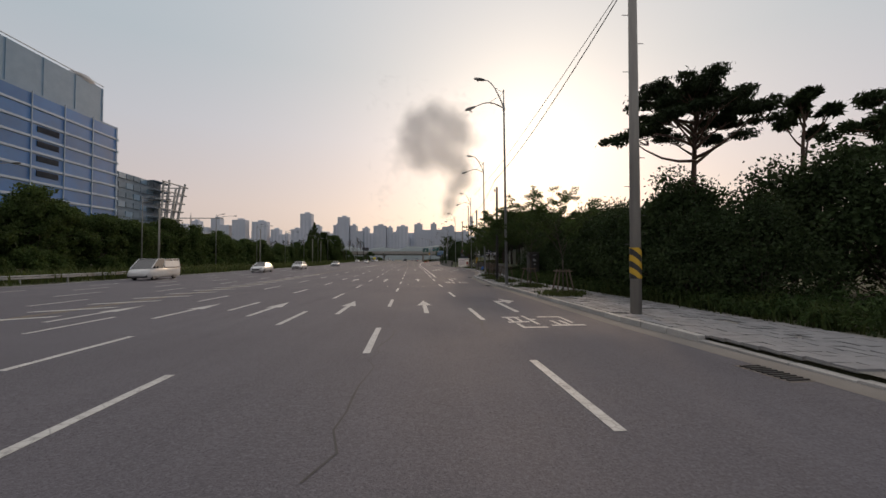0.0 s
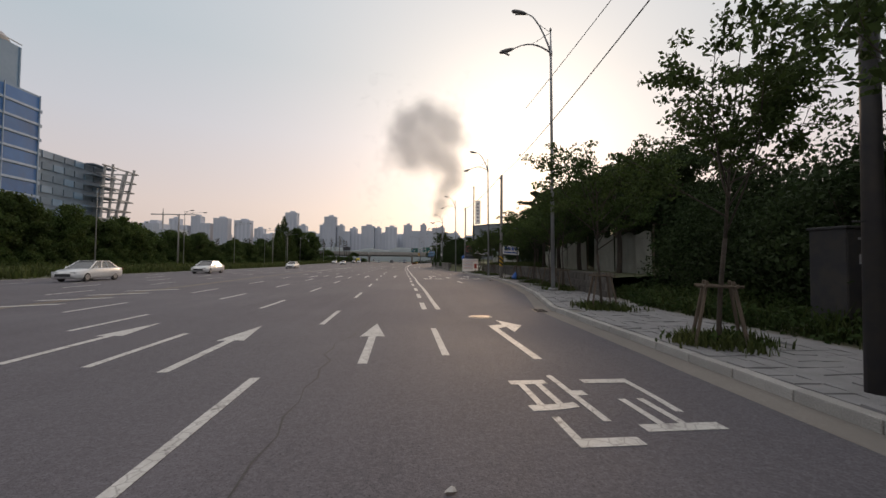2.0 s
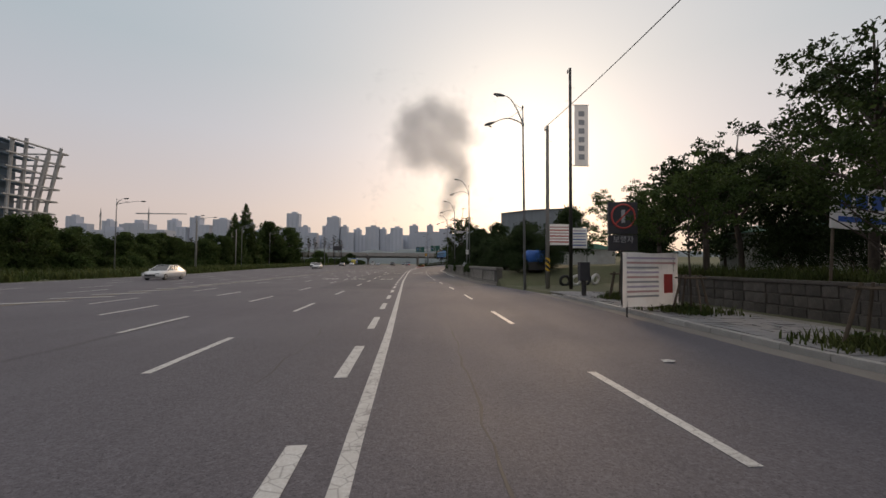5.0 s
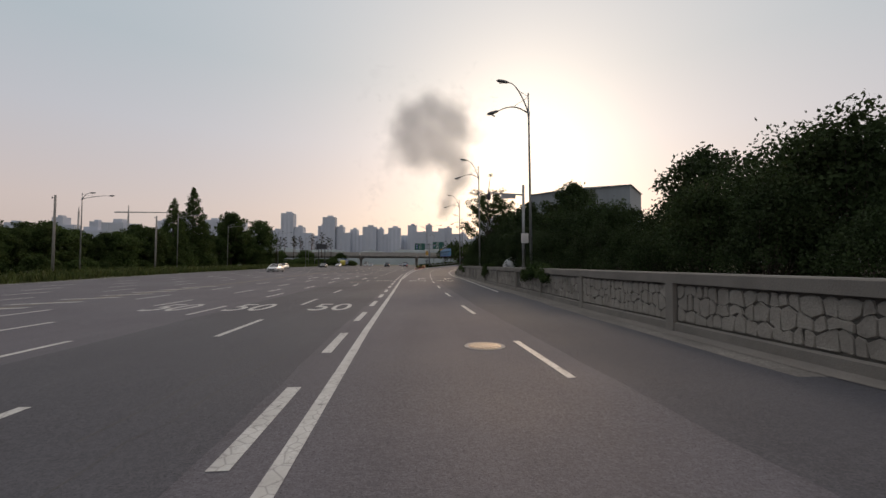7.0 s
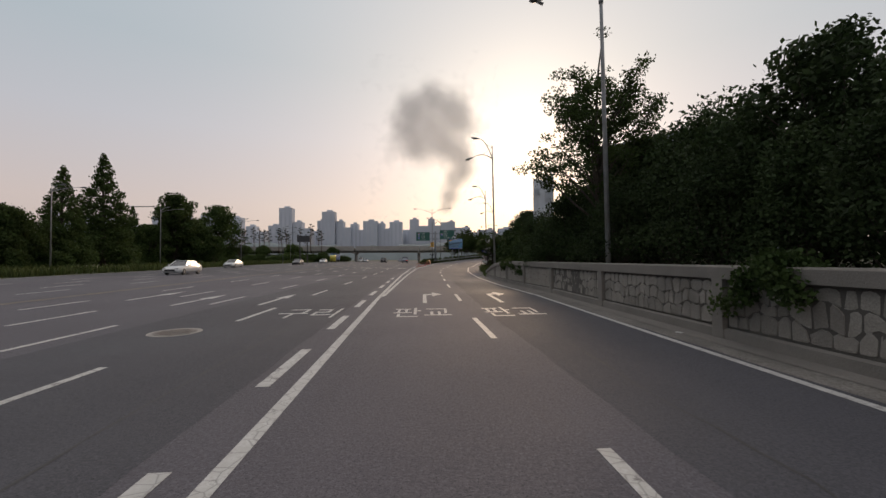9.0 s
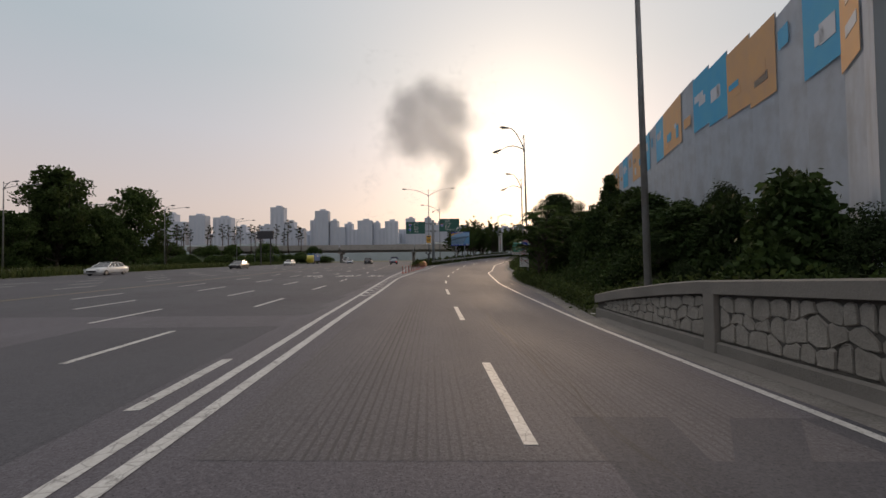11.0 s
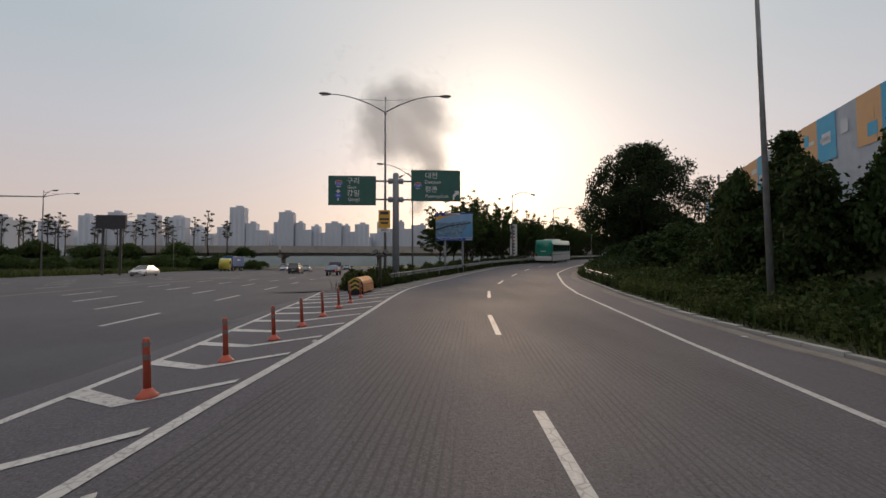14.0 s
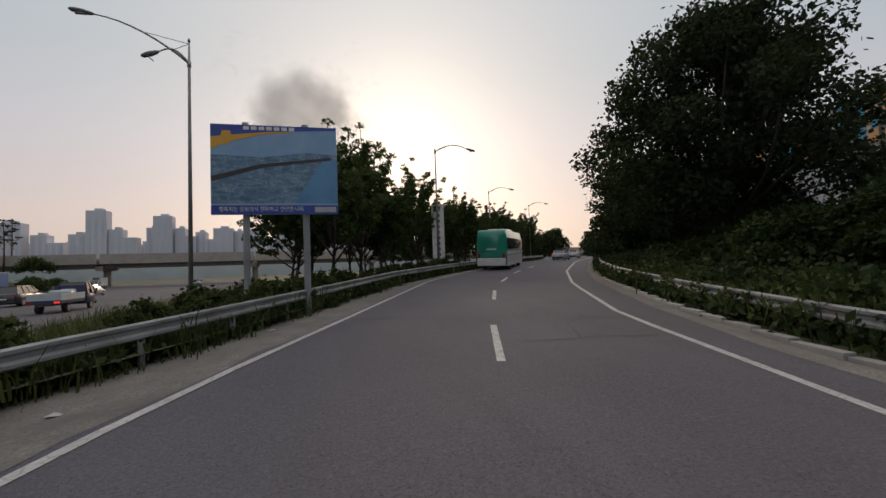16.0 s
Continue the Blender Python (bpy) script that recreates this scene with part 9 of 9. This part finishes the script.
tops = [(7.25, -38, 10.4), (7.05, 11.0, 10.3), (6.15, 32.1, 8.3), (8.1, 66.3, 9.8), (8.1, 99.8, 11.1)]
for a, b in zip(tops, tops[1:]):
    wire(a, b, 0.45, 0.02)
wire((6.9, 11.0, 10.2), (6.0, 48.2, 9.6), 0.5)
ob = bare_pole(10.8 - side_z(31.8, 238.0), 0.13, "grey concrete utility pole rising beside the hoarding", POLE_CONCRETE)
ob.matrix_basis = pose(31.8, 238.0, side_z(31.8, 238.0))
for dz in (0.25, 0.6):
    wire((31.8, 238.0, 10.75 - dz), (62.0, 222.0, 12.0 - dz), 0.5)

SMOKE = bpy.data.materials.new("drifting_smoke")
SMOKE.use_nodes = True
nt = SMOKE.node_tree
nt.nodes.remove(nt.nodes["Principled BSDF"])
tc = nt.nodes.new("ShaderNodeTexCoord")
uvn = nt.nodes.new("ShaderNodeUVMap")
body = nt.nodes.new("ShaderNodeSeparateXYZ")
nt.links.new(uvn.outputs["UV"], body.inputs[0])
wisps = noise_of(nt, 0.017, detail=10, rough=0.68, lo=0.3, hi=0.7)
soft = nt.nodes.new("ShaderNodeMath")
soft.operation = "SUBTRACT"
nt.links.new(body.outputs["X"], soft.inputs[0])
half_ = nt.nodes.new("ShaderNodeMath")
half_.operation = "MULTIPLY"
half_.inputs[1].default_value = 0.62
nt.links.new(wisps, half_.inputs[0])
nt.links.new(half_.outputs[0], soft.inputs[1])
cover = nt.nodes.new("ShaderNodeMapRange")
cover.inputs["From Min"].default_value, cover.inputs["From Max"].default_value = -0.2, 0.62
cover.inputs["To Min"].default_value, cover.inputs["To Max"].default_value = 0.0, 0.27
nt.links.new(soft.outputs[0], cover.inputs["Value"])
clear = nt.nodes.new("ShaderNodeBsdfTransparent")
puff = nt.nodes.new("ShaderNodeBsdfDiffuse")
puff.inputs["Color"].default_value = (0.4, 0.43, 0.48, 1)
thru = nt.nodes.new("ShaderNodeBsdfTranslucent")
thru.inputs["Color"].default_value = (0.42, 0.43, 0.46, 1)
mixed = nt.nodes.new("ShaderNodeMixShader")
nt.links.new(puff.outputs[0], mixed.inputs[1])
nt.links.new(thru.outputs[0], mixed.inputs[2])
final = nt.nodes.new("ShaderNodeMixShader")
nt.links.new(cover.outputs["Result"], final.inputs[0])
nt.links.new(clear.outputs[0], final.inputs[1])
nt.links.new(mixed.outputs[0], final.inputs[2])
nt.links.new(final.outputs[0], nt.nodes["Material Output"].inputs["Surface"])
# a billowing body, drawn as several soft layers one behind the other, with a thin tail below
smoke = thing("smoke_cloud", "dark drifting smoke cloud above the far city", "smoke cloud", m=pose(8, 1250, 380) @ Matrix.Diagonal((1.16, 1, 1.12, 1)))
LOBES = ((0, 10, 62, 1.0), (-58, 58, 40, 1.0), (44, 62, 44, 1.0), (-8, 88, 38, 0.9), (-66, -6, 44, 0.95), (70, 14, 40, 0.9), (-40, -58, 42, 0.95), (26, -52, 44, 0.9), (66, -66, 38, 0.95), (78, -108, 32, 0.95), (52, -136, 32, 0.9), (40, -176, 26, 0.85), (30, -206, 20, 0.6), (-110, -66, 38, 0.28), (112, -4, 36, 0.3), (100, 44, 34, 0.2), (-96, 20, 30, 0.25))
for layer_i in range(4):
    v, f, uv = [], [], []
    n = 64
    for j in range(n + 1):
        for i in range(n + 1):
            x, z = -190 + 380 * i / n, -240 + 430 * j / n
            d = sum(w * math.exp(-(((x - cx) / r) ** 2 + ((z - cz) / r) ** 2) * 1.6) for cx, cz, r, w in LOBES)
            v.append((x, 30.0 * layer_i + 26 * math.exp(-((x / 70) ** 2 + ((z - 10) / 80) ** 2)) * -1, z))
            uv.append(min(1.0, d * 0.85))
    for j in range(n):
        for i in range(n):
            a = j * (n + 1) + i
            f.append((a, a + 1, a + n + 2, a + n + 1))
    ob = part("smoke_layer", (v, [], f), SMOKE, smoke, smooth=True)
    lay = ob.data.uv_layers.new(name="body")
    for loop in ob.data.loops:
        lay.data[loop.index].uv = (uv[loop.vertex_index], 0.0)
